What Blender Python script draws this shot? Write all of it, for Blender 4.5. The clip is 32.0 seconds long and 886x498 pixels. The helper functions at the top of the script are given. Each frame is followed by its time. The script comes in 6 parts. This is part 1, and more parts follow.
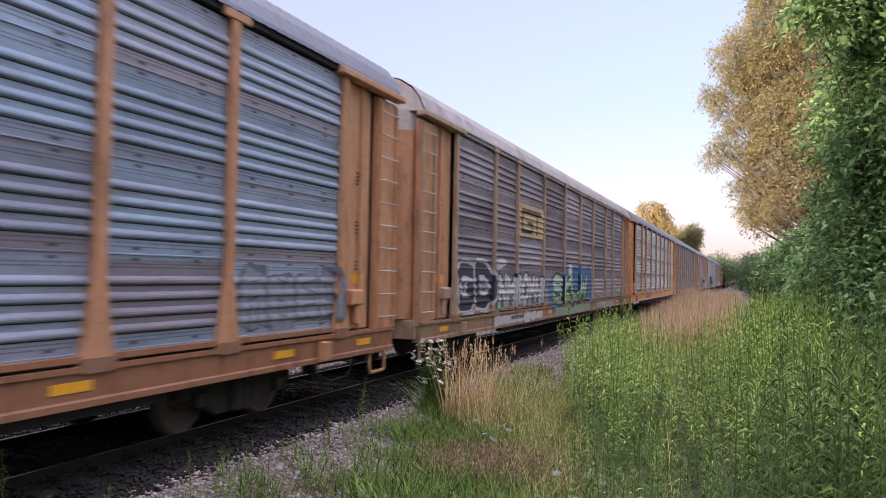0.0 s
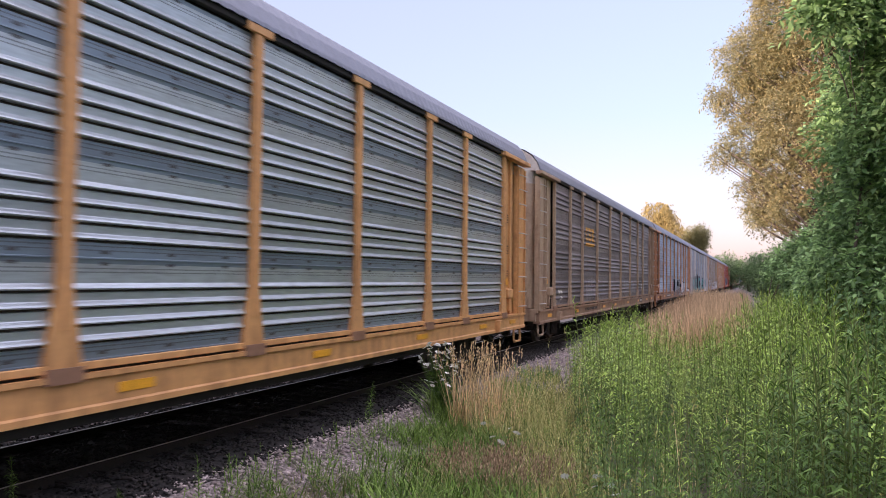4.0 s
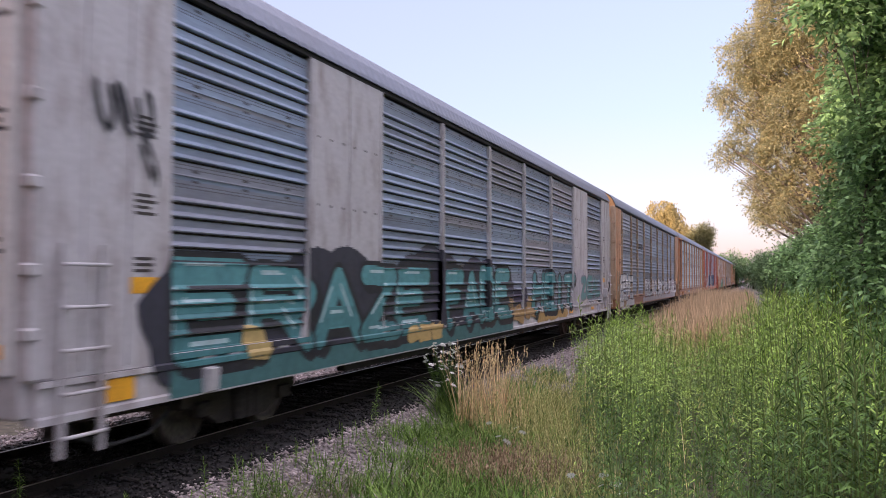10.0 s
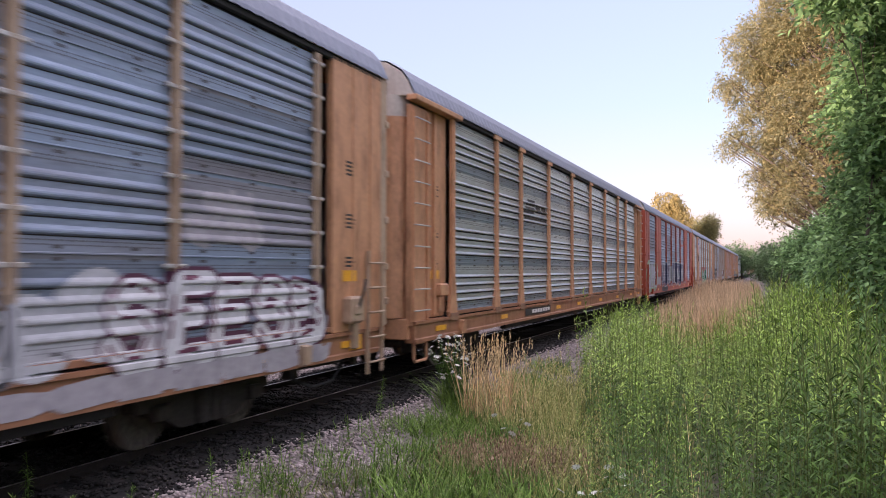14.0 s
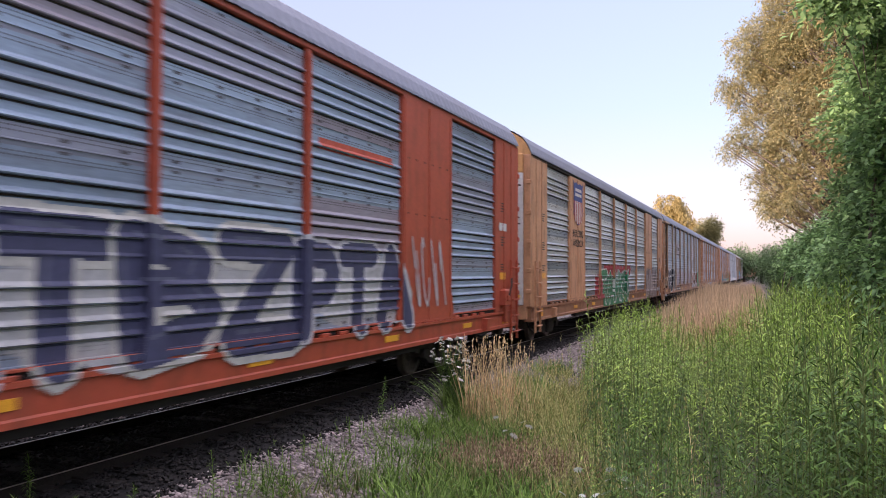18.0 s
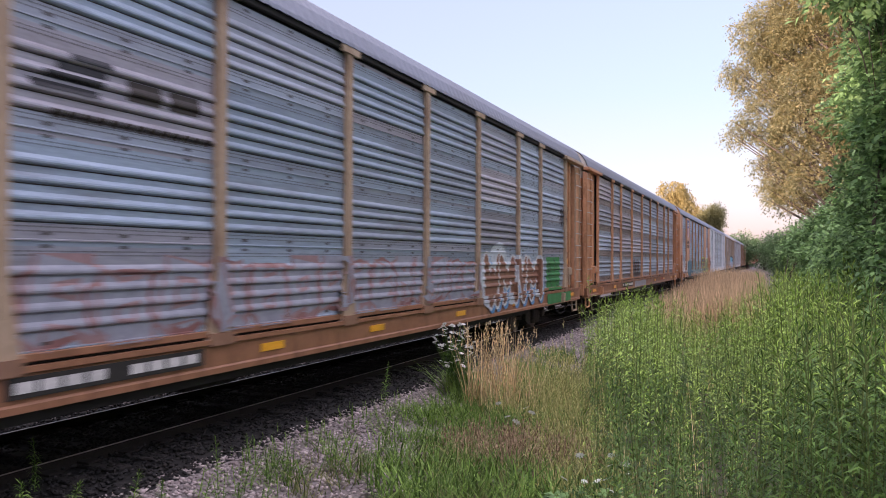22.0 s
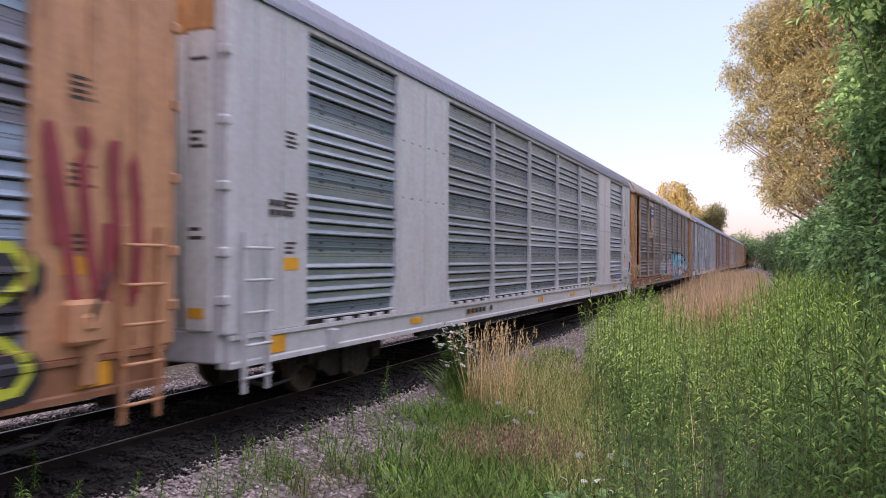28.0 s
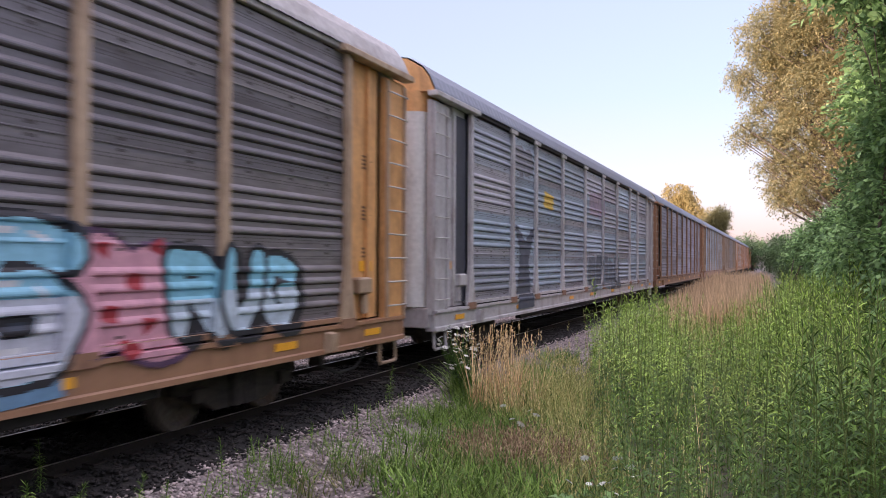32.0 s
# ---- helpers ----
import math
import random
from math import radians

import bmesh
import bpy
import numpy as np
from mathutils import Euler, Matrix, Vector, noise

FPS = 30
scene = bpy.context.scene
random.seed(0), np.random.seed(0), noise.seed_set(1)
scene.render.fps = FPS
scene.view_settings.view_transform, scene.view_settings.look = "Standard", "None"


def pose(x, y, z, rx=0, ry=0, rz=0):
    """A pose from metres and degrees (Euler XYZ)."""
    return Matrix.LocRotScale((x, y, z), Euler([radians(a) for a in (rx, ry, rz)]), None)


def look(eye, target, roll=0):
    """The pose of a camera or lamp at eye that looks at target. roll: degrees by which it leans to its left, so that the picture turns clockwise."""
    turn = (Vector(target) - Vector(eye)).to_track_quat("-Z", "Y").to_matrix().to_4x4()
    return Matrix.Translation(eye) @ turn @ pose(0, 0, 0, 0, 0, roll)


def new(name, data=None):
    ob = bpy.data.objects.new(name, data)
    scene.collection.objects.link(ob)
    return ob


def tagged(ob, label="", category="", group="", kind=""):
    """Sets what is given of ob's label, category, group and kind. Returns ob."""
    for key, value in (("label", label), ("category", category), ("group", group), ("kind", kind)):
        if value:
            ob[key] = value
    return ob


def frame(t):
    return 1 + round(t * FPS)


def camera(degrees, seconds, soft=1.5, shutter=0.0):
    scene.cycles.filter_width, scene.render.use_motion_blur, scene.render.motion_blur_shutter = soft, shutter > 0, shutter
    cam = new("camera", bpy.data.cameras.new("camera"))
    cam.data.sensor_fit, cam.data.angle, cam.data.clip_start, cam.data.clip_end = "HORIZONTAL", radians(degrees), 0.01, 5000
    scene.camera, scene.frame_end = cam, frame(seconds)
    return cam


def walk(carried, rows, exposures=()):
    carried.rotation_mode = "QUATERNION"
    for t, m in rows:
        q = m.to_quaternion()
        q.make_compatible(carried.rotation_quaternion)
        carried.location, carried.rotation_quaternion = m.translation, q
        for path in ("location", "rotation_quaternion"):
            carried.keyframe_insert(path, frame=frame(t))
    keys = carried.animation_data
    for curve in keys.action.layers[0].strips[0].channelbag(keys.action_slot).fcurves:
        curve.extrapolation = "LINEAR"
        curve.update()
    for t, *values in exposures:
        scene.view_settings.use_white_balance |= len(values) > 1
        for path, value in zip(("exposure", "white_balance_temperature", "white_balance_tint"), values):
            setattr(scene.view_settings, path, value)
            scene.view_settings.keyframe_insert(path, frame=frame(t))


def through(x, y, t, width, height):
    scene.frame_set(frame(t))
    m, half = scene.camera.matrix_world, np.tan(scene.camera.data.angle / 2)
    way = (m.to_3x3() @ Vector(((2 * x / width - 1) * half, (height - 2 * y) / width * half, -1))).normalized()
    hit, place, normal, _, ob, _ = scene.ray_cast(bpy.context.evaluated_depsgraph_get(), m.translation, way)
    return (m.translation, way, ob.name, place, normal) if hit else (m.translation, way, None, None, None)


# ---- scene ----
cam = camera(58.6, 32.0, soft=0.6, shutter=0.3)
# the camera stands beside the track and drifts a little: seconds, turn to the left of the track, tilt, lean
EYE = (0.0, 0.0, 2.01)
DRIFT = [
    (0, 21.14, 1.84, 1.10), (0.5, 21.20, 1.91, 1.01), (1, 21.31, 1.94, 0.87), (1.5, 21.31, 1.96, 0.73),
    (2, 21.31, 1.95, 0.61), (2.5, 21.35, 1.94, 0.61), (3, 21.45, 1.93, 0.73), (3.5, 21.52, 1.98, 0.71),
    (5.5, 21.78, 2.28, 0.56), (6, 21.84, 2.30, 0.58), (6.5, 21.83, 2.29, 0.55), (7, 21.78, 2.29, 0.51),
    (7.5, 21.71, 2.30, 0.46), (8, 21.65, 2.30, 0.32), (8.5, 21.64, 2.25, 0.24), (9, 21.68, 2.17, 0.23),
    (9.5, 21.76, 2.09, 0.22), (10, 21.91, 2.06, 0.23), (10.5, 22.07, 2.03, 0.22), (11, 22.19, 1.97, 0.19),
    (11.5, 22.23, 1.91, 0.16), (12, 22.22, 1.81, 0.16), (12.5, 22.23, 1.73, 0.12), (13, 22.25, 1.65, 0.04),
    (13.5, 22.26, 1.57, 0.06), (14, 22.26, 1.51, 0.08), (14.5, 22.28, 1.49, 0.11), (16.5, 22.25, 1.58, 0.37),
    (17, 22.33, 1.63, 0.31), (17.5, 22.39, 1.67, 0.24), (18, 22.40, 1.66, 0.20), (18.5, 22.36, 1.58, 0.21),
    (19, 22.34, 1.46, 0.22), (19.5, 22.38, 1.27, 0.21), (20, 22.43, 1.08, 0.17), (20.5, 22.48, 0.92, 0.20),
    (21, 22.52, 0.80, 0.18), (21.5, 22.56, 0.72, 0.20), (22, 22.60, 0.67, 0.24), (22.5, 22.63, 0.68, 0.24),
    (23, 22.64, 0.70, 0.26), (23.5, 22.63, 0.71, 0.33), (24, 22.64, 0.73, 0.37), (24.5, 22.66, 0.74, 0.32),
    (25, 22.64, 0.76, 0.30), (25.5, 22.58, 0.75, 0.27), (27.5, 22.57, 0.64, 0.34), (28, 22.61, 0.64, 0.36),
    (28.5, 22.70, 0.64, 0.40), (29, 22.77, 0.64, 0.51), (29.5, 22.81, 0.69, 0.47), (30, 22.78, 0.71, 0.49),
    (30.5, 22.78, 0.77, 0.39), (31, 22.85, 0.83, 0.34), (31.5, 22.91, 0.86, 0.33), (32, 22.93, 0.83, 0.28),
]
EXPOSURE, KELVIN, TINT, SKY, ZENITH_FILL = 1.82, 6480, 33, 0.12, 13.5


def aim(turn, tilt):
    a, b = radians(turn), radians(tilt)
    return Vector(EYE) + 10 * Vector((-math.sin(a) * math.cos(b), math.cos(a) * math.cos(b), math.sin(b)))


walk(cam, [(t, look(EYE, aim(turn, tilt), lean)) for t, turn, tilt, lean in DRIFT], exposures=[(0, EXPOSURE, KELVIN, TINT), (32, EXPOSURE, KELVIN, TINT)])

# ---- daylight: a low evening sun behind the camera, held off the ground by added trees ----
SUN_UP, SUN_FROM = 5.0, (-0.45, -1.0)
world = bpy.data.worlds.new("sky")
scene.world = world
world.use_nodes = True
sky = world.node_tree.nodes.new("ShaderNodeTexSky")
sky.sky_type, sky.sun_disc = "NISHITA", False
sky.sun_elevation, sky.sun_rotation = radians(SUN_UP), math.atan2(SUN_FROM[0], SUN_FROM[1])
sky.air_density, sky.dust_density, sky.ozone_density = 1.0, 1.2, 2.5
back = world.node_tree.nodes["Background"]
back.inputs["Strength"].default_value = SKY
# pinkish haze pales the low blue; an added, unseen bright zenith lights the ground
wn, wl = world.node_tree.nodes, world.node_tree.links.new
dome, up, rise, fill_mix, both = wn.new("ShaderNodeTexCoord"), wn.new("ShaderNodeSeparateXYZ"), wn.new("ShaderNodeMapRange"), wn.new("ShaderNodeMix"), wn.new("ShaderNodeMix")
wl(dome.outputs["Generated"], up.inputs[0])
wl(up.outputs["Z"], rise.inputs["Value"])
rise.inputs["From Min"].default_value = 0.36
fill_mix.data_type = both.data_type = "RGBA"
fill_mix.inputs["B"].default_value = (ZENITH_FILL, ZENITH_FILL * 1.0, ZENITH_FILL * 1.03, 1)
wl(rise.outputs[0], fill_mix.inputs["Factor"])
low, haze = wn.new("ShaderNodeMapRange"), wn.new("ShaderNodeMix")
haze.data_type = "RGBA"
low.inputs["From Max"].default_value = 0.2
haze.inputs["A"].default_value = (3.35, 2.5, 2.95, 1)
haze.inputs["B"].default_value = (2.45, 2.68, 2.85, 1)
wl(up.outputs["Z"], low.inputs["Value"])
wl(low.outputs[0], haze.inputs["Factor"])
wl(haze.outputs["Result"], fill_mix.inputs["A"])
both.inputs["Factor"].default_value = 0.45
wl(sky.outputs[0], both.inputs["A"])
wl(fill_mix.outputs["Result"], both.inputs["B"])
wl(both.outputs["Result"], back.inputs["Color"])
sun = new("sun", bpy.data.lights.new("sun", "SUN"))
sun.data.energy, sun.data.angle, sun.data.color = 2.6, radians(0.5), (1.0, 0.85, 0.66)
h = math.hypot(*SUN_FROM)
sun.matrix_world = look((0, 0, 0), (-SUN_FROM[0], -SUN_FROM[1], -h * math.tan(radians(SUN_UP))))


# ---- materials ----
def material(name, colour, rough=0.8, metal=0.0, grain=30.0, vary=0.25, stain=None, stain_scale=1.2, stain_amount=0.4, streak=1.0,
             bump=0.2, per_piece=0.0, by_island=False, stretch=(1, 1, 1), other=None, other_share=0.3, salt=17.31):
    """A surface of one colour with fine grain, larger stains (streak above 1 draws them out downwards) and a little relief."""
    m = bpy.data.materials.new(name)
    m.use_nodes = True
    nt = m.node_tree
    n, link = nt.nodes, nt.links.new
    b = n["Principled BSDF"]
    co = n.new("ShaderNodeTexCoord")
    mp = n.new("ShaderNodeMapping")
    mp.inputs["Scale"].default_value = stretch
    link(co.outputs["Object"], mp.inputs["Vector"])
    info = n.new("ShaderNodeObjectInfo")
    shift = n.new("ShaderNodeVectorMath")
    shift.operation = "MULTIPLY_ADD"
    comb = n.new("ShaderNodeCombineXYZ")
    for i in range(3):
        link(info.outputs["Random"], comb.inputs[i])
    link(comb.outputs[0], shift.inputs[0])
    shift.inputs[1].default_value = (37, 53, 71)
    link(mp.outputs[0], shift.inputs[2])
    fine = n.new("ShaderNodeTexNoise")
    fine.inputs["Scale"].default_value, fine.inputs["Detail"].default_value = grain, 4
    link(shift.outputs[0], fine.inputs["Vector"])
    big = n.new("ShaderNodeTexNoise")
    big.inputs["Scale"].default_value, big.inputs["Detail"].default_value = stain_scale, 5
    big.inputs["Roughness"].default_value = 0.62
    sm = n.new("ShaderNodeMapping")
    sm.inputs["Scale"].default_value = (streak, streak, 1.0)
    link(shift.outputs[0], sm.inputs["Vector"])
    link(sm.outputs[0], big.inputs["Vector"])
    ramp = n.new("ShaderNodeMapRange")
    ramp.inputs["From Min"].default_value, ramp.inputs["From Max"].default_value = 0.48, 0.68
    ramp.inputs["To Max"].default_value = stain_amount
    link(big.outputs["Fac"], ramp.inputs["Value"])
    mix = n.new("ShaderNodeMix")
    mix.data_type = "RGBA"
    mix.inputs["A"].default_value = (*colour, 1)
    mix.inputs["B"].default_value = (*(stain or [c * 0.45 for c in colour]), 1)
    link(ramp.outputs[0], mix.inputs["Factor"])
    if other:
        # some pieces are of another tone: the random number of the piece, spread anew
        spread_ = n.new("ShaderNodeMath")
        spread_.operation = "MULTIPLY"
        spread_.inputs[1].default_value = salt
        link(info.outputs["Random"], spread_.inputs[0])
        frac = n.new("ShaderNodeMath")
        frac.operation = "FRACT"
        link(spread_.outputs[0], frac.inputs[0])
        share = n.new("ShaderNodeMapRange")
        share.inputs["From Min"].default_value, share.inputs["From Max"].default_value = 1 - other_share * 1.6, 1 - other_share * 0.4
        link(frac.outputs[0], share.inputs["Value"])
        two = n.new("ShaderNodeMix")
        two.data_type = "RGBA"
        two.inputs["A"].default_value, two.inputs["B"].default_value = (*colour, 1), (*other, 1)
        link(share.outputs[0], two.inputs["Factor"])
        link(two.outputs["Result"], mix.inputs["A"])
    val = n.new("ShaderNodeMapRange")
    val.inputs["To Min"].default_value, val.inputs["To Max"].default_value = 1 - vary, 1 + vary
    val.inputs["From Min"].default_value, val.inputs["From Max"].default_value = 0.3, 0.7
    link(fine.outputs["Fac"], val.inputs["Value"])
    last = val.outputs[0]
    if per_piece:
        src = info.outputs["Random"]
        if by_island:
            src = n.new("ShaderNodeNewGeometry").outputs["Random Per Island"]
        pp = n.new("ShaderNodeMapRange")
        pp.inputs["To Min"].default_value, pp.inputs["To Max"].default_value = 1 - per_piece, 1 + per_piece
        link(src, pp.inputs["Value"])
        mu = n.new("ShaderNodeMath")
        mu.operation = "MULTIPLY"
        link(last, mu.inputs[0])
        link(pp.outputs[0], mu.inputs[1])
        last = mu.outputs[0]
    tint = n.new("ShaderNodeVectorMath")
    tint.operation = "SCALE"
    link(mix.outputs["Result"], tint.inputs[0])
    link(last, tint.inputs["Scale"])
    link(tint.outputs[0], b.inputs["Base Color"])
    b.inputs["Metallic"].default_value = metal
    rr = n.new("ShaderNodeMapRange")
    rr.inputs["To Min"].default_value, rr.inputs["To Max"].default_value = rough - 0.1, min(1.0, rough + 0.12)
    link(big.outputs["Fac"], rr.inputs["Value"])
    link(rr.outputs[0], b.inputs["Roughness"])
    if bump:
        bp = n.new("ShaderNodeBump")
        bp.inputs["Strength"].default_value, bp.inputs["Distance"].default_value = bump, 0.01
        link(fine.outputs["Fac"], bp.inputs["Height"])
        link(bp.outputs[0], b.inputs["Normal"])
    return m


def leaf_material(name, colour, dry=None, vary=0.35, gloss=0.5, through=0.25):
    """Leaves: each leaf a shade of its own, some light passing through the blade."""
    m = bpy.data.materials.new(name)
    m.use_nodes = True
    n, link = m.node_tree.nodes, m.node_tree.links.new
    b = n["Principled BSDF"]
    g = n.new("ShaderNodeNewGeometry")
    co = n.new("ShaderNodeTexCoord")
    noi = n.new("ShaderNodeTexNoise")
    noi.inputs["Scale"].default_value, noi.inputs["Detail"].default_value = 0.6, 3
    link(co.outputs["Object"], noi.inputs["Vector"])
    mix = n.new("ShaderNodeMix")
    mix.data_type = "RGBA"
    mix.inputs["A"].default_value = (*colour, 1)
    mix.inputs["B"].default_value = (*(dry or [c * 1.5 for c in colour]), 1)
    add = n.new("ShaderNodeMath")
    add.operation = "MULTIPLY"
    link(noi.outputs["Fac"], add.inputs[0])
    link(g.outputs["Random Per Island"], add.inputs[1])
    k = n.new("ShaderNodeMapRange")
    k.inputs["From Min"].default_value, k.inputs["From Max"].default_value = 0.05, 0.5
    link(add.outputs[0], k.inputs["Value"])
    link(k.outputs[0], mix.inputs["Factor"])
    r = n.new("ShaderNodeMapRange")
    r.inputs["To Min"].default_value, r.inputs["To Max"].default_value = 1 - vary, 1 + vary
    link(g.outputs["Random Per Island"], r.inputs["Value"])
    sc = n.new("ShaderNodeVectorMath")
    sc.operation = "SCALE"
    link(mix.outputs["Result"], sc.inputs[0])
    link(r.outputs[0], sc.inputs["Scale"])
    link(sc.outputs[0], b.inputs["Base Color"])
    b.inputs["Roughness"].default_value = gloss
    b.inputs["Specular IOR Level"].default_value = 0.12
    tr = n.new("ShaderNodeBsdfTranslucent")
    link(sc.outputs[0], tr.inputs["Color"])
    ms = n.new("ShaderNodeMixShader")
    ms.inputs[0].default_value = through
    link(b.outputs[0], ms.inputs[1])
    link(tr.outputs[0], ms.inputs[2])
    link(ms.outputs[0], n["Material Output"].inputs["Surface"])
    return m


RUST = (0.13, 0.055, 0.025)
PAINT = {}


def paint(name, colour, rough=0.55, stain=RUST, amount=0.35, **more):
    if name not in PAINT:
        PAINT[name] = material(name, colour, rough, 0.0, 14.0, 0.1, stain, 1.5, amount, 3.0, 0.08, 0.05, **more)
    return PAINT[name]


BANDS = {}


def sheet_metal(name, colour, rough=0.36, metal=0.8, stain=(0.12, 0.09, 0.075), amount=0.45, spread=0.24, other=None, band=None):
    """Pressed sheets, each of a tone of its own, and the tone of their flat bands, which varies apart from the ridges;
    band: a colour with their darker reflection painted in.
    """
    m = material(name, colour, rough, metal, 9.0, 0.12, stain, 0.9, amount, 1.0, 0.06, spread, stretch=(1, 0.55, 3.5), other=other)
    BANDS[m.name] = material(name + "_band", band or colour, rough, metal * 0.7, 9.0, 0.1, stain, 0.9, amount * 0.8, 1.0, 0.04, spread, stretch=(1, 0.55, 3.5),
                             other=other or [c * 0.8 for c in band or colour], other_share=0.4, salt=29.7)
    return m


BLACK = material("soot_steel_and_gap_shade", (0.02, 0.018, 0.017), 0.75, 0.2, 20, 0.3)
GRIME = material("grimy_cast_steel", (0.05, 0.042, 0.037), 0.8, 0.2, 20, 0.35, (0.09, 0.065, 0.05), 2, 0.5)
STEEL = material("rail_steel", (0.55, 0.54, 0.53), 0.3, 0.95, 20, 0.1, (0.3, 0.22, 0.17), 2, 0.25)
# RAILRUST and TIE also carry the under-train shade in their colour
RAILRUST = material("rusty_shaded_rail", (0.022, 0.015, 0.012), 0.85, 0.2, 30, 0.3)
WHEEL = material("wheel_steel", (0.15, 0.125, 0.11), 0.6, 0.4, 20, 0.3, RUST, 2, 0.5)
TIE = material("creosoted_shaded_wood", (0.018, 0.014, 0.012), 0.9, 0, 25, 0.4, (0.04, 0.032, 0.027), 2, 0.5, 1, 0.5, 0.3, stretch=(0.2, 1, 1))
STONE = material("limestone_ballast", (0.36, 0.3, 0.285), 0.9, 0, 12, 0.2, (0.14, 0.105, 0.09), 3, 0.6, 1, 0.4, 0.55, True)
# oily stone, darkened further to paint the shade below the cars
OILSHADE = material("oily_shaded_stone", (0.013, 0.011, 0.01), 0.85, 0, 12, 0.3, (0.028, 0.021, 0.018), 3, 0.6, 1, 0.4, 0.6, True)
AMBER = material("amber_reflector", (0.75, 0.3, 0.02), 0.35, 0, 60, 0.15, RUST, 3, 0.25)
YELLOW = material("yellow_reflector", (0.85, 0.4, 0.03), 0.35, 0, 60, 0.15, RUST, 3, 0.25)
INKSHADE = material("stencil_ink_and_slot_shade", (0.05, 0.04, 0.035), 0.7, 0, 20, 0.2)
CHALK = material("white_stencil_paint", (0.62, 0.6, 0.57), 0.7, 0, 20, 0.15)
BOARD = material("black_number_board", (0.025, 0.022, 0.02), 0.6, 0, 20, 0.2)
HOSE = material("black_rubber", (0.02, 0.02, 0.02), 0.7, 0, 20, 0.2)


# ---- mesh helpers ----
class Shape:
    """Corner points and faces gathered for one mesh."""

    def __init__(self):
        self.v, self.f = [], []

    def add(self, v, f):
        k = len(self.v)
        self.v += [tuple(p) for p in v]
        self.f += [tuple(i + k for i in q) for q in f]
        return self

    def box(self, x0, x1, y0, y1, z0, z1, c=0.0):
        """A box; c chamfers the edges that run upwards and the top and bottom rims."""
        if c <= 0:
            v = [(x, y, z) for z in (z0, z1) for x, y in ((x0, y0), (x1, y0), (x1, y1), (x0, y1))]
            return self.add(v, [(3, 2, 1, 0), (4, 5, 6, 7)] + [(i, (i + 1) % 4, 4 + (i + 1) % 4, 4 + i) for i in range(4)])

        def ring(a, z):
            q = [(x0 + a, y0 + a), (x1 - a, y0 + a), (x1 - a, y1 - a), (x0 + a, y1 - a)]
            return [(x, y, z) for x, y in q]
        v = ring(c, z0) + ring(0, z0 + c) + ring(0, z1 - c) + ring(c, z1)
        f = [(3, 2, 1, 0), (12, 13, 14, 15)]
        for r in range(3):
            f += [(4 * r + i, 4 * r + (i + 1) % 4, 4 * r + 4 + (i + 1) % 4, 4 * r + 4 + i) for i in range(4)]
        return self.add(v, f)

    def prism(self, poly, lo, hi, axis="y", close=True, caps=True):
        """A polygon drawn out along an axis: (x, z) along y, (y, z) along x, (x, y) along z."""
        put = {"y": lambda p, t: (p[0], t, p[1]), "x": lambda p, t: (t, p[0], p[1]), "z": lambda p, t: (p[0], p[1], t)}[axis]
        n = len(poly)
        v = [put(p, lo) for p in poly] + [put(p, hi) for p in poly]
        f = [(i, (i + 1) % n, n + (i + 1) % n, n + i) for i in range(n if close else n - 1)]
        if caps and close:
            f += [tuple(range(n - 1, -1, -1)), tuple(range(n, 2 * n))]
        return self.add(v, f)

    def tube(self, pts, radii, sides=8):
        """A round bar through points, with a radius at each."""
        pts = [Vector(p) for p in pts]
        if not isinstance(radii, (list, tuple)):
            radii = [radii] * len(pts)
        v, f = [], []
        for i, p in enumerate(pts):
            d = (pts[min(i + 1, len(pts) - 1)] - pts[max(i - 1, 0)]).normalized()
            a = d.orthogonal().normalized() if i == 0 else (a - d * a.dot(d)).normalized()
            b = d.cross(a)
            v += [p + radii[i] * (math.cos(2 * math.pi * k / sides) * a + math.sin(2 * math.pi * k / sides) * b) for k in range(sides)]
        for i in range(len(pts) - 1):
            f += [(i * sides + k, i * sides + (k + 1) % sides, (i + 1) * sides + (k + 1) % sides, (i + 1) * sides + k) for k in range(sides)]
        f += [tuple(range(sides - 1, -1, -1)), tuple(range((len(pts) - 1) * sides, len(pts) * sides))]
        return self.add(v, f)

    def lathe(self, prof, sides=24, axis="x"):
        """A profile of (along, radius) turned about an axis."""
        v = []
        for a, r in prof:
            for k in range(sides):
                c, s = r * math.cos(2 * math.pi * k / sides), r * math.sin(2 * math.pi * k / sides)
                v.append({"x": (a, c, s), "y": (c, a, s), "z": (c, s, a)}[axis])
        f = []
        for i in range(len(prof) - 1):
            f += [(i * sides + k, i * sides + (k + 1) % sides, (i + 1) * sides + (k + 1) % sides, (i + 1) * sides + k) for k in range(sides)]
        f += [tuple(range(sides - 1, -1, -1)), tuple(range((len(prof) - 1) * sides, len(prof) * sides))]
        return self.add(v, f)

    def mesh(self, name, mat):
        me = bpy.data.meshes.new(name)
        me.from_pydata(self.v, [], self.f)
        bm = bmesh.new()
        bm.from_mesh(me)
        bmesh.ops.recalc_face_normals(bm, faces=bm.faces)
        bm.to_mesh(me)
        bm.free()
        if mat:
            me.materials.append(mat)
        return me


def part(name, data, mat, parent, label="", at=(0, 0, 0), turn=None):
    """Links a mesh, or the mesh of a Shape, as one object under a thing or a part."""
    me = data.mesh(name, mat) if isinstance(data, Shape) else data
    ob = new(name, me)
    ob.parent = parent
    ob.location = at
    if turn:
        ob.rotation_euler = turn
    return tagged(ob, label) if label else ob


def thing(name, label, category, at=(0, 0, 0), group="", kind="", data=None):
    ob = new(name, data)
    ob.location = at
    return tagged(ob, label, category, group, kind)


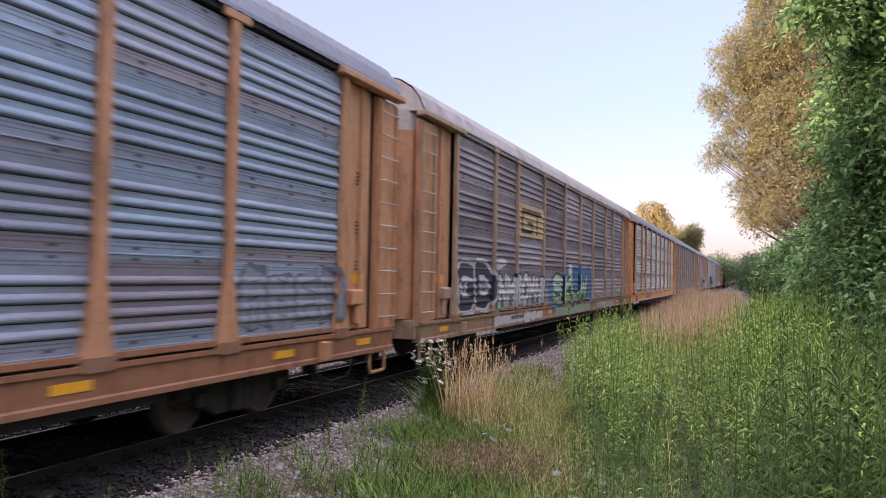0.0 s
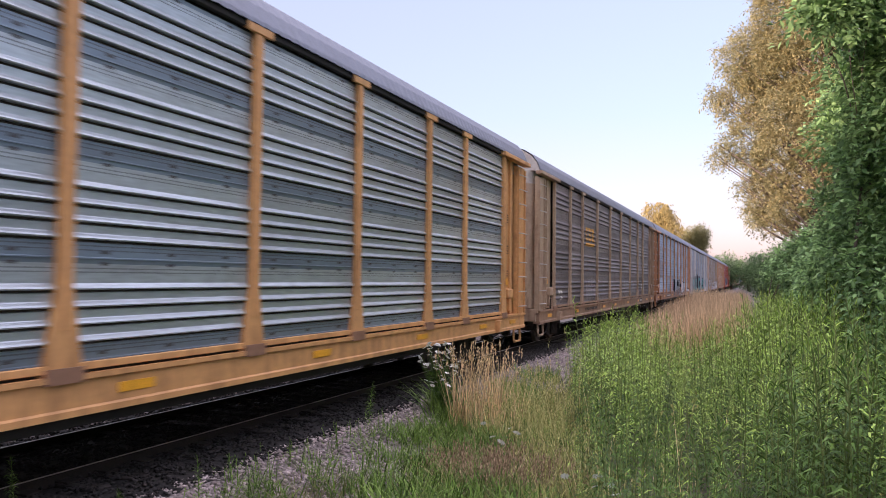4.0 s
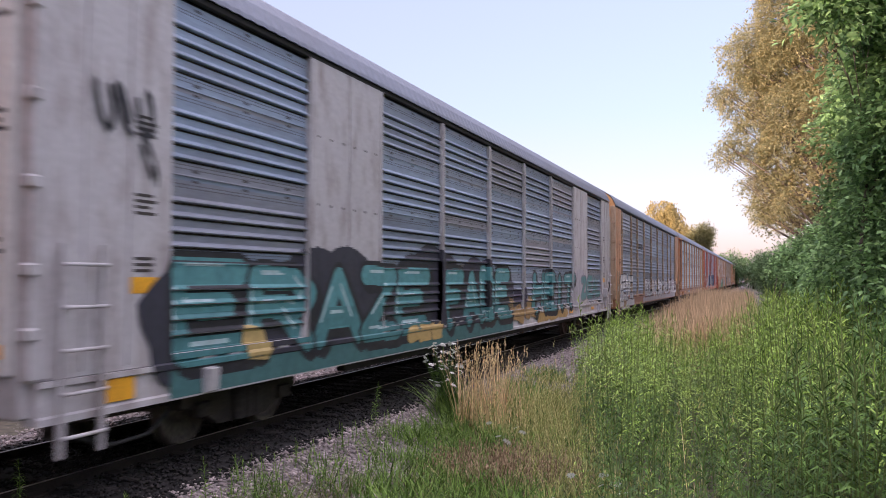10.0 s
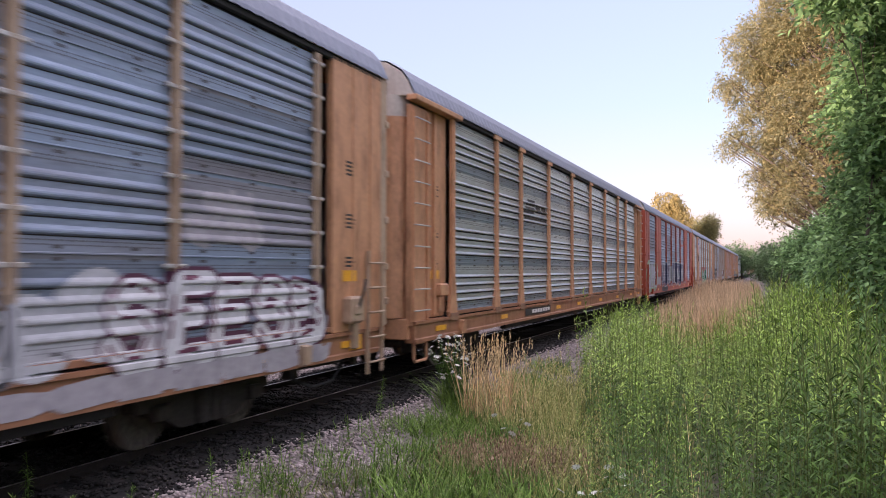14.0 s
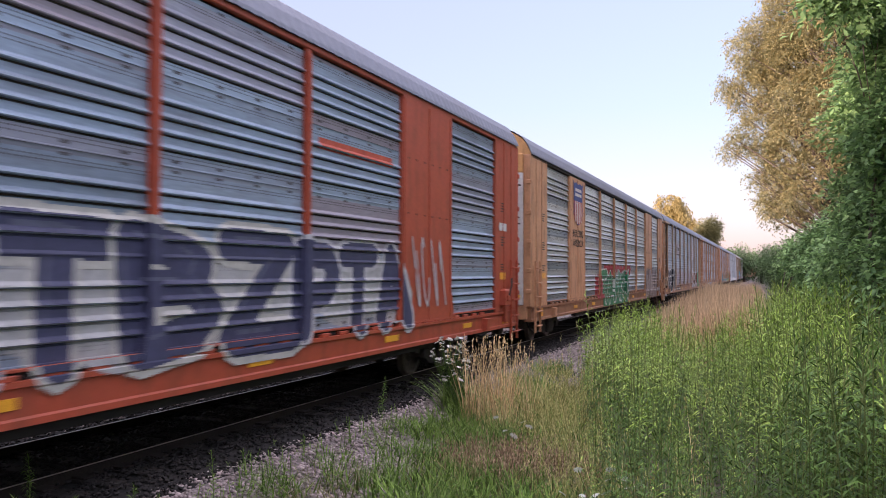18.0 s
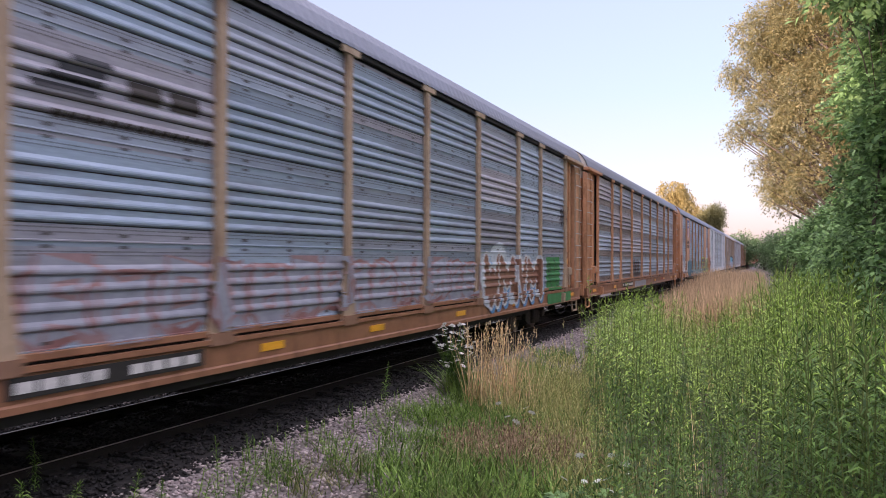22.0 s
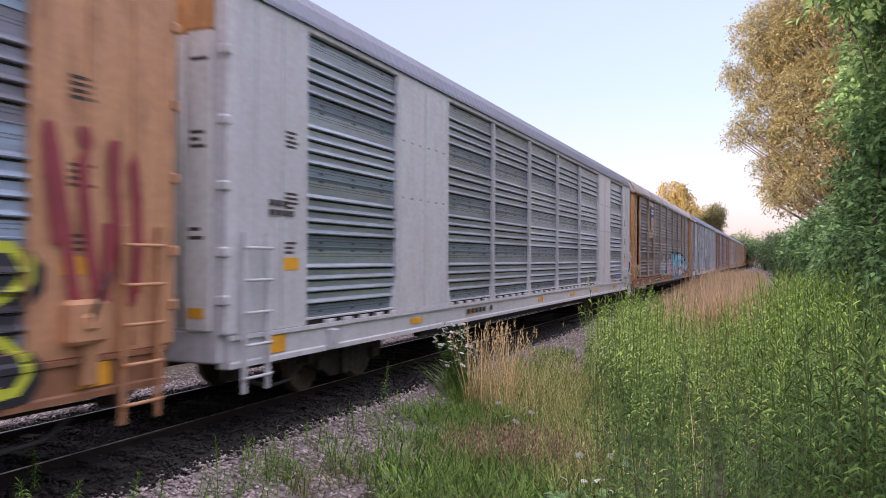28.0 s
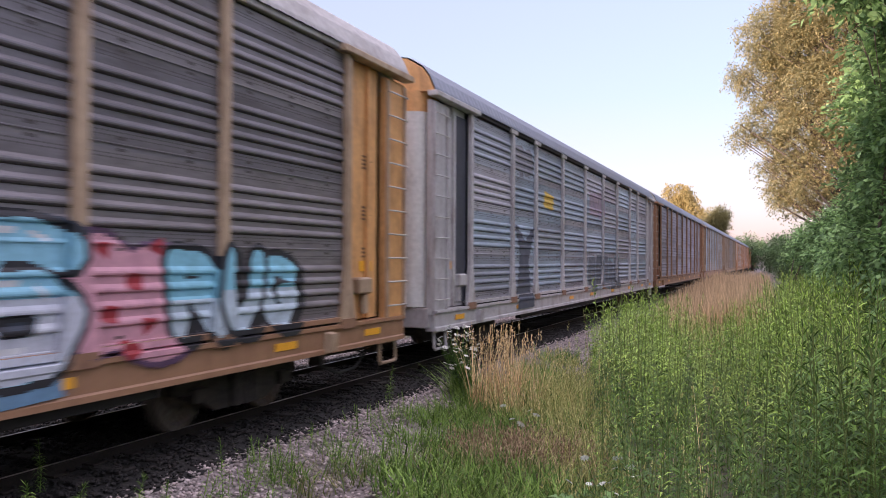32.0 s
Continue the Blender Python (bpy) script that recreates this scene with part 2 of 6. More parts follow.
def smooth(me):
    me.polygons.foreach_set("use_smooth", [True] * len(me.polygons))
    return me


def heap(name, verts, faces, mat):
    """One mesh from arrays of points and of faces with three or four corners each."""
    me = bpy.data.meshes.new(name)
    verts, faces = np.asarray(verts, np.float32), np.asarray(faces, np.int32)
    me.vertices.add(len(verts))
    me.vertices.foreach_set("co", verts.ravel())
    k = faces.shape[1]
    me.loops.add(faces.size)
    me.loops.foreach_set("vertex_index", faces.ravel())
    me.polygons.add(len(faces))
    me.polygons.foreach_set("loop_start", np.arange(0, faces.size, k, dtype=np.int32))
    me.polygons.foreach_set("loop_total", np.full(len(faces), k, np.int32))
    me.update(calc_edges=True)
    me.materials.append(mat)
    return me


# ---- ground and track ----
XC, GROUND = -7.29, -0.45
SOIL = material("dry_soil_and_litter", (0.1, 0.083, 0.057), 0.95, 0, 8, 0.4, (0.06, 0.06, 0.03), 0.7, 0.8, 1, 0.6)


def ground_height(x, y):
    d = abs(x - XC)
    # this bank is invented, to stop low sun passing under the cars
    if x < -12:
        return GROUND + 3.8 * min(1.0, (-12 - x) / 3.0)
    if d < 1.45:
        return -0.2
    if d < 2.6:
        return -0.2 + (GROUND + 0.2) * (d - 1.45) / 1.15
    return GROUND + 0.05 * math.sin(x * 1.3 + y * 0.4) * min(1, (d - 2.6))


xs = [-3000, -300, -60, -25, -16, -15, -14, -13, -12] + [XC + 0.2 * i for i in range(-20, 60)] + [7, 10, 25, 60, 300, 3000]
ys = [-3000, -300, -60, -20] + [i * 0.5 for i in range(0, 80)] + [45, 60, 90, 150, 300, 1000, 4000]
gv = [(x, y, ground_height(x, y)) for y in ys for x in xs]
gf = [(j * len(xs) + i, j * len(xs) + i + 1, (j + 1) * len(xs) + i + 1, (j + 1) * len(xs) + i) for j in range(len(ys) - 1) for i in range(len(xs) - 1)]
ground = thing("ground", "dry soil with leaf litter beside a railway track", "ground", kind="structure", data=smooth(heap("ground", gv, gf, SOIL)))

BED = material("ballast_bed", (0.2, 0.17, 0.16), 0.95, 0, 22, 0.5, (0.1, 0.08, 0.07), 1.5, 0.6, 1, 1.0)
# DARKBED: oil-dark, with the shade under the train put into its colour
DARKBED = material("oily_shaded_bed", (0.009, 0.008, 0.007), 0.95, 0, 22, 0.5, (0.022, 0.017, 0.014), 1.5, 0.5, 1, 1.0)
bed = Shape()
bed.prism([(-3.4, -0.44), (-2.4, -0.3), (-1.5, -0.12), (-1.5, -0.4)], -40, 330)
bed.prism([(3.4, -0.43), (2.5, -0.32), (1.86, -0.2), (1.86, -0.5), (3.4, -0.6)], -40, 330)
track = thing("railway_track", "straight track with dark ties and oily ballast", "railway track", (XC, 0, 0), kind="structure")
part("ballast_shoulder", bed, BED, track, "grey limestone ballast")
part("ballast_core", Shape().prism([(-1.5, -0.5), (-1.5, -0.13), (1.5, -0.13), (1.85, -0.2), (1.85, -0.5)], -40, 330), DARKBED, track, "oily ballast darkened for the shade under the train")
rail_head = [(-0.035, -0.03), (-0.035, -0.006), (-0.028, 0), (0.028, 0), (0.035, -0.006), (0.035, -0.03)]
rail_web = [(-0.07, -0.17), (0.07, -0.17), (0.07, -0.155), (0.012, -0.135), (0.012, -0.035), (-0.012, -0.035), (-0.012, -0.135), (-0.07, -0.155)]
for side in (-0.755, 0.755):
    r = part("rail", Shape().prism([(x + side, z) for x, z in rail_web], -40, 330), RAILRUST, track)
    part("rail_head", Shape().prism([(x + side, z) for x, z in rail_head], -40, 330), RAILRUST, r)
    part("running_band", Shape().box(side - 0.004, side + 0.026, -40, 330, -0.01, 0.003), STEEL, r, "narrow band worn bright by wheels")
tie_mesh = Shape().box(-1.3, 1.3, -0.115, 0.115, -0.32, -0.1, 0.012).mesh("tie", TIE)
plate_mesh = Shape().box(-0.18, 0.18, -0.09, 0.09, -0.1, -0.075, 0.006).mesh("tie_plate", RAILRUST)
for i in range(130):
    y = 1.0 + 0.51 * i
    tie = part("tie", tie_mesh, None, track, at=(random.uniform(-0.04, 0.04), y, random.uniform(-0.012, 0.008)), turn=(0, 0, random.uniform(-0.02, 0.02)))
    if i < 60:
        for side in (-0.755, 0.755):
            part("tie_plate", plate_mesh, None, tie, at=(side, 0, 0))


# ---- the train: covered car carriers, all alike in their main parts ----
LENGTH, BODY, SIDE = 28.5, 27.4, 1.6
SHEET_Z, SHEET_H, SHEETS = 1.2, 0.945, 4
TOP = SHEET_Z + SHEETS * SHEET_H
RIDGES = [0.15 + 0.16 * i for i in range(4)]
RIDGE = [(0.0, 0.0), (0.006, -0.015), (0.026, -0.015), (0.03, 0.032), (0.042, 0.038), (0.058, 0.03), (0.08, 0.006), (0.09, 0.0)]
ROUND = [(0.0, 0.0), (0.004, -0.008), (0.015, -0.008), (0.022, 0.014), (0.032, 0.027), (0.048, 0.03), (0.066, 0.027), (0.084, 0.017), (0.105, 0.0)]


def levels_of(ridge):
    """Heights up one sheet and how far it stands out there."""
    return [(0.0, 0.014), (0.012, 0.014), (0.018, 0.0)] + [(r + a, b) for r in RIDGES for a, b in ridge] + [(0.9, 0.0), (0.925, 0.002), (SHEET_H, 0.004)]


LOUVRED, CORRUGATED = levels_of(RIDGE), levels_of(ROUND)
BASE = 1.53
POSTS_A = [1.95, 4.7, 6.65, 9.4, 12.3, 15.15, 17.85, 20.7, 22.7, 25.45]
POSTS_B = [9.3, 12.15, 15.0, 17.85]
PANELS_B = [(4.42, 6.65), (20.8, 23.05)]
ROOF = [(SIDE + 0.03, TOP + 0.1), (SIDE + 0.02, TOP + 0.16), (1.52, TOP + 0.38), (1.38, TOP + 0.56), (1.1, TOP + 0.73), (0.6, TOP + 0.83), (0, TOP + 0.86)]
ROOF = ROOF + [(-x, z) for x, z in ROOF[-2::-1]]


def post_half(z):
    """Half the width of a post at a height: flared at its foot."""
    return 0.075 if z > 1.9 else 0.075 + 0.13 * (1.9 - z) / 0.75


def sheet_mesh(width, mat, band, levels):
    """One pressed sheet: four ridges over slots coloured dark as the unlit inside, flat bands with rows of small holes
    above and below.
    """
    s, kind = Shape(), []
    for (z0, x0), (z1, x1) in zip(levels[:-1], levels[1:]):
        s.add([(x0, 0, z0), (x0, width, z0), (x1, width, z1), (x1, 0, z1)], [(0, 1, 2, 3)])
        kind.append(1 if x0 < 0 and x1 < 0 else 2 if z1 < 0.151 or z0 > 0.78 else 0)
    # the backing plane is coloured dark too, for the unlit inside of the car
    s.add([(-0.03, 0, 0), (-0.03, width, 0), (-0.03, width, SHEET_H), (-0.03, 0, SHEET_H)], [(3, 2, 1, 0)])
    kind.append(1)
    n = max(6, int(width / 0.12))
    for row, z in enumerate((0.075, 0.115, 0.815, 0.85)):
        for i in range(n):
            y = width * (i + 0.5 + 0.25 * (row % 2)) / (n + 0.5)
            s.add([(0.003, y - 0.028, z), (0.003, y + 0.028, z), (0.003, y + 0.028, z + 0.013), (0.003, y - 0.028, z + 0.013)], [(0, 1, 2, 3)])
            kind.append(1)
    k = max(2, int(width / 0.7))
    for i in range(k):
        y = width * (i + 0.5) / k
        for z in (0.048, 0.885):
            s.add([(0.0055, y - 0.045, z), (0.0055, y + 0.045, z), (0.0055, y + 0.045, z + 0.03), (0.0055, y - 0.045, z + 0.03)], [(0, 1, 2, 3)])
            kind.append(1)
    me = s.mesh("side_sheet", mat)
    me.materials.append(INKSHADE)
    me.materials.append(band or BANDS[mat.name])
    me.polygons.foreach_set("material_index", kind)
    return me


def roof_mesh(mat):
    n = int(BODY / 0.12)
    v, f = [], []
    for j in range(n + 1):
        up = 0.014 if j % 2 else 0.0
        for x, z in ROOF:
            v.append((x * (1 + up / 2), BODY * j / n, z + up))
    w = len(ROOF)
    f = [(j * w + i, j * w + i + 1, (j + 1) * w + i + 1, (j + 1) * w + i) for j in range(n) for i in range(w - 1)]
    s = Shape().add(v, f)
    return s.mesh("roof", mat)


def post_mesh(mat, flared):
    s = Shape()
    x0, x1 = 1.54, 1.61
    if flared:
        prof = [(-post_half(1.08), 1.1), (-post_half(1.15), 1.16), (-0.075, 1.9), (-0.075, TOP + 0.02), (0.075, TOP + 0.02), (0.075, 1.9), (post_half(1.15), 1.16), (post_half(1.08), 1.1)]
        s.prism(prof, x0, x1, "x")
        s.box(x1 - 0.03, x1 + 0.02, -0.26, 0.26, TOP + 0.0, TOP + 0.11, 0.01)
    else:
        prof = [(-0.17, 1.1), (-0.06, 1.55), (-0.06, TOP + 0.02), (0.06, TOP + 0.02), (0.06, 1.55), (0.17, 1.1)]
        s.prism(prof, x0, x1 - 0.01, "x")
    s.box(x1, x1 + 0.012, -0.03, 0.03, 1.5, TOP - 0.05, 0.004)
    return s.mesh("post", mat)


def wheelset_mesh():
    s = Shape()
    for e in (-1, 1):
        s.lathe([(e * 0.70, 0.14), (e * 0.70, 0.38), (e * 0.71, 0.44), (e * 0.735, 0.44), (e * 0.745, 0.42), (e * 0.83, 0.415), (e * 0.83, 0.36), (e * 0.79, 0.33), (e * 0.78, 0.17), (e * 0.84, 0.12), (e * 0.84, 0.06)], 28)
        s.lathe([(e * 0.84, 0.075), (e * 1.06, 0.075), (e * 1.07, 0.06)], 12)
        for a in range(3):
            c, q = math.cos(a * 2.094) * 0.05, math.sin(a * 2.094) * 0.05
            s.box(e * 1.06 - 0.02, e * 1.06 + 0.02, c - 0.012, c + 0.012, q - 0.012, q + 0.012)
    s.lathe([(-0.84, 0.085), (0.84, 0.085)], 12)
    return s.mesh("wheelset", WHEEL)


def side_frame_mesh():
    s = Shape()
    prof = [(-1.2, 0.46), (-1.2, 0.58), (-0.6, 0.72), (0.6, 0.72), (1.2, 0.58), (1.2, 0.46), (0.95, 0.44), (0.5, 0.2), (-0.5, 0.2), (-0.95, 0.44)]
    s.prism(prof, 0.92, 1.08, "x")
    for y in (-0.18, 0.0, 0.18):
        s.lathe([(0.22, 0.08), (0.6, 0.08)], 10, "z")
        k = len(s.v) - 20
        s.v[k:] = [(x + 1.12, q + y, z) for x, q, z in s.v[k:]]
    for y in (-0.85, 0.85):
        s.box(1.05, 1.16, y - 0.12, y + 0.12, 0.34, 0.52, 0.02)
    return s.mesh("side_frame", GRIME)


WHEELSET, FRAME_NEAR = wheelset_mesh(), side_frame_mesh()
BOLSTER = Shape().box(-1.15, 1.15, -0.2, 0.2, 0.42, 0.68, 0.03).mesh("bolster", BLACK)
COUPLER = Shape().box(-0.09, 0.09, -0.55, 0.3, 0.76, 0.94, 0.02).box(-0.16, 0.16, -0.62, -0.38, 0.7, 1.0, 0.04).mesh("coupler", BLACK)
AIR_HOSE = smooth(Shape().tube([(0.5, 0.1, 0.8), (0.52, -0.1, 0.62), (0.5, -0.3, 0.42), (0.42, -0.5, 0.36), (0.34, -0.6, 0.42)], 0.028, 8).mesh("air_hose", HOSE))
RUNG = {}
MESHES = {}


def shared(key, make):
    if key not in MESHES:
        MESHES[key] = make()
    return MESHES[key]


def post_reach(z, spec):
    """How far the paint over a post reaches to each side of its middle."""
    if spec["kind"] == "A" and not spec.get("clips"):
        return post_half(z) + 0.014
    return 0.074 if z > 1.55 else 0.074 + 0.11 * (1.55 - z) / 0.45


def surface_x(y, z, spec):
    """How far the near side of a car stands out at a place along it and a height."""
    if z < 1.104:
        return SIDE + (0.032 if z > 1.04 else 0.016)
    for p in spec["posts"]:
        if abs(y - p) < post_reach(z, spec) - 0.004:
            return 1.627
    if spec["kind"] == "B":
        if y < 1.72 or y > BODY - 1.72 or any(a < y < b for a, b in PANELS_B):
            return SIDE + 0.012
    if spec["kind"] == "A" and (y < 1.9 or y > BODY - 1.9):
        return SIDE + 0.012 if spec.get("ends") == "B" else 1.5
    if z < SHEET_Z:
        return 1.56 if 1.1 < z < 1.128 else 1.608
    r = (z - SHEET_Z) % SHEET_H
    for (z0, x0), (z1, x1) in zip(spec["levels"][:-1], spec["levels"][1:]):
        if z0 <= r <= z1:
            return BASE + x0 + (x1 - x0) * (r - z0) / max(z1 - z0, 1e-6)
    return BASE


def breaks(lo, hi, levels):
    zs = {lo, hi}
    for k in range(SHEETS):
        zs |= {SHEET_Z + k * SHEET_H + a for a, _ in levels}
    zs |= {0.75 + 0.035 * i for i in range(14)}
    zs = sorted(z for z in zs if lo <= z <= hi)
    out = [zs[0]]
    for z in zs[1:]:
        if z - out[-1] > 0.006:
            out.append(z)
    return out


def cuts(poly, z):
    hit = []
    for (ya, za), (yb, zb) in zip(poly, poly[1:] + poly[:1]):
        if (za <= z < zb) or (zb <= z < za):
            hit.append(ya + (yb - ya) * (z - za) / (zb - za))
    return sorted(hit)


def on_side(shape, poly, spec, lift):
    """Lays a flat outline of (along, up) points onto the near side of a car, following its ridges and posts."""
    lo, hi = min(p[1] for p in poly), max(p[1] for p in poly)
    zs = breaks(lo, hi, spec["levels"])
    posts = [q for p in spec["posts"] for q in (p - 0.08, p + 0.08)]
    posts += [1.72, BODY - 1.72] + [q for ab in PANELS_B for q in ab] if spec["kind"] == "B" else [1.9, BODY - 1.9]
    for z0, z1 in zip(zs[:-1], zs[1:]):
        h = cuts(poly, (z0 + z1) / 2)
        a, b = cuts(poly, z0 + 1e-4), cuts(poly, z1 - 1e-4)
        if len(a) != len(h) or len(b) != len(h):
            a = b = h
        for i in range(0, len(h) - 1, 2):
            edge = [h[i]] + [q for q in sorted(posts) if h[i] + 0.02 < q < h[i + 1] - 0.02] + [h[i + 1]]
            for j in range(len(edge) - 1):
                m = (edge[j] + edge[j + 1]) / 2
                l0, l1 = (a[i], b[i]) if j == 0 else (edge[j], edge[j])
                r0, r1 = (a[i + 1], b[i + 1]) if j == len(edge) - 2 else (edge[j + 1], edge[j + 1])
                xa, xb = surface_x(m, z0 + 1e-4, spec) + lift, surface_x(m, z1 - 1e-4, spec) + lift
                shape.add([(xa, l0, z0), (xa, r0, z0), (xb, r1, z1), (xb, l1, z1)], [(0, 1, 2, 3)])


def bubble(rng, y, z, w, h, grow=0.0, wob=None):
    """A swollen, lumpy outline as sprayed letters have."""
    n = 36
    wob = wob or [rng.uniform(-1, 1) for _ in range(9)]
    pts = []
    for i in range(n):
        a = 2 * math.pi * i / n
        c, s = math.cos(a), math.sin(a)
        r = 1 + 0.07 * wob[0] * math.cos(2 * a) + 0.1 * math.sin(3 * a + 3 * wob[1]) * wob[2] + 0.09 * math.sin(4 * a + 3 * wob[3]) + 0.07 * wob[4] * math.sin(6 * a + 3 * wob[5])
        e = 0.5
        py = math.copysign(abs(c) ** e, c) * r * w / 2
        pz = math.copysign(abs(s) ** e, s) * r * h / 2
        k = 1 + grow / max(0.2, math.hypot(py, pz))
        pts.append((y + py * k + 0.13 * wob[6] * pz, z + pz * k))
    return pts, wob


SPRAY = {}


def spray(colour):
    if colour not in SPRAY:
        SPRAY[colour] = material("spray_paint", colour, 0.6, 0, 14, 0.16, [c * 0.6 for c in colour], 2.0, 0.5, 2.5, 0.05)
    return SPRAY[colour]


def piece(car, spec, box, n, fill, edge, marks=None, seed=0, thick=0.05, label="faded sprayed graffiti", slots=3):
    """A row of swollen sprayed shapes with an outline and inner strokes."""
    y0, y1, z0, z1 = box
    rng = random.Random(seed * 17 + 5)
    w = (y1 - y0) / n
    rim, body, cut, core = Shape(), Shape(), Shape(), Shape()
    for i in range(n):
        h = (z1 - z0) * rng.uniform(0.84, 1.0)
        y, z = y0 + (i + 0.5) * w, z0 + h / 2 + rng.uniform(0, (z1 - z0) - h)
        ww = w * rng.uniform(1.1, 1.28)
        p, wob = bubble(rng, y, z, ww - 2 * thick, h - 2 * thick)
        q, _ = bubble(rng, y, z, ww - 2 * thick, h - 2 * thick, thick, wob)
        lift = 0.004 + 0.0028 * (i % 3)
        on_side(rim, q, spec, lift)
        on_side(body, p, spec, lift + 0.001)
        # inner form: two leaning uprights tied by a slanting bar and a foot, outlined and filled again
        lean, wide = rng.uniform(-0.12, 0.12), ww * rng.uniform(0.2, 0.27)
        lo, hi = z - h * 0.42, z + h * 0.42
        ya, yb = y - ww * 0.26, y + ww * 0.26
        u, w1, w2 = rng.uniform(0.15, 0.85), rng.uniform(0.2, 0.8), rng.uniform(0.0, 1.0)
        strokes = [(ya - lean, lo, ya + lean, hi), (yb - lean * rng.uniform(-1, 1), lo, yb + lean, hi)][:1 if rng.random() < 0.2 else 2]
        strokes.append((ya, lo + (hi - lo) * u, yb, lo + (hi - lo) * w1))
        if slots > 2:
            strokes.append((ya, hi if w2 > 0.5 else lo, yb + 0.1 * ww, (hi if w2 > 0.5 else lo) + rng.uniform(-0.1, 0.1) * h))
        for target, grow, up_ in ((cut, min(0.05, thick), 0.0), (core, 0.0, 0.0011)):
            for k, (y0_, z0_, y1_, z1_) in enumerate(strokes):
                d = math.hypot(y1_ - y0_, z1_ - z0_) or 1
                cy, cz = (y1_ - y0_) / d, (z1_ - z0_) / d
                r0, r1 = wide * (0.5 + 0.12 * (k % 2)) + grow, wide * (0.36 + 0.1 * ((k + 1) % 2)) + grow
                y0g, z0g, y1g, z1g = y0_ - cy * grow, z0_ - cz * grow, y1_ + cy * grow, z1_ + cz * grow
                pl = [(y0g + cz * r0, z0g - cy * r0), (y1g + cz * r1, z1g - cy * r1), (y1g - cz * r1, z1g + cy * r1), (y0g - cz * r0, z0g + cy * r0)]
                pl = [(p_, max(z0 - 0.02, min(z1 + 0.04, q_))) for p_, q_ in pl]
                on_side(target, pl, spec, lift + 0.0014 + up_ + 0.0002 * k)
    g = tagged(part("graffiti", rim, spray(edge), car, label), kind="stuff")
    tagged(part("graffiti_fill", body, spray(fill), g), kind="stuff")
    tagged(part("graffiti_stroke", cut, spray(marks or edge), g), kind="stuff")
    tagged(part("graffiti_core", core, spray(fill), g), kind="stuff")


GLYPHS = {
    "A": "00-49-80 23-63", "B": "00-09-58-77-65-05 65-83-61-00", "C": "88-59-29-06-03-20-50-81", "D": "00-09-49-86-83-40-00", "E": "80-00-09-89 05-65",
    "F": "00-09-89 05-65", "G": "88-59-29-06-03-20-60-83-84-54", "H": "00-09 80-89 05-85", "I": "40-49", "K": "00-09 89-04-80", "L": "09-00-80",
    "M": "00-09-44-89-80", "N": "00-09-80-89", "O": "30-03-06-39-59-86-83-50-30", "P": "00-09-69-87-75-54-04", "R": "00-09-69-87-75-55-05 45-80",
    "S": "88-59-29-07-15-65-83-60-20-02", "T": "40-49 09-89", "U": "09-03-20-60-83-89", "V": "09-40-89", "W": "09-20-46-60-89", "Y": "09-45-89 45-40",
    "Z": "09-89-00-80"}


def lay(shape, polys, spec, lift, top=99.0):
    """Lays overlapping outlines onto the near side of a car as one joined film of paint, up to a height."""
    lo, hi = min(q[1] for w in polys for q in w), min(top, max(q[1] for w in polys for q in w))
    zs = breaks(lo, hi, spec["levels"])
    zs = sorted(set(zs) | {a + (b - a) * i / math.ceil((b - a) / 0.03) for a, b in zip(zs[:-1], zs[1:]) for i in range(1, math.ceil((b - a) / 0.03))})
    ends = [1.72, BODY - 1.72] + [q for ab in PANELS_B for q in ab] if spec["kind"] == "B" else [1.9, BODY - 1.9]
    span = [(min(q[1] for q in w), max(q[1] for q in w), w) for w in polys]
    for z0, z1 in zip(zs[:-1], zs[1:]):
        m = (z0 + z1) / 2
        reach = post_reach(m, spec) + lift
        starts = {p - reach for p in spec["posts"]} if m > 1.105 else set()
        posts = sorted(ends + [q for p in spec["posts"] for q in (p - reach, p + reach)])
        runs = []
        for a, b, w in span:
            if a < m < b:
                h = cuts(w, m)
                runs += [(h[i], h[i + 1]) for i in range(0, len(h) - 1, 2)]
        joined = []
        for a, b in sorted(runs):
            if joined and a <= joined[-1][1]:
                joined[-1][1] = max(b, joined[-1][1])
            else:
                joined.append([a, b])
        for a, b in joined:
            edge = [a] + [q for q in posts if a + 0.01 < q < b - 0.01] + [b]
            for l, r in zip(edge[:-1], edge[1:]):
                if l in starts:
                    xs_ = [surface_x(l - 0.05, z + e, spec) + lift for z, e in ((z0, 1e-4), (z1, -1e-4))]
                    xe = [surface_x(l + reach, z + e, spec) + lift for z, e in ((z0, 1e-4), (z1, -1e-4))]
                    shape.add([(xs_[0], l, z0), (xe[0], l, z0), (xe[1], l, z1), (xs_[1], l, z1)], [(0, 1, 2, 3)])
                xa, xb = surface_x((l + r) / 2, z0 + 1e-4, spec) + lift, surface_x((l + r) / 2, z1 - 1e-4, spec) + lift
                shape.add([(xa, l, z0), (xa, r, z0), (xb, r, z1), (xb, l, z1)], [(0, 1, 2, 3)])


def capsule(a, b, r):
    """A stroke with blunt, rounded ends."""
    ang = math.atan2(b[1] - a[1], b[0] - a[0])
    turn = [math.pi / 2, math.pi * 0.75, math.pi, math.pi * 1.25, math.pi * 1.5]
    return [(a[0] + r * math.cos(ang + t), a[1] + r * math.sin(ang + t)) for t in turn] + [(b[0] + r * math.cos(ang + math.pi + t), b[1] + r * math.sin(ang + math.pi + t)) for t in turn]


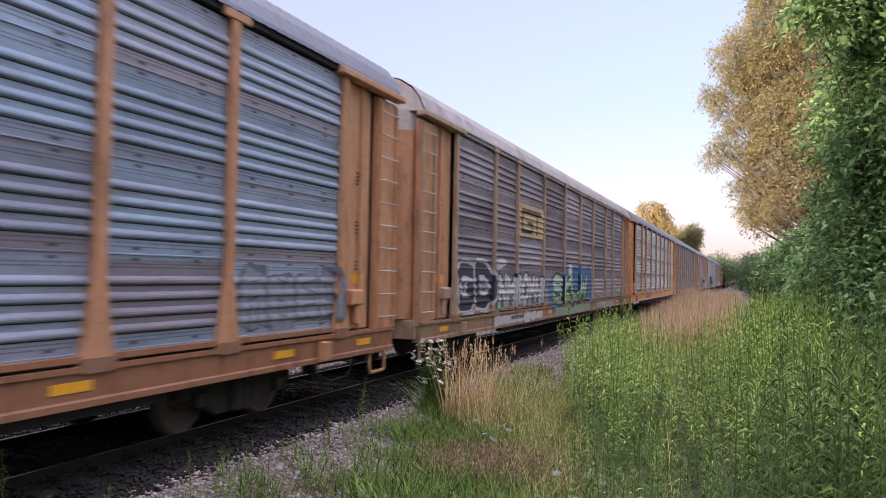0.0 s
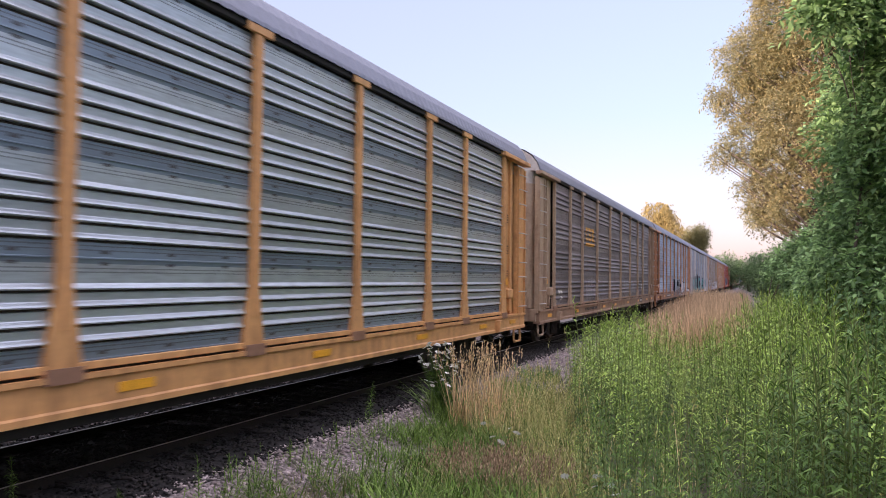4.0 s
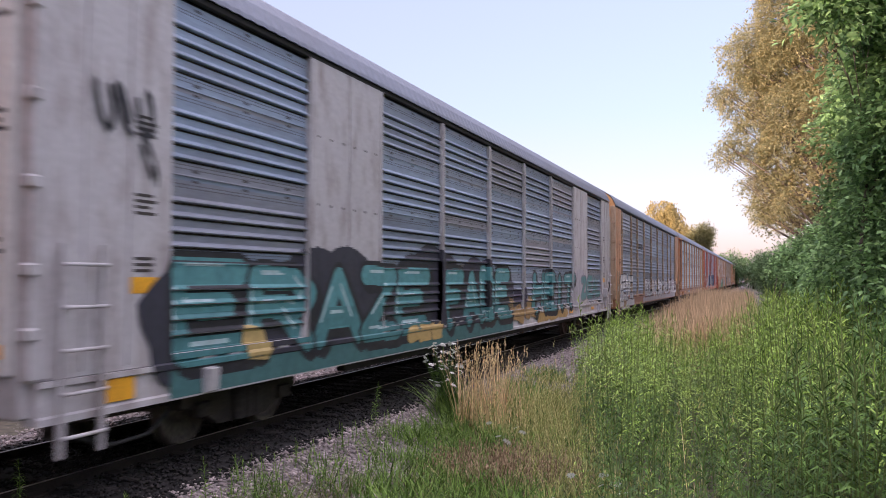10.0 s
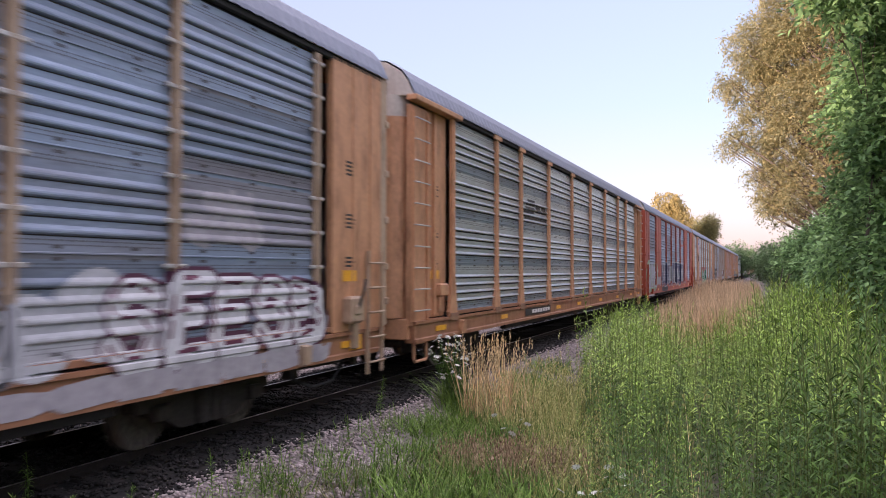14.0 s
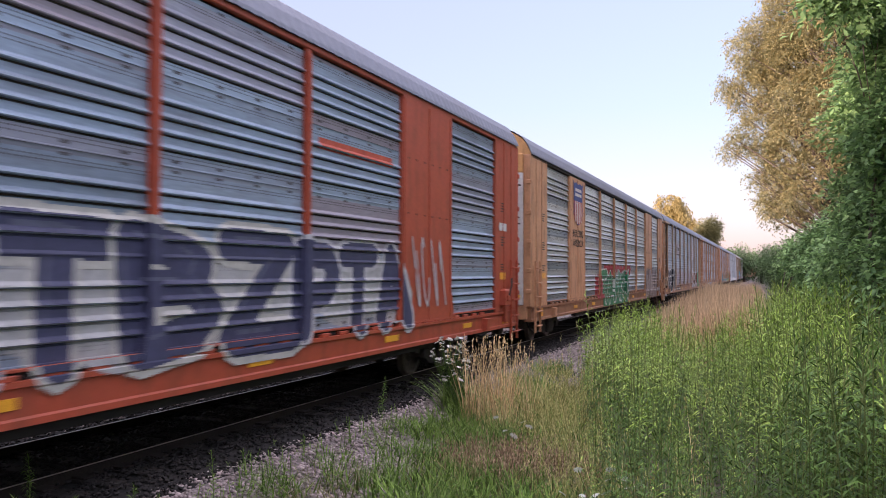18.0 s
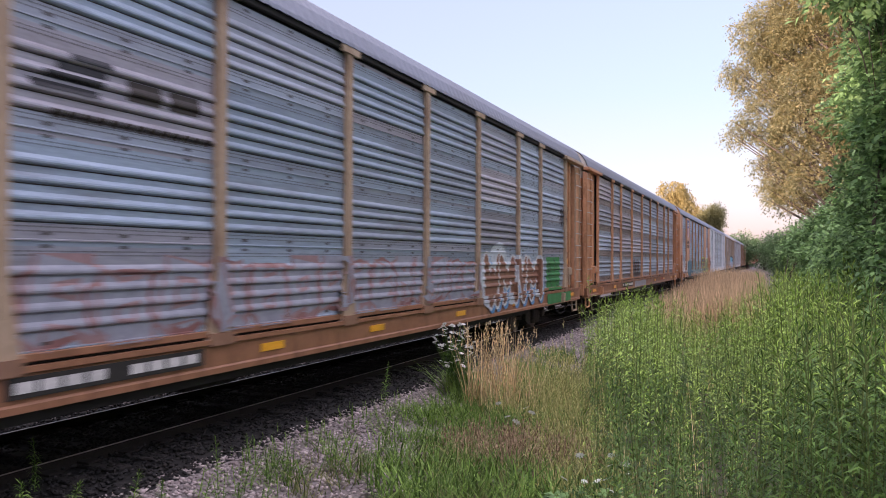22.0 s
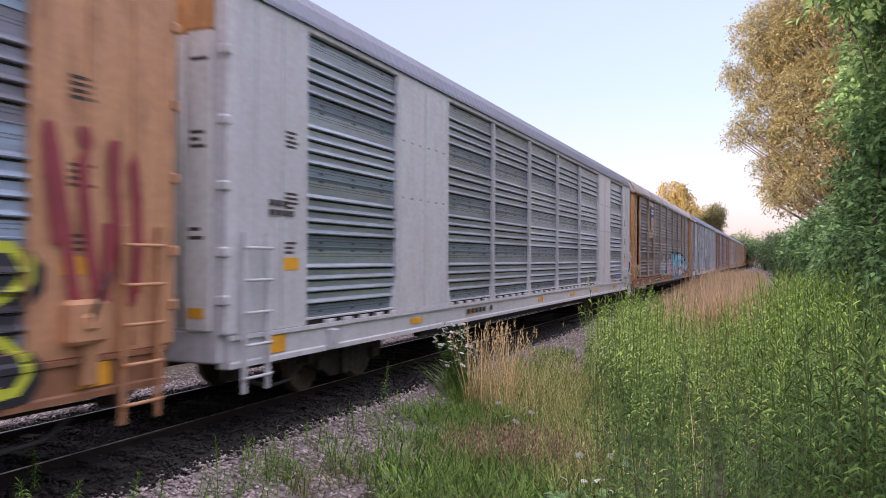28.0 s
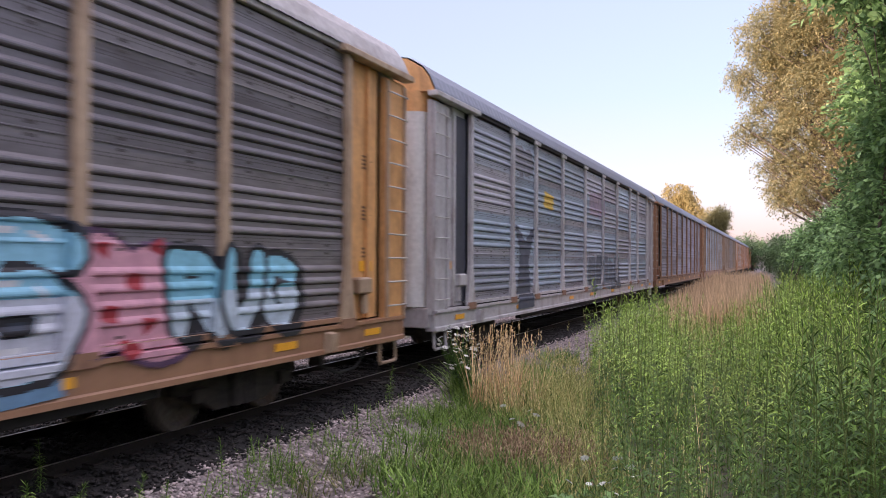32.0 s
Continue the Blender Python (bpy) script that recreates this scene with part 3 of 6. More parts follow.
def word(car, spec, box, text, fill, edge, fat=0.16, rim=0.06, seed=0, low=None, shine=None, drop=None, label="sprayed graffiti lettering", lift=0.005):
    """Sprayed letters: a drop shadow, outlines, filled strokes with a second colour low down, and thin lights along them."""
    rng = random.Random(seed * 19 + 7)
    y0, y1, z0, z1 = box
    w = (y1 - y0) / len(text)
    fat = min(fat, 0.11 * (z1 - z0), 0.19 * w)
    rims, fills, lows, lights, shade = Shape(), Shape(), Shape(), Shape(), Shape()
    for i, ch in enumerate(text):
        lean, dz = rng.uniform(-0.1, 0.14), rng.uniform(-0.05, 0.05)
        ga, gb = y0 + i * w + fat * 0.8, y0 + (i + 1) * w - fat * 0.8
        za, zb = z0 + fat + rim + rng.uniform(0, 0.08), z1 - fat - rim - rng.uniform(0, 0.12)
        segs = []
        for stroke in GLYPHS[ch].split():
            pts = [(ga + (gb - ga) * int(q[0]) / 8 + lean * (int(q[1]) / 9 - 0.5), za + (zb - za) * int(q[1]) / 9 + dz * (int(q[0]) / 8 - 0.5)) for q in stroke.split("-")]
            segs += list(zip(pts[:-1], pts[1:]))
        up = lift + 0.0022 * (i % 2)
        if drop:
            lay(shade, [capsule((a[0] + 0.1, a[1] - 0.07), (b[0] + 0.1, b[1] - 0.07), fat + rim) for a, b in segs], spec, lift - 0.0012 + 0.0004 * (i % 2))
        lay(rims, [capsule(a, b, fat + rim) for a, b in segs], spec, up)
        lay(fills, [capsule(a, b, fat) for a, b in segs], spec, up + 0.0008)
        if low:
            lay(lows, [capsule(a, b, fat * 0.98) for a, b in segs], spec, up + 0.0013, z0 + (z1 - z0) * rng.uniform(0.42, 0.52))
        if shine:
            k = fat * 0.45
            lay(lights, [capsule((a[0] * 0.8 + b[0] * 0.2 - k, a[1] * 0.8 + b[1] * 0.2 + k), (a[0] * 0.25 + b[0] * 0.75 - k, a[1] * 0.25 + b[1] * 0.75 + k), 0.022) for a, b in segs], spec, up + 0.0017)
    g = tagged(part("graffiti", rims, spray(edge), car, label), kind="stuff")
    for name, shape, colour in (("graffiti_fill", fills, fill), ("graffiti_low_fill", lows, low), ("graffiti_light", lights, shine), ("graffiti_shadow", shade, drop)):
        if colour:
            tagged(part(name, shape, spray(colour), g), kind="stuff")


def cloud(car, spec, box, colour, n=8, seed=0, lift=0.003, label="cloud of sprayed paint behind lettering"):
    """A soft-edged ground of overlapping sprayed puffs."""
    rng = random.Random(seed * 23 + 9)
    y0, y1, z0, z1 = box
    h, s = z1 - z0, Shape()
    polys = []
    for i in range(n):
        r = h * rng.uniform(0.34, 0.52)
        y, z = y0 + (y1 - y0) * (i + 0.5) / n, (z0 + z1) / 2 + rng.uniform(-0.12, 0.12) * h
        polys.append([(y + r * (1 + 0.12 * math.sin(5 * a + i)) * math.cos(a) * 1.15, max(0.735, z + r * math.sin(a))) for a in [2 * math.pi * k / 20 for k in range(20)]])
    lay(s, polys, spec, lift)
    tagged(part("paint_patch", s, spray(colour), car, label), kind="stuff")


def blot(car, spec, box, colour, seed=0, label="patch of sprayed paint", lift=0.003, n=1):
    rng = random.Random(seed * 31 + 3)
    s = Shape()
    y0, y1, z0, z1 = box
    for i in range(n):
        w = (y1 - y0) / n
        p, _ = bubble(rng, y0 + (i + 0.5) * w, (z0 + z1) / 2, w * (1.05 if n > 1 else 1), (z1 - z0) * (rng.uniform(0.7, 1) if n > 1 else 1))
        on_side(s, p, spec, lift + 0.0003 * i)
    tagged(part("paint_patch", s, spray(colour), car, label), kind="stuff")


def slab(car, spec, box, colour, lift=0.012, name="painted_panel", label="painted mark"):
    s = Shape()
    y0, y1, z0, z1 = box
    on_side(s, [(y0, z0), (y1, z0), (y1, z1), (y0, z1)], spec, lift)
    return tagged(part(name, s, spray(colour), car, label), kind="stuff")


def scrawl(car, spec, box, colour, n=6, seed=0, thick=0.045, label="thin sprayed scribble", lift=0.012):
    """Looping strokes of a thin spray line."""
    rng = random.Random(seed * 13 + 1)
    y0, y1, z0, z1 = box
    s, m = Shape(), 0
    for i in range(n):
        w = (y1 - y0) / n
        pts = []
        ph = rng.uniform(0, 6)
        for k in range(9):
            a = k / 8
            pts.append((y0 + w * (i + 0.1 + 0.85 * (0.5 + 0.5 * math.sin(ph + 4.5 * a))), z0 + (z1 - z0) * (0.5 + 0.5 * math.cos(ph * 1.3 + 5.2 * a))))
        for (ya, za), (yb, zb) in zip(pts[:-1], pts[1:]):
            d = math.hypot(yb - ya, zb - za) or 1
            u, v = (yb - ya) / d * thick / 2, (zb - za) / d * thick / 2
            on_side(s, [(ya - u - v, za - v + u), (yb + u - v, zb + v + u), (yb + u + v, zb + v - u), (ya - u + v, za - v - u)], spec, lift + 0.0002 * (m % 9))
            m += 1
    tagged(part("sprayed_scribble", s, spray(colour), car, label), kind="stuff")


def bars(car, spec, box, rows, cols, mat, lift=0.006, name="stencilled_lettering", label="small stencilled lettering"):
    """Unreadable lettering as rows of short bars."""
    rng = random.Random(int(box[0] * 1000) + rows)
    y0, y1, z0, z1 = box
    s = Shape()
    h = (z1 - z0) / rows
    for r in range(rows):
        y = y0
        w = (y1 - y0) / cols
        for c in range(cols):
            if rng.random() < 0.12:
                continue
            on_side(s, [(y0 + c * w, z0 + r * h + h * 0.2), (y0 + c * w + w * 0.8, z0 + r * h + h * 0.2), (y0 + c * w + w * 0.8, z0 + r * h + h * 0.8), (y0 + c * w, z0 + r * h + h * 0.8)], spec, lift)
    return tagged(part(name, s, mat, car, label), kind="stuff")


def lettering(car, text, size, at, mat, name, label):
    """Readable words, lying in the plane of the car's side."""
    cu = bpy.data.curves.new(name, "FONT")
    cu.body, cu.size, cu.align_x, cu.extrude, cu.space_line = text, size, "CENTER", 0.002, 0.9
    tmp = bpy.data.objects.new(name, cu)
    scene.collection.objects.link(tmp)
    me = bpy.data.meshes.new_from_object(tmp.evaluated_get(bpy.context.evaluated_depsgraph_get()))
    bpy.data.objects.remove(tmp)
    me.materials.clear()
    me.materials.append(mat)
    part(name, me, None, car, label, at, (radians(90), 0, radians(90)))


def shield(car, y0, y1, z0, z1, x):
    """A painted crest: blue chief over red and white stripes, on a flat plate."""
    w, h = y1 - y0, z1 - z0

    def crest(g, top, low):
        pts = [(0.0, 1.0), (0.12, 0.94), (0.3, 0.98), (0.5, 0.93), (0.7, 0.98), (0.88, 0.94), (1.0, 1.0), (0.96, 0.7), (0.97, 0.25), (0.85, 0.1), (0.5, 0.0), (0.15, 0.1), (0.03, 0.25), (0.04, 0.7)]
        return [(y0 + w * (0.5 + (a - 0.5) * g), z0 + h * (0.5 + (b - 0.5) * g)) for a, b in pts]
    c = part("crest", Shape().prism(crest(1.0, 1, 0), x, x + 0.004, "x"), spray((0.03, 0.06, 0.22)), car, "blue crest with red and white stripes")
    for i in range(9):
        a, b = y0 + w * (0.08 + 0.84 * i / 9), y0 + w * (0.08 + 0.84 * (i + 1) / 9)
        dip = 0.13 - 0.1 * math.sin(math.pi * (i + 0.5) / 9)
        part("stripe", Shape().box(x + 0.004, x + 0.007, a, b, z0 + h * dip, z0 + h * 0.55), spray((0.4, 0.07, 0.06) if i % 2 == 0 else (0.6, 0.55, 0.52)), c)
    for k in (0.66, 0.77):
        part("crest_bar", Shape().box(x + 0.004, x + 0.007, y0 + w * 0.17, y0 + w * 0.83, z0 + h * k, z0 + h * (k + 0.07)), spray((0.6, 0.58, 0.55)), c)


def ladder(car, y0, y1, z0, z1, x, mat, n, thick=0.012, rung_mat=None):
    """Two stiles with round rungs standing clear of the side."""
    s = Shape()
    for y in (y0, y1):
        s.box(x - 0.03, x + 0.02, y - 0.022, y + 0.022, z0, z1, 0.006)
    ob = part("ladder", s, mat, car)
    rm = rung_mat or mat
    key = ("rung", round(y1 - y0, 3), rm.name, thick)
    me = shared(key, lambda: smooth(Shape().tube([(0, 0, 0), (0.05, 0, 0), (0.06, 0.01, 0), (0.06, y1 - y0 - 0.01, 0), (0.05, y1 - y0, 0), (0, y1 - y0, 0)], thick, 6).mesh("rung", rm)))
    for i in range(n):
        part("rung", me, None, ob, at=(x, y0, z0 + (z1 - z0) * (i + 0.5) / n))


FOOT = paint("dark_rusted_foot", (0.27, 0.145, 0.09), amount=0.5)
# worn pale steel; on the rungs its paleness also paints the sky's reflection
WORNLIT = material("worn_and_sky_lit_steel", (0.5, 0.49, 0.47), 0.45, 0.3, 20, 0.15, (0.3, 0.2, 0.14), 4, 0.4)


def end_fittings(car, spec, m, end):
    """What stands at one end of a car: m maps a distance from that end to a place along the car."""
    frame_mat, body_mat, end_mat, cap_mat = spec["frame"], spec["plain"], spec["end"], spec["cap"]

    def yb(a, b):
        a, b = m(a), m(b)
        return (min(a, b), max(a, b))
    out = -1 if end == 0 else 1
    # end door, rounded in plan
    ends = spec.get("ends", spec["kind"])
    if ends == "A":
        plan = []
        for k in range(9):
            a = math.pi / 2 * k / 8
            plan.append((1.08 + 0.36 * math.sin(a), 0.28 - 0.36 * math.cos(a)))
        plan = [(-x, y) for x, y in plan[::-1]] + plan
        plan = plan + [(1.44, 0.6), (1.38, 0.6), (1.38, 0.3), (-1.38, 0.3), (-1.38, 0.6), (-1.44, 0.6)]
        d = part("end_door", Shape().prism([(x, m(y)) for x, y in plan], 1.16, 4.72, "z"), end_mat, car)
        part("end_door_top", Shape().prism([(x, m(y)) for x, y in plan], 4.72, TOP + 0.12, "z"), cap_mat, car, "pale upper end panel")
        s = Shape()
        for z in (1.3, 2.95, 4.55):
            s.box(-1.1, 1.1, *yb(-0.11, -0.07), z, z + 0.05, 0.01)
        part("end_door_ribs", s, end_mat, d)
        part("end_gable", Shape().prism([(x * 0.985, z - 0.02) for x, z in ROOF] + [(-1.55, TOP + 0.1), (1.55, TOP + 0.1)], *yb(0.0, 0.05)), cap_mat, car)
        # a black box behind the gap paints the shade inside it
        part("corner_recess", Shape().box(1.28, 1.36, *yb(0.6, 0.95), 1.1, TOP + 0.02), BLACK, car, "black backing painting the shade of the gap beside the ladder")
        part("ladder_plate", Shape().box(1.46, 1.56, *yb(0.03, 0.72), 1.02, TOP - 0.05, 0.015), body_mat, car)
        ladder(car, *yb(0.08, 0.68), 1.1, TOP - 0.1, 1.585, frame_mat, 10, 0.014, WORNLIT)
        part("end_panel", Shape().box(1.40, 1.47, *yb(0.85, 1.84), 1.12, TOP + 0.02, 0.01), body_mat, car)
        part("panel_rib", Shape().box(1.44, 1.53, *yb(1.15, 1.24), 1.12, TOP + 0.02, 0.02), body_mat, car)
        part("eave_bar", Shape().box(1.5, 1.7, *yb(-0.05, 2.2), TOP + 0.0, TOP + 0.1, 0.012), frame_mat, car)
        part("brake_housing", Shape().box(1.46, 1.62, *yb(1.25, 1.65), 1.5, 1.75, 0.03).box(1.5, 1.58, *yb(1.3, 1.42), 1.2, 1.5, 0.02), frame_mat, car)
    else:
        part("end_frame", Shape().box(1.42, SIDE + 0.005, *yb(0.0, 0.2), 1.1, TOP + 0.1, 0.03), frame_mat, car)
        part("end_panel", Shape().box(1.5, SIDE, *yb(0.2, 1.7), 1.1, TOP + 0.1, 0.012), body_mat, car)
        for y in (0.55, 1.1):
            part("panel_rib", Shape().box(SIDE - 0.002, SIDE + 0.014, *yb(y, y + 0.03), 1.15, TOP + 0.05, 0.004), body_mat, car)
        door = part("end_door", Shape().box(-1.42, 1.42, *yb(0.12, 0.17), 1.15, TOP + 0.12), end_mat, car, "folding end door of pale ribbed sheets")
        leaf = shared(("leaf", end_mat.name), lambda: Shape().box(0.01, 0.345, -0.05, 0.05, 1.15, 4.6, 0.02).mesh("door_leaf", end_mat))
        leaf_top = shared(("leaf_top", cap_mat.name), lambda: Shape().box(0.01, 0.345, -0.05, 0.05, 4.6, TOP + 0.12, 0.02).mesh("door_leaf_top", cap_mat))
        for i in range(8):
            at = (1.42 - 0.355 * (i + 1), m(0.0 + 0.08 * (i % 2)), 0)
            part("door_leaf", leaf, None, door, at=at)
            part("door_leaf_top", leaf_top, None, door, at=at)
        part("end_gable", Shape().prism([(x * 0.985, z - 0.02) for x, z in ROOF] + [(-1.55, TOP + 0.1), (1.55, TOP + 0.1)], *yb(0.03, 0.1)), cap_mat, car)
        pipe = shared(("lock_rod", end_mat.name), lambda: smooth(Shape().tube([(0, 0, 1.2), (0, 0, 4.5)], 0.022, 8).mesh("lock_rod", WORNLIT)))
        for x in (1.05, 0.34, -0.34, -1.05):
            part("lock_rod", pipe, None, door, at=(x, m(-0.08), 0))
        marks = Shape()
        for z, w in ((2.2, 0.2), (2.3, 0.16), (3.25, 0.22), (3.33, 0.14), (3.41, 0.2), (4.25, 0.24)):
            marks.box(1.13, 1.13 + w, *yb(-0.055, -0.05), z, z + 0.04).box(0.42, 0.42 + w, *yb(-0.055, -0.05), z + 0.15, z + 0.19)
        tagged(part("stencilled_lettering", marks, INKSHADE, door, "rows of small stencilled lettering"), kind="stuff")
        part("door_reflector", Shape().box(1.12, 1.34, *yb(-0.06, -0.05), 1.3, 1.42), YELLOW, door, "small orange reflective plate")
        hinge = shared(("hinge", frame_mat.name), lambda: Shape().box(1.5, 1.63, -0.05, 0.05, 0, 0.12, 0.02).mesh("hinge", frame_mat))
        for z in (1.45, 2.0, 2.75, 3.5, 4.3):
            part("hinge", hinge, None, car, at=(0, m(0.01), z))
        ladder(car, *yb(0.28, 0.74), 0.42, 2.3, SIDE + 0.07, frame_mat, 5, 0.018)
        if end == 1:
            gear = Shape().box(SIDE, SIDE + 0.14, *yb(1.0, 1.4), 1.22, 1.62, 0.04).box(SIDE, SIDE + 0.08, *yb(1.05, 1.2), 0.84, 1.24, 0.02).box(SIDE + 0.02, SIDE + 0.17, *yb(1.12, 1.28), 1.34, 1.5, 0.03)
            part("brake_housing", gear, frame_mat, car, "grimy hand-brake housing")
            part("brake_lever", Shape().tube([(SIDE + 0.15, m(1.2), 1.42), (SIDE + 0.2, m(1.12), 1.7), (SIDE + 0.16, m(1.0), 1.86)], 0.022, 6), GRIME, car)
        part("end_reflector", Shape().box(SIDE + 0.005, SIDE + 0.014, *yb(0.85, 1.2), 0.82, 1.04, 0.004), YELLOW, car, "square orange reflective plate")
    # steps, coupler, hose and stencils
    st = Shape()
    ya, yb2 = yb(0.25, 0.8)
    st.tube([(1.5, ya, 1.0), (1.52, ya, 0.42), (1.52, ya + 0.04, 0.38), (1.52, yb2 - 0.04, 0.38), (1.52, yb2, 0.42), (1.5, yb2, 1.0)], 0.03, 6)
    st.tube([(1.52, ya, 0.7), (1.52, yb2, 0.7)], 0.02, 6)
    if ends == "A":
        part("sill_step", st, frame_mat, car)
    part("end_sill", Shape().box(-1.5, 1.5, *yb(0.0, 0.28), 0.78, 1.15, 0.02), frame_mat, car)
    part("coupler", COUPLER, None, car, at=(0, m(0), 0), turn=(0, 0, 0 if end == 0 else math.pi))
    part("air_hose", AIR_HOSE, None, car, at=(0, m(0), 0), turn=(0, 0, 0 if end == 0 else math.pi))
    part("brake_hose", shared("brake_hose", lambda: smooth(Shape().tube([(1.3, -0.9, 0.74), (1.36, -0.75, 0.5), (1.38, -0.35, 0.36), (1.38, 0.15, 0.38), (1.34, 0.5, 0.55), (1.3, 0.62, 0.74)], 0.022, 8).mesh("brake_hose", HOSE))),
         None, car, "black hose hanging in a loop", (0, m(1.5), 0))
    part("brake_rod", shared("brake_rod", lambda: Shape().tube([(1.2, -0.8, 0.62), (1.22, 0.9, 0.6)], 0.018, 6).box(1.12, 1.3, -0.85, -0.7, 0.5, 0.76, 0.02).box(1.1, 1.3, 0.85, 1.0, 0.52, 0.76, 0.02).mesh("brake_rod", GRIME)), None, car, at=(0, m(1.4), 0))
    a = yb(0.9, 1.6)
    x = 1.475 if ends == "A" else SIDE
    rng = random.Random(spec["n"] * 7 + end)
    for z, rows in ((2.05, 3), (2.62, 4), (3.4, 4)):
        s = Shape()
        u = a[0] + 0.28
        for r in range(rows):
            s.box(x, x + 0.004, u, u + rng.uniform(0.18, 0.3), z + 0.06 * r, z + 0.06 * r + 0.03)
        tagged(part("stencilled_lettering", s, INKSHADE, car, "rows of small stencilled lettering"), kind="stuff")
    part("warning_label", Shape().box(x, x + 0.005, a[0] + 0.2, a[1] - 0.1, 1.84, 2.0), YELLOW, car, "small yellow warning label")


def bogie(car, y):
    ob = part("bogie", BOLSTER, None, car, "dark four-wheel bogie", (0, y, 0))
    part("side_frame", FRAME_NEAR, None, ob)
    part("side_frame", FRAME_NEAR, None, ob, turn=(0, 0, math.pi))
    return [part("wheelset", WHEELSET, None, ob, at=(0, o, 0.42)) for o in (-0.85, 0.85)]


def railcar(n, spec):
    """One car: its origin is at the railhead below the middle of its leading end."""
    car = thing("autorack_railcar", spec["label"], "railcar", (XC, 0, 0), "cars of the train")
    spec["n"] = n
    fm, pm, sm = spec["frame"], spec["plain"], spec["sheet"]
    tag = (fm.name, sm.name)
    sill = [(1.42, 1.1), (SIDE + 0.03, 1.1), (SIDE + 0.03, 1.05), (SIDE - 0.005, 1.04), (SIDE - 0.005, 0.8), (SIDE + 0.015, 0.78), (SIDE + 0.015, 0.72), (1.42, 0.72)]
    part("lower_flange", shared("flange", lambda: Shape().box(1.36, 1.5, 5.6, BODY - 5.6, 0.6, 0.72, 0.01).mesh("lower_flange", BLACK)), None, car)
    me = shared(("sill", spec["sill"].name), lambda: Shape().prism(sill, 0.1, BODY - 0.1).mesh("side_sill", spec["sill"]))
    part("side_sill", me, None, car)
    part("side_sill", me, None, car, at=(0, BODY, 0), turn=(0, 0, math.pi))
    part("deck", shared("deck", lambda: Shape().box(-1.42, 1.42, 0.28, BODY - 0.28, 1.0, 1.08).mesh("deck", BLACK)), None, car)

    def under():
        s = Shape().box(-0.3, 0.3, 0.3, BODY - 0.3, 0.62, 1.0, 0.02)
        for i in range(15):
            y = 1.6 + i * 1.73
            s.prism([(-1.42, 1.0), (1.42, 1.0), (1.42, 0.86), (0.3, 0.72), (-0.3, 0.72), (-1.42, 0.86)], y - 0.05, y + 0.05)
        s.tube([(0.75, 6, 0.78), (0.75, 21, 0.78)], 0.03, 6)
        s.box(0.9, 1.3, 9.2, 10.1, 0.5, 0.86, 0.05)
        s.box(0.85, 1.2, 12.6, 13.6, 0.56, 0.9, 0.12)
        return s.mesh("underframe", BLACK)
    part("underframe", shared("under", under), None, car)
    lip = spec["lip"]

    def edge():
        # solid black strip: the shade of the open slot put into colour
        s = Shape().box(1.5, 1.56, 1.7, BODY - 1.7, 1.1, 1.2, 0.01)
        k = len(s.f)
        for i in range(46 if spec["kind"] == "B" else 0):
            y = 2.2 + i * 0.5
            s.box(1.55, 1.605, y, y + 0.24, 1.098, 1.15, 0.008)
        s.box(1.55, 1.6, 1.7, BODY - 1.7, *((1.17, 1.2) if spec["kind"] == "B" else (1.13, 1.2)), 0.006)
        me = s.mesh("deck_edge", BLACK)
        me.materials.append(lip)
        me.polygons.foreach_set("material_index", [0] * k + [1] * (len(s.f) - k))
        return me
    part("deck_edge", shared(("lip", lip.name, spec["kind"]), edge), None, car, "deck edge over a black strip painting an unlit slot")
    part("top_rail", shared(("chord", spec["roof_edge"].name), lambda: Shape().box(1.5, 1.6, 0.2, BODY - 0.2, TOP + 0.03, TOP + 0.12, 0.012).mesh("top_rail", spec["roof_edge"])), None, car)
    part("roof", shared(("roof", spec["roof"].name), lambda: roof_mesh(spec["roof"])), None, car)
    part("far_side", shared(("far", sm.name), lambda: Shape().box(-1.56, -1.5, 0.3, BODY - 0.3, 1.1, TOP + 0.1).mesh("far_side", sm)), None, car)
    # side sheets between the posts
    if spec["kind"] == "A":
        edges = spec["posts"]
        bays = [(a + 0.05, b - 0.05) for a, b in zip(edges[:-1], edges[1:])]
        posts = spec["posts"]
    else:
        edges = [PANELS_B[0][1]] + POSTS_B + [PANELS_B[1][0]]
        bays = [(1.69, PANELS_B[0][0])] + list(zip(edges[:-1], edges[1:])) + [(PANELS_B[1][1], BODY - 1.69)]
        posts = POSTS_B
    for a, b in bays:
        for k in range(SHEETS):
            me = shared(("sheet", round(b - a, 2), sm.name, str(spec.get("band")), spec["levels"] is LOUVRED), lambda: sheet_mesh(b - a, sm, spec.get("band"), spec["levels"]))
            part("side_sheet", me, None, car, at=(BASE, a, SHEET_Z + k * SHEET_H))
    me = shared(("post", fm.name, spec["kind"], spec.get("clips", False)), lambda: post_mesh(fm, spec["kind"] == "A" and not spec.get("clips")))
    foot = shared("foot", lambda: Shape().prism([(-0.2, 1.03), (-0.215, 1.1), (-0.2, 1.17), (0.2, 1.17), (0.215, 1.1), (0.2, 1.03)], 1.58, 1.634, "x").mesh("post_foot", FOOT))
    for p in posts:
        q = part("post", me, None, car, at=(0, p, 0))
        if spec.get("clips"):
            clip = shared("clip", lambda: Shape().box(1.56, 1.606, -0.15, 0.15, 0, 0.05, 0.01).mesh("clip", WORNLIT))
            for i in range(8):
                part("clip", clip, None, q, at=(0, 0, 1.55 + 0.47 * i))
        if spec["kind"] == "A" and not spec.get("clips") and fm is not GREY:
            part("post_foot", foot, None, q, "dark rusted post foot")
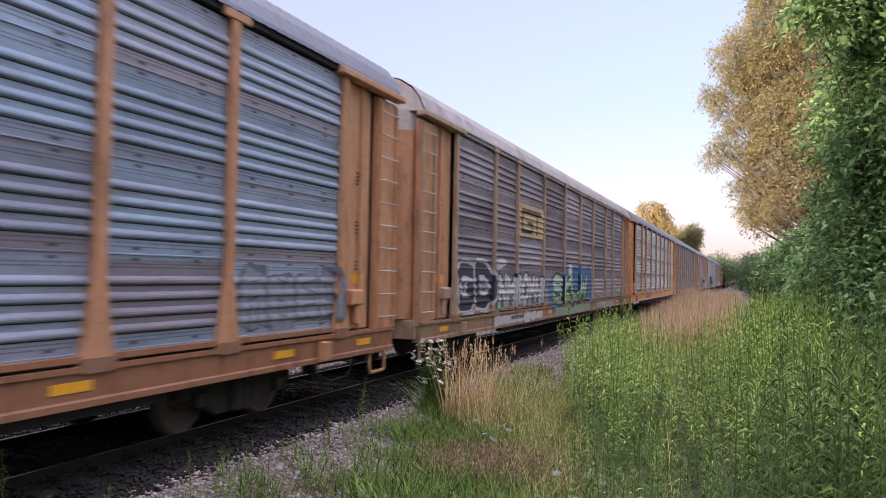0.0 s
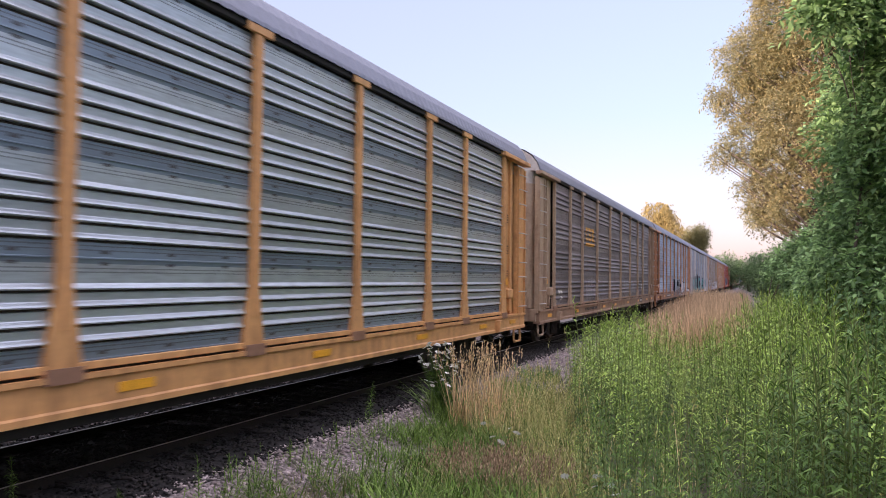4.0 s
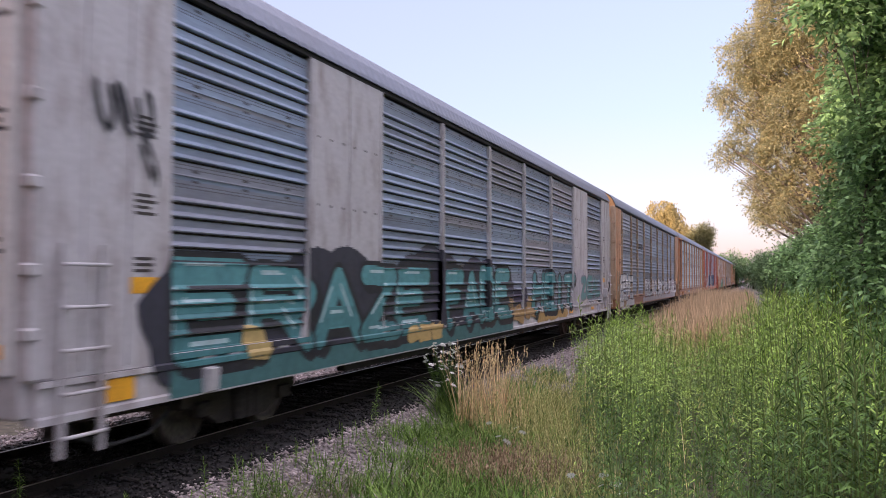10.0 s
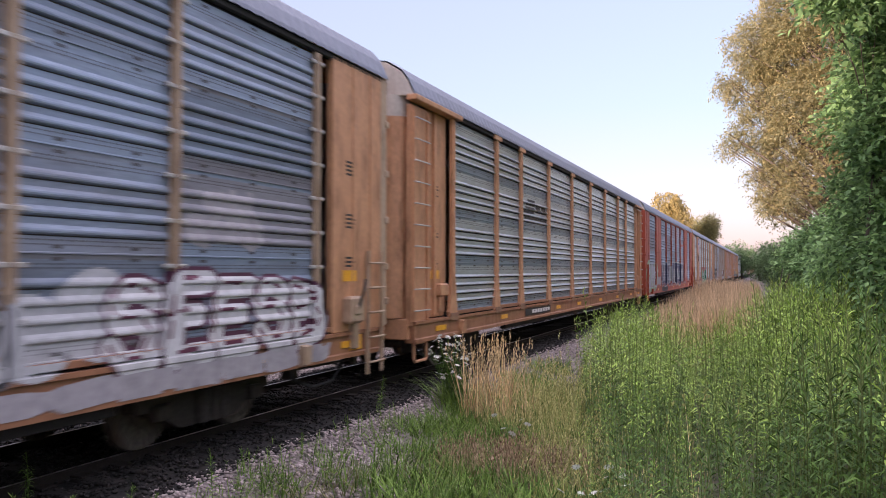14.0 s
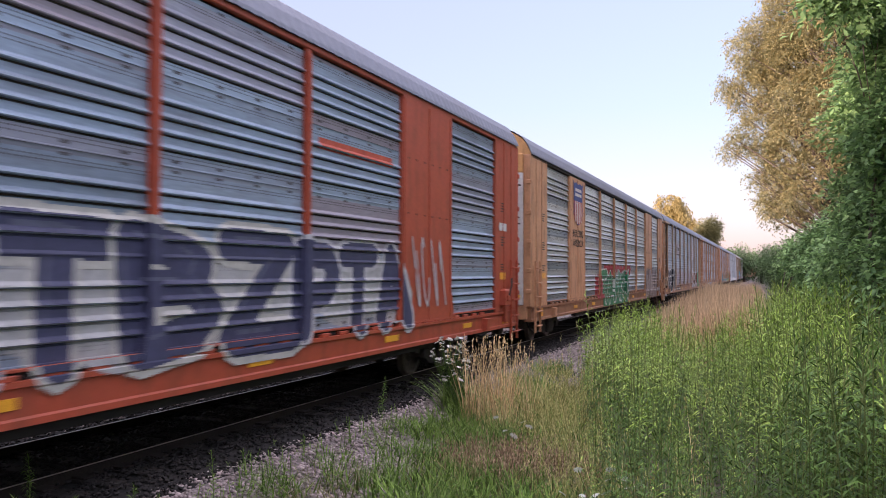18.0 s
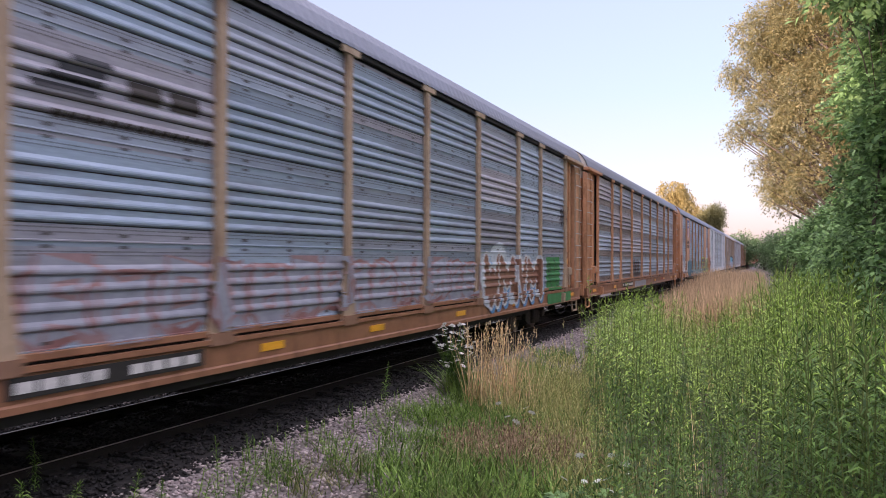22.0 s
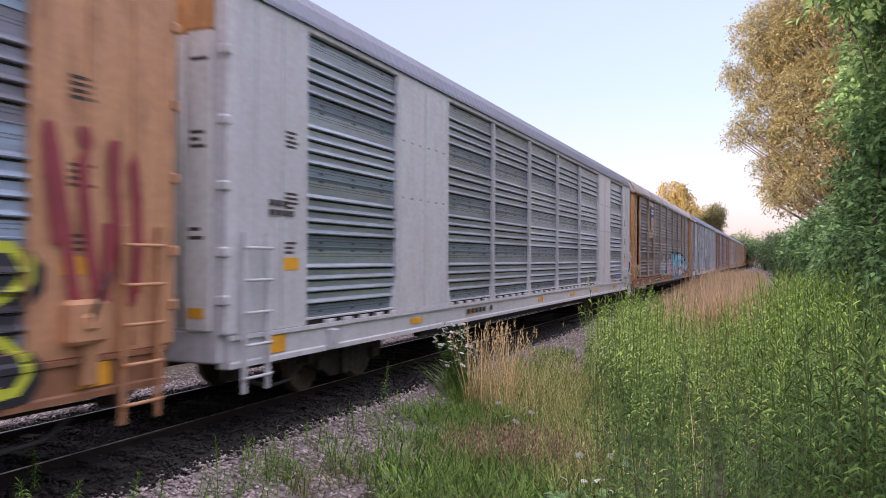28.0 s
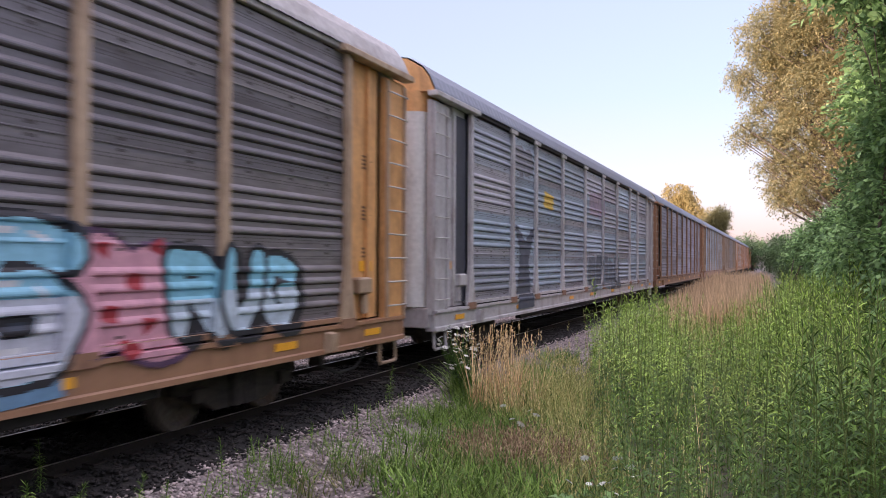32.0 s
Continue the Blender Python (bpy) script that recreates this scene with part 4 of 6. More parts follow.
    if spec["kind"] == "B":
        def wide():
            s = Shape().box(1.5, SIDE, 0, PANELS_B[0][1] - PANELS_B[0][0], 1.1, TOP + 0.06, 0.012)
            w = PANELS_B[0][1] - PANELS_B[0][0]
            s.prism([(-0.16, 1.1), (-0.02, 1.6), (0.0, 1.1)], 1.5, SIDE - 0.003, "x").prism([(w, 1.1), (w + 0.02, 1.6), (w + 0.16, 1.1)], 1.5, SIDE - 0.003, "x")
            return s.mesh("wide_panel", pm)
        me = shared(("wide", pm.name), wide)
        bolt = Shape()
        for z in (3.0, 3.95):
            for i in range(6):
                bolt.box(SIDE, SIDE + 0.01, 0.2 + i * 0.35, 0.23 + i * 0.35, z, z + 0.03)
        bm = shared(("bolts", "wide"), lambda: bolt.mesh("bolt_row", INKSHADE))
        for a, _ in PANELS_B:
            w = part("wide_panel", me, None, car, at=(0, a, 0))
            rib = shared(("rib", pm.name), lambda: Shape().box(SIDE - 0.002, SIDE + 0.012, 0, 0.05, 1.15, TOP, 0.004).mesh("panel_rib", pm))
            for y in (0.05, 1.1, 2.13):
                part("panel_rib", rib, None, w, at=(0, y, 0))
            tagged(part("bolt_row", bm, None, w), kind="stuff")
    end_fittings(car, spec, lambda d: d, 0)
    end_fittings(car, spec, lambda d: BODY - d, 1)
    amber = shared("reflector", lambda: Shape().box(0, 0.008, -0.24, 0.24, -0.05, 0.05, 0.003).mesh("reflector", YELLOW))
    bracket = shared(("jack", fm.name), lambda: Shape().prism([(SIDE - 0.01, 1.02), (SIDE + 0.12, 1.0), (SIDE + 0.1, 0.76), (SIDE - 0.01, 0.72)], -0.09, 0.09).mesh("jacking_bracket", fm))
    for y in (1.3, 5.2, 8.0 if spec["kind"] == "B" else 10.4, 13.2, 16.8, 20.4, 23.9, 26.2):
        if spec["kind"] == "B" and not 2 < y < 25:
            continue
        part("reflector", amber, None, car, "yellow reflective plate", (SIDE + 0.0, y, 0.92))
    for y in (2.3, 24.9):
        part("jacking_bracket", bracket, None, car, at=(0, y, 0))
    wheels = bogie(car, 3.7) + bogie(car, BODY - 3.7)
    return car, wheels


# colours of the cars
TAN = paint("faded_tan_paint", (0.43, 0.31, 0.21), amount=0.5)
ORANGE = paint("weathered_orange_paint", (0.56, 0.285, 0.15), amount=0.5)
ORANGE2 = paint("deep_orange_paint", (0.66, 0.34, 0.13), amount=0.4)
BROWN = paint("brown_weathered_paint", (0.3, 0.16, 0.09))
RED = paint("oxide_red_paint", (0.42, 0.075, 0.035))
GREY = paint("pale_grey_paint", (0.57, 0.57, 0.59), amount=0.12)
DIRTYGREY = paint("dirty_grey_paint", (0.47, 0.45, 0.455), amount=0.4)
SILLRUST = paint("rusty_orange_paint", (0.32, 0.145, 0.075), amount=0.6)
SILLBROWN = paint("grimy_brown_paint", (0.3, 0.19, 0.12), amount=0.6)
WHITE = paint("white_door_paint", (0.7, 0.69, 0.67), amount=0.15)
CREAM = paint("dirty_white_paint", (0.52, 0.48, 0.43), amount=0.3)
ROOFGREY = material("galvanised_roof", (0.2, 0.22, 0.265), 0.55, 0.3, 10, 0.1, (0.2, 0.2, 0.22), 0.5, 0.3)
ROOFWHITE = material("stained_white_roof", (0.42, 0.4, 0.39), 0.65, 0.1, 8, 0.15, (0.2, 0.17, 0.15), 0.8, 0.6)
BLUEGREY = sheet_metal("blue_grey_sheet", (0.285, 0.375, 0.475), 0.52, 0.3, amount=0.35, other=(0.27, 0.25, 0.29))
# silver bands: the dark, bluish reflection is put into their colour
SILVER = sheet_metal("silver_sheet", (0.46, 0.52, 0.55), 0.36, 0.6, amount=0.3, spread=0.12, band=(0.22, 0.29, 0.355))
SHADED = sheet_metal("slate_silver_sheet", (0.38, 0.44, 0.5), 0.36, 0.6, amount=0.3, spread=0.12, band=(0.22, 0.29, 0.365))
PURPLE = sheet_metal("purple_grey_sheet", (0.3, 0.285, 0.335), 0.52, 0.35, (0.1, 0.075, 0.075), 0.6, other=(0.23, 0.2, 0.23))
DARK = sheet_metal("dark_brown_grey_sheet", (0.185, 0.17, 0.185), 0.5, 0.35, (0.08, 0.065, 0.06), 0.6, other=(0.2, 0.18, 0.185))
PALE = sheet_metal("pale_grey_sheet", (0.3, 0.375, 0.46), 0.52, 0.28, amount=0.35, other=(0.33, 0.32, 0.36))
SLATE = sheet_metal("slate_grey_sheet", (0.235, 0.295, 0.38), 0.52, 0.3, amount=0.35, other=(0.25, 0.25, 0.28))
BANDBROWN = sheet_metal("sooty_brown_band", (0.26, 0.225, 0.225), 0.5, 0.5, amount=0.3)


def look_of(label, kind, frame_mat, sheet, plain=None, end=None, cap=None, roof=ROOFGREY, sill=None, lip=None, roof_edge=None, **more):
    return dict(label=label, kind=kind, frame=frame_mat, sheet=sheet, plain=plain or frame_mat, end=end or frame_mat, cap=cap or CREAM, roof=roof,
                sill=sill or (SILLRUST if frame_mat is ORANGE else frame_mat), lip=lip or sill or (SILLRUST if frame_mat is ORANGE else frame_mat), roof_edge=roof_edge or BLACK,
                posts=more.pop("posts", POSTS_A if kind == "A" else POSTS_B), levels=LOUVRED if kind == "B" or sheet is SILVER else CORRUGATED, **more)


LOOKS = {
    0: look_of("grey corrugated car carrier with orange posts", "A", ORANGE, BLUEGREY),
    1: look_of("purple-grey car carrier with tan posts and graffiti", "A", TAN, PURPLE, plain=ORANGE, end=ORANGE, roof=ROOFWHITE, roof_edge=ROOFWHITE, sill=SILLBROWN,
               posts=[1.95, 4.7, 6.7, 9.6, 12.5, 15.1, 17.65, 20.6, 22.55, 25.4]),
    2: look_of("silver corrugated car carrier with orange frame", "A", ORANGE2, SILVER),
    3: look_of("dark sooty car carrier with tan posts", "A", TAN, DARK, sill=SILLBROWN, posts=[1.9, 4.15, 6.15, 8.98, 11.9, 14.75, 17.65, 20.3, 22.3, 25.2]),
    4: look_of("blue-grey car carrier with orange posts and graffiti", "A", ORANGE, BLUEGREY),
    5: look_of("pale grey car carrier with teal graffiti", "B", DIRTYGREY, SLATE, end=WHITE, cap=ORANGE2),
    6: look_of("slate-grey car carrier with tan posts and white graffiti", "A", TAN, SLATE, plain=ORANGE, end=CREAM, cap=ORANGE2, sill=SILLRUST, clips=True, ends="B",
               posts=[1.95, 4.75, 6.75, 9.15, 12.08, 15.0, 17.8, 20.55, 22.5, 25.3]),
    7: look_of("silver corrugated car carrier with orange-brown frame", "A", ORANGE, SILVER),
    8: look_of("oxide-red car carrier covered with dark graffiti", "B", RED, BLUEGREY, end=CREAM, cap=CREAM, roof_edge=RED),
    9: look_of("yellow-tan car carrier with silver sheets and crest", "B", ORANGE, SILVER, end=WHITE, cap=ORANGE2),
    10: look_of("grey car carrier with tan posts and faded graffiti", "A", TAN, PALE, plain=ORANGE, end=ORANGE, sill=SILLRUST),
    11: look_of("grey banded car carrier with tan-orange posts", "A", ORANGE, PALE, band=BANDBROWN),
    12: look_of("yellow-tan car carrier with crest and black graffiti", "B", ORANGE, BLUEGREY, end=WHITE, cap=ORANGE),
    13: look_of("clean pale grey car carrier with silver sheets", "B", GREY, SHADED, end=WHITE, cap=ORANGE2, roof_edge=GREY),
    14: look_of("dark brown-grey car carrier with blue and pink graffiti", "A", TAN, DARK, plain=ORANGE2, end=ORANGE2, sill=BROWN, roof=ROOFWHITE, roof_edge=ROOFWHITE, posts=POSTS_A[:3] + [9.28, 12.22, 15.2, 18.0] + POSTS_A[7:]),
    15: look_of("pale grey car carrier with dark sprayed shapes", "A", DIRTYGREY, PALE, end=WHITE, cap=ORANGE2),
    16: look_of("brown-framed grey car carrier", "A", BROWN, PURPLE),
}
TRAIN = []
for n in range(-2, 23):
    spec = dict(LOOKS[n if n in LOOKS else (3, 9, 12, 4, 8, 10)[n % 6]])
    if n not in LOOKS and spec["kind"] == "A":
        spec["label"] = "weathered corrugated car carrier behind the others"
    car, wheels = railcar(n, spec)
    TRAIN.append((n, spec, car, wheels))
CARS = {n: (car, spec) for n, spec, car, _ in TRAIN}


# ---- paint on the cars: crests, boards and graffiti ----
WHT, PALEW, INKB, NAVY = (0.6, 0.6, 0.6), (0.5, 0.5, 0.52), (0.02, 0.02, 0.025), (0.055, 0.06, 0.12)
TEAL, DTEAL, GREENP, REDP = (0.08, 0.27, 0.28), (0.035, 0.12, 0.13), (0.02, 0.2, 0.09), (0.35, 0.03, 0.04)
SKYB, BLUEP, PINKP, YELL = (0.2, 0.5, 0.62), (0.05, 0.2, 0.48), (0.6, 0.3, 0.36), (0.55, 0.6, 0.05)
GREYP, FADED, RUSTP, MINT = (0.2, 0.2, 0.23), (0.36, 0.34, 0.36), (0.2, 0.09, 0.05), (0.25, 0.5, 0.38)


def board(n, y0, y1, z0=0.84, z1=1.02, dark=True, cols=9):
    car, spec = CARS[n]
    if dark:
        slab(car, spec, (y0, y1, z0, z1), (0.025, 0.022, 0.02), 0.003, "number_board", "black board with white stencilled marks")
    bars(car, spec, (y0 + 0.08, y1 - 0.05, z0 + 0.01, z1 - 0.01), 1, cols, CHALK if dark else INKSHADE, 0.006)


def paint_cars():
    c, s = CARS[0]
    piece(c, s, (22.95, 25.5, 1.25, 2.05), 4, (0.24, 0.26, 0.3), (0.12, 0.13, 0.16), seed=1, thick=0.04, label="faint grey graffiti")
    # purple-grey car
    c, s = CARS[1]
    slab(c, s, (6.8, 9.5, 3.09, 3.98), (0.5, 0.37, 0.21), 0.05, "sign_panel", "flat tan sign panel")
    for b in ((7.05, 7.18, 3.2, 3.8), (7.05, 9.15, 3.72, 3.86), (7.05, 8.2, 3.16, 3.28), (8.07, 8.2, 3.16, 3.5), (7.6, 8.2, 3.42, 3.52), (8.62, 8.75, 3.16, 3.72)):
        slab(c, s, b, (0.05, 0.03, 0.03), 0.056, "emblem", "dark angular emblem")
    word(c, s, (2.1, 4.75, 1.12, 2.4), "GD", (0.035, 0.035, 0.06), PALEW, 0.24, 0.1, 2, label="dark rounded graffiti with broad white outline")
    cloud(c, s, (4.95, 6.0, 1.15, 2.0), (0.1, 0.2, 0.11), 3, 3, label="dark green sprayed ground")
    word(c, s, (5.2, 9.5, 1.12, 2.15), "NMNOMN", (0.56, 0.57, 0.58), INKB, 0.15, 0.045, 4, low=(0.46, 0.5, 0.5), label="white bubble graffiti with dark outline")
    blot(c, s, (5.0, 5.9, 2.15, 2.45), PALEW, 5)
    cloud(c, s, (10.7, 12.0, 0.95, 2.0), (0.05, 0.17, 0.36), 2, 5, label="blue sprayed ground")
    cloud(c, s, (12.4, 17.3, 1.3, 2.42), (0.05, 0.17, 0.36), 6, 6, label="blue sprayed ground")
    slab(c, s, (11.1, 16.9, 0.76, 1.03), (0.2, 0.33, 0.23), 0.004, "paint_patch", "green sprayed base along the sill")
    word(c, s, (11.0, 16.7, 1.02, 2.2), "SKUW", (0.36, 0.55, 0.44), (0.02, 0.03, 0.04), 0.2, 0.075, 7, low=(0.16, 0.33, 0.19), shine=(0.6, 0.62, 0.6), drop=(0.02, 0.025, 0.03), label="mint-green graffiti with dark outline")
    blot(c, s, (13.3, 13.9, 2.0, 2.45), (0.55, 0.57, 0.58), 8, lift=0.013)
    blot(c, s, (16.7, 17.5, 1.1, 1.9), BLUEP, 8)
    piece(c, s, (18.3, 22.7, 1.2, 1.95), 8, (0.36, 0.33, 0.37), (0.3, 0.27, 0.31), FADED, 9, 0.03, "washed-out pale graffiti")
    word(c, s, (23.1, 25.4, 1.15, 2.1), "SOK", (0.42, 0.34, 0.35), (0.2, 0.17, 0.19), 0.11, 0.03, 10, low=(0.3, 0.38, 0.33), label="washed-out pink and green graffiti")
    blot(c, s, (4.6, 9.4, 0.75, 1.05), PALEW, 11, n=7)
    blot(c, s, (18.5, 22.5, 0.75, 1.05), FADED, 12, n=6)
    board(1, 6.0, 7.4, dark=False, cols=5)
    # silver car
    c, s = CARS[2]
    for b in ((7.45, 8.1, 3.78, 3.9), (7.45, 7.58, 3.42, 3.8), (7.45, 8.2, 3.36, 3.48), (8.2, 8.32, 3.36, 3.9), (8.32, 8.5, 3.62, 3.82), (8.5, 8.7, 3.42, 3.64), (8.72, 8.85, 3.36, 3.9)):
        slab(c, s, b, (0.45, 0.04, 0.05), 0.006, "emblem", "red angular emblem")
    bars(c, s, (7.5, 9.3, 3.12, 3.24), 1, 7, INKSHADE)
    board(2, 6.95, 9.2)
    # dark sooty car
    c, s = CARS[3]
    for b in ((6.9, 7.3, 3.78, 3.9), (6.9, 7.0, 3.46, 3.8), (6.9, 7.3, 3.42, 3.52), (7.42, 7.85, 3.78, 3.9), (7.42, 7.85, 3.6, 3.7), (7.42, 7.85, 3.42, 3.52), (8.0, 8.45, 3.8, 3.9), (8.1, 8.35, 3.5, 3.82), (8.0, 8.45, 3.42, 3.5), (6.85, 8.5, 3.22, 3.34)):
        slab(c, s, b, (0.62, 0.31, 0.025), 0.006, "emblem", "yellow block emblem over a bar")
    scrawl(c, s, (6.9, 9.2, 1.35, 2.0), FADED, 7, 13, 0.07, "white sprayed scribble")
    blot(c, s, (7.0, 8.6, 1.25, 1.7), (0.26, 0.26, 0.28), 15, n=4)
    scrawl(c, s, (9.75, 10.7, 1.5, 1.85), (0.24, 0.24, 0.26), 4, 14, 0.05)
    piece(c, s, (16.0, 19.5, 1.35, 1.9), 5, (0.2, 0.2, 0.22), (0.3, 0.3, 0.32), seed=16, thick=0.025, label="thin pale outlines of graffiti")
    blot(c, s, (21.95, 22.3, 1.45, 1.8), PALEW, 17, n=2)
    bars(c, s, (2.6, 3.2, 1.3, 1.7), 2, 2, CHALK)
    board(3, 6.4, 8.8, dark=False)
    board(3, 20.8, 21.6)
    # blue-grey car with outlined graffiti
    c, s = CARS[4]
    blot(c, s, (11.2, 12.4, 1.2, 1.95), REDP, 18, n=2)
    word(c, s, (11.9, 17.4, 0.76, 2.3), "HIMM", INKB, (0.55, 0.55, 0.56), 0.24, 0.06, 19, drop=(0.03, 0.03, 0.035), label="black graffiti with white outline")
    scrawl(c, s, (11.0, 12.4, 1.9, 2.3), (0.1, 0.11, 0.13), 4, 20, 0.05)
    blot(c, s, (16.1, 17.5, 1.25, 2.0), INKB, 20, n=3)
    word(c, s, (17.75, 20.7, 0.9, 2.05), "CEMO", (0.6, 0.6, 0.62), INKB, 0.2, 0.06, 21, drop=INKB, label="white bubble graffiti with black outline")
    slab(c, s, (17.8, 20.0, 0.76, 1.03), (0.45, 0.43, 0.42), 0.0035, "paint_patch", "pale sprayed base along the sill")
    word(c, s, (20.65, 21.3, 1.2, 1.95), "O", PALEW, INKB, 0.12, 0.06, 22)
    word(c, s, (22.95, 25.5, 0.9, 1.95), "EMOL", (0.55, 0.55, 0.57), INKB, 0.19, 0.055, 23, label="grey-white bubble graffiti")
    scrawl(c, s, (25.7, 26.3, 1.4, 1.95), PALEW, 2, 24, 0.05)
    board(4, 6.4, 9.0)
    bars(c, s, (18.4, 19.6, 0.8, 1.0), 1, 3, RED, name="painted_mark", label="rust-red stencilled marks")
    # pale grey car with teal graffiti
    c, s = CARS[5]
    cloud(c, s, (1.7, 9.2, 0.8, 2.45), (0.035, 0.035, 0.05), 9, 24, label="black sprayed ground behind lettering")
    slab(c, s, (1.7, 13.9, 0.74, 1.03), (0.05, 0.15, 0.15), 0.0035, "paint_patch", "dark teal sprayed base along the sill")
    word(c, s, (1.75, 8.7, 0.9, 2.3), "ERAZE", TEAL, INKB, 0.21, 0.07, 24, low=(0.055, 0.2, 0.21), shine=(0.4, 0.55, 0.56), drop=INKB, label="teal graffiti with black shading")
    blot(c, s, (3.0, 3.5, 1.0, 1.4), (0.5, 0.36, 0.14), 240, lift=0.014)
    blot(c, s, (7.6, 9.2, 0.82, 1.2), (0.5, 0.34, 0.13), 25, n=3, lift=0.012)
    cloud(c, s, (9.3, 14.0, 0.8, 2.35), (0.035, 0.03, 0.05), 6, 26, label="black sprayed ground behind lettering")
    word(c, s, (9.5, 13.8, 0.88, 2.35), "FADE", TEAL, INKB, 0.21, 0.07, 26, low=(0.055, 0.2, 0.21), shine=(0.4, 0.55, 0.56), drop=INKB, label="teal graffiti with black shading")
    blot(c, s, (13.8, 16.1, 0.85, 1.6), (0.36, 0.22, 0.09), 27, n=4)
    blot(c, s, (14.2, 15.4, 1.2, 1.8), (0.05, 0.04, 0.07), 28, n=2, lift=0.006)
    word(c, s, (16.0, 20.9, 0.9, 2.32), "HEIT", TEAL, INKB, 0.2, 0.075, 29, low=(0.06, 0.22, 0.23), shine=(0.4, 0.55, 0.56), drop=INKB, label="teal graffiti with black shading")
    blot(c, s, (16.2, 19.8, 0.76, 1.1), (0.42, 0.27, 0.1), 290, n=3)
    cloud(c, s, (20.9, 22.2, 0.95, 2.3), (0.42, 0.4, 0.43), 3, 291, label="pale lilac sprayed ground")
    word(c, s, (21.9, 25.7, 1.2, 2.15), "ZOEAL", (0.1, 0.25, 0.25), GREYP, 0.15, 0.05, 30, label="faded teal graffiti")
    scrawl(c, s, (0.62, 1.4, 3.4, 3.85), INKB, 3, 31, 0.06, "black marker tag")
    scrawl(c, s, (1.15, 1.5, 2.9, 3.4), INKB, 1, 32, 0.05, "black marker tag")
    # slate car with white graffiti
    c, s = CARS[6]
    cloud(c, s, (1.0, 2.4, 0.8, 2.0), (0.58, 0.58, 0.58), 2, 330, label="white sprayed ground")
    word(c, s, (1.3, 5.3, 0.95, 2.25), "SEND", (0.6, 0.6, 0.61), (0.06, 0.05, 0.06), 0.22, 0.05, 33, low=(0.4, 0.4, 0.42), label="white graffiti with thin dark outline")
    slab(c, s, (1.2, 5.4, 0.74, 1.03), (0.45, 0.45, 0.46), 0.0035, "paint_patch", "white sprayed base along the sill")
    word(c, s, (9.2, 12.7, 0.95, 2.05), "GECAT", (0.62, 0.62, 0.63), INKB, 0.18, 0.045, 34, low=(0.45, 0.45, 0.46), shine=(0.12, 0.03, 0.05), label="white bubble graffiti with dark outline")
    piece(c, s, (12.7, 13.5, 0.95, 2.0), 1, (0.5, 0.46, 0.42), GREYP, None, 35, 0.04)
    word(c, s, (13.75, 17.9, 0.9, 2.0), "OUSDK", (0.6, 0.6, 0.61), INKB, 0.18, 0.045, 36, low=(0.45, 0.45, 0.46), label="white bubble graffiti with dark outline")
    piece(c, s, (18.3, 20.5, 1.0, 1.9), 4, PALEW, GREYP, INKB, 37, 0.04)
    cloud(c, s, (20.4, 21.9, 1.0, 2.05), (0.45, 0.46, 0.48), 2, 380, label="white sprayed ground")
    word(c, s, (21.6, 25.5, 0.9, 2.05), "SEESB", (0.6, 0.6, 0.61), (0.1, 0.03, 0.06), 0.18, 0.045, 38, shine=(0.13, 0.03, 0.06), label="white bubble graffiti with red strokes")
    blot(c, s, (8.5, 25.6, 0.74, 1.03), FADED, 39, n=22, label="pale drips and sprayed base")
    blot(c, s, (22.7, 24.1, 2.25, 2.65), FADED, 40, n=3)
    blot(c, s, (23.0, 23.9, 2.5, 2.95), FADED, 41, n=2)
    bars(c, s, (7.3, 8.9, 3.4, 3.85), 1, 4, INKSHADE, name="emblem", label="small black emblem in brackets")
    # second silver car
    c, s = CARS[7]
    for k in range(4):
        slab(c, s, (7.0 + 0.12 * k, 8.0 + 0.03 * k, 3.5 + 0.1 * k, 3.56 + 0.1 * k), INKB, 0.006, "emblem", "black striped emblem")
    bars(c, s, (8.15, 9.3, 3.48, 3.8), 1, 2, INKSHADE)
    bars(c, s, (7.1, 9.3, 3.32, 3.42), 1, 12, INKSHADE)
    board(7, 6.9, 9.4)
    # red car
    c, s = CARS[8]
    cloud(c, s, (0.9, 4.6, 0.78, 2.5), (0.3, 0.42, 0.27), 5, 420, label="mint-green sprayed ground")
    word(c, s, (1.1, 4.45, 0.95, 2.4), "CUTO", (0.5, 0.52, 0.6), (0.44, 0.5, 0.44), 0.22, 0.06, 42, low=(0.42, 0.44, 0.52), label="pale blue-green graffiti", lift=0.007)
    blot(c, s, (4.5, 6.2, 1.1, 1.7), FADED, 43, n=3)
    bars(c, s, (4.5, 5.2, 1.85, 2.1), 1, 3, CHALK)
    cloud(c, s, (7.2, 21.0, 1.12, 2.3), (0.4, 0.41, 0.41), 16, 440, label="white sprayed ground behind lettering")
    slab(c, s, (6.9, 9.8, 0.75, 1.03), (0.035, 0.035, 0.06), 0.0035, "paint_patch", "navy sprayed base along the sill")
    word(c, s, (6.9, 13.2, 0.95, 2.5), "AUPSIN", NAVY, PALEW, 0.27, 0.055, 44, shine=(0.1, 0.11, 0.17), label="navy graffiti with white outline", lift=0.007)
    word(c, s, (13.1, 17.6, 0.9, 2.7), "TBZ", NAVY, (0.48, 0.48, 0.44), 0.32, 0.08, 45, shine=(0.1, 0.11, 0.17), label="navy graffiti with white outline", lift=0.007)
    word(c, s, (17.6, 21.1, 0.95, 2.6), "PTA", NAVY, PALEW, 0.26, 0.07, 46, label="navy graffiti with white outline", lift=0.007)
    scrawl(c, s, (21.1, 22.7, 1.4, 2.6), PALEW, 4, 47, 0.05, "white sprayed scribble")
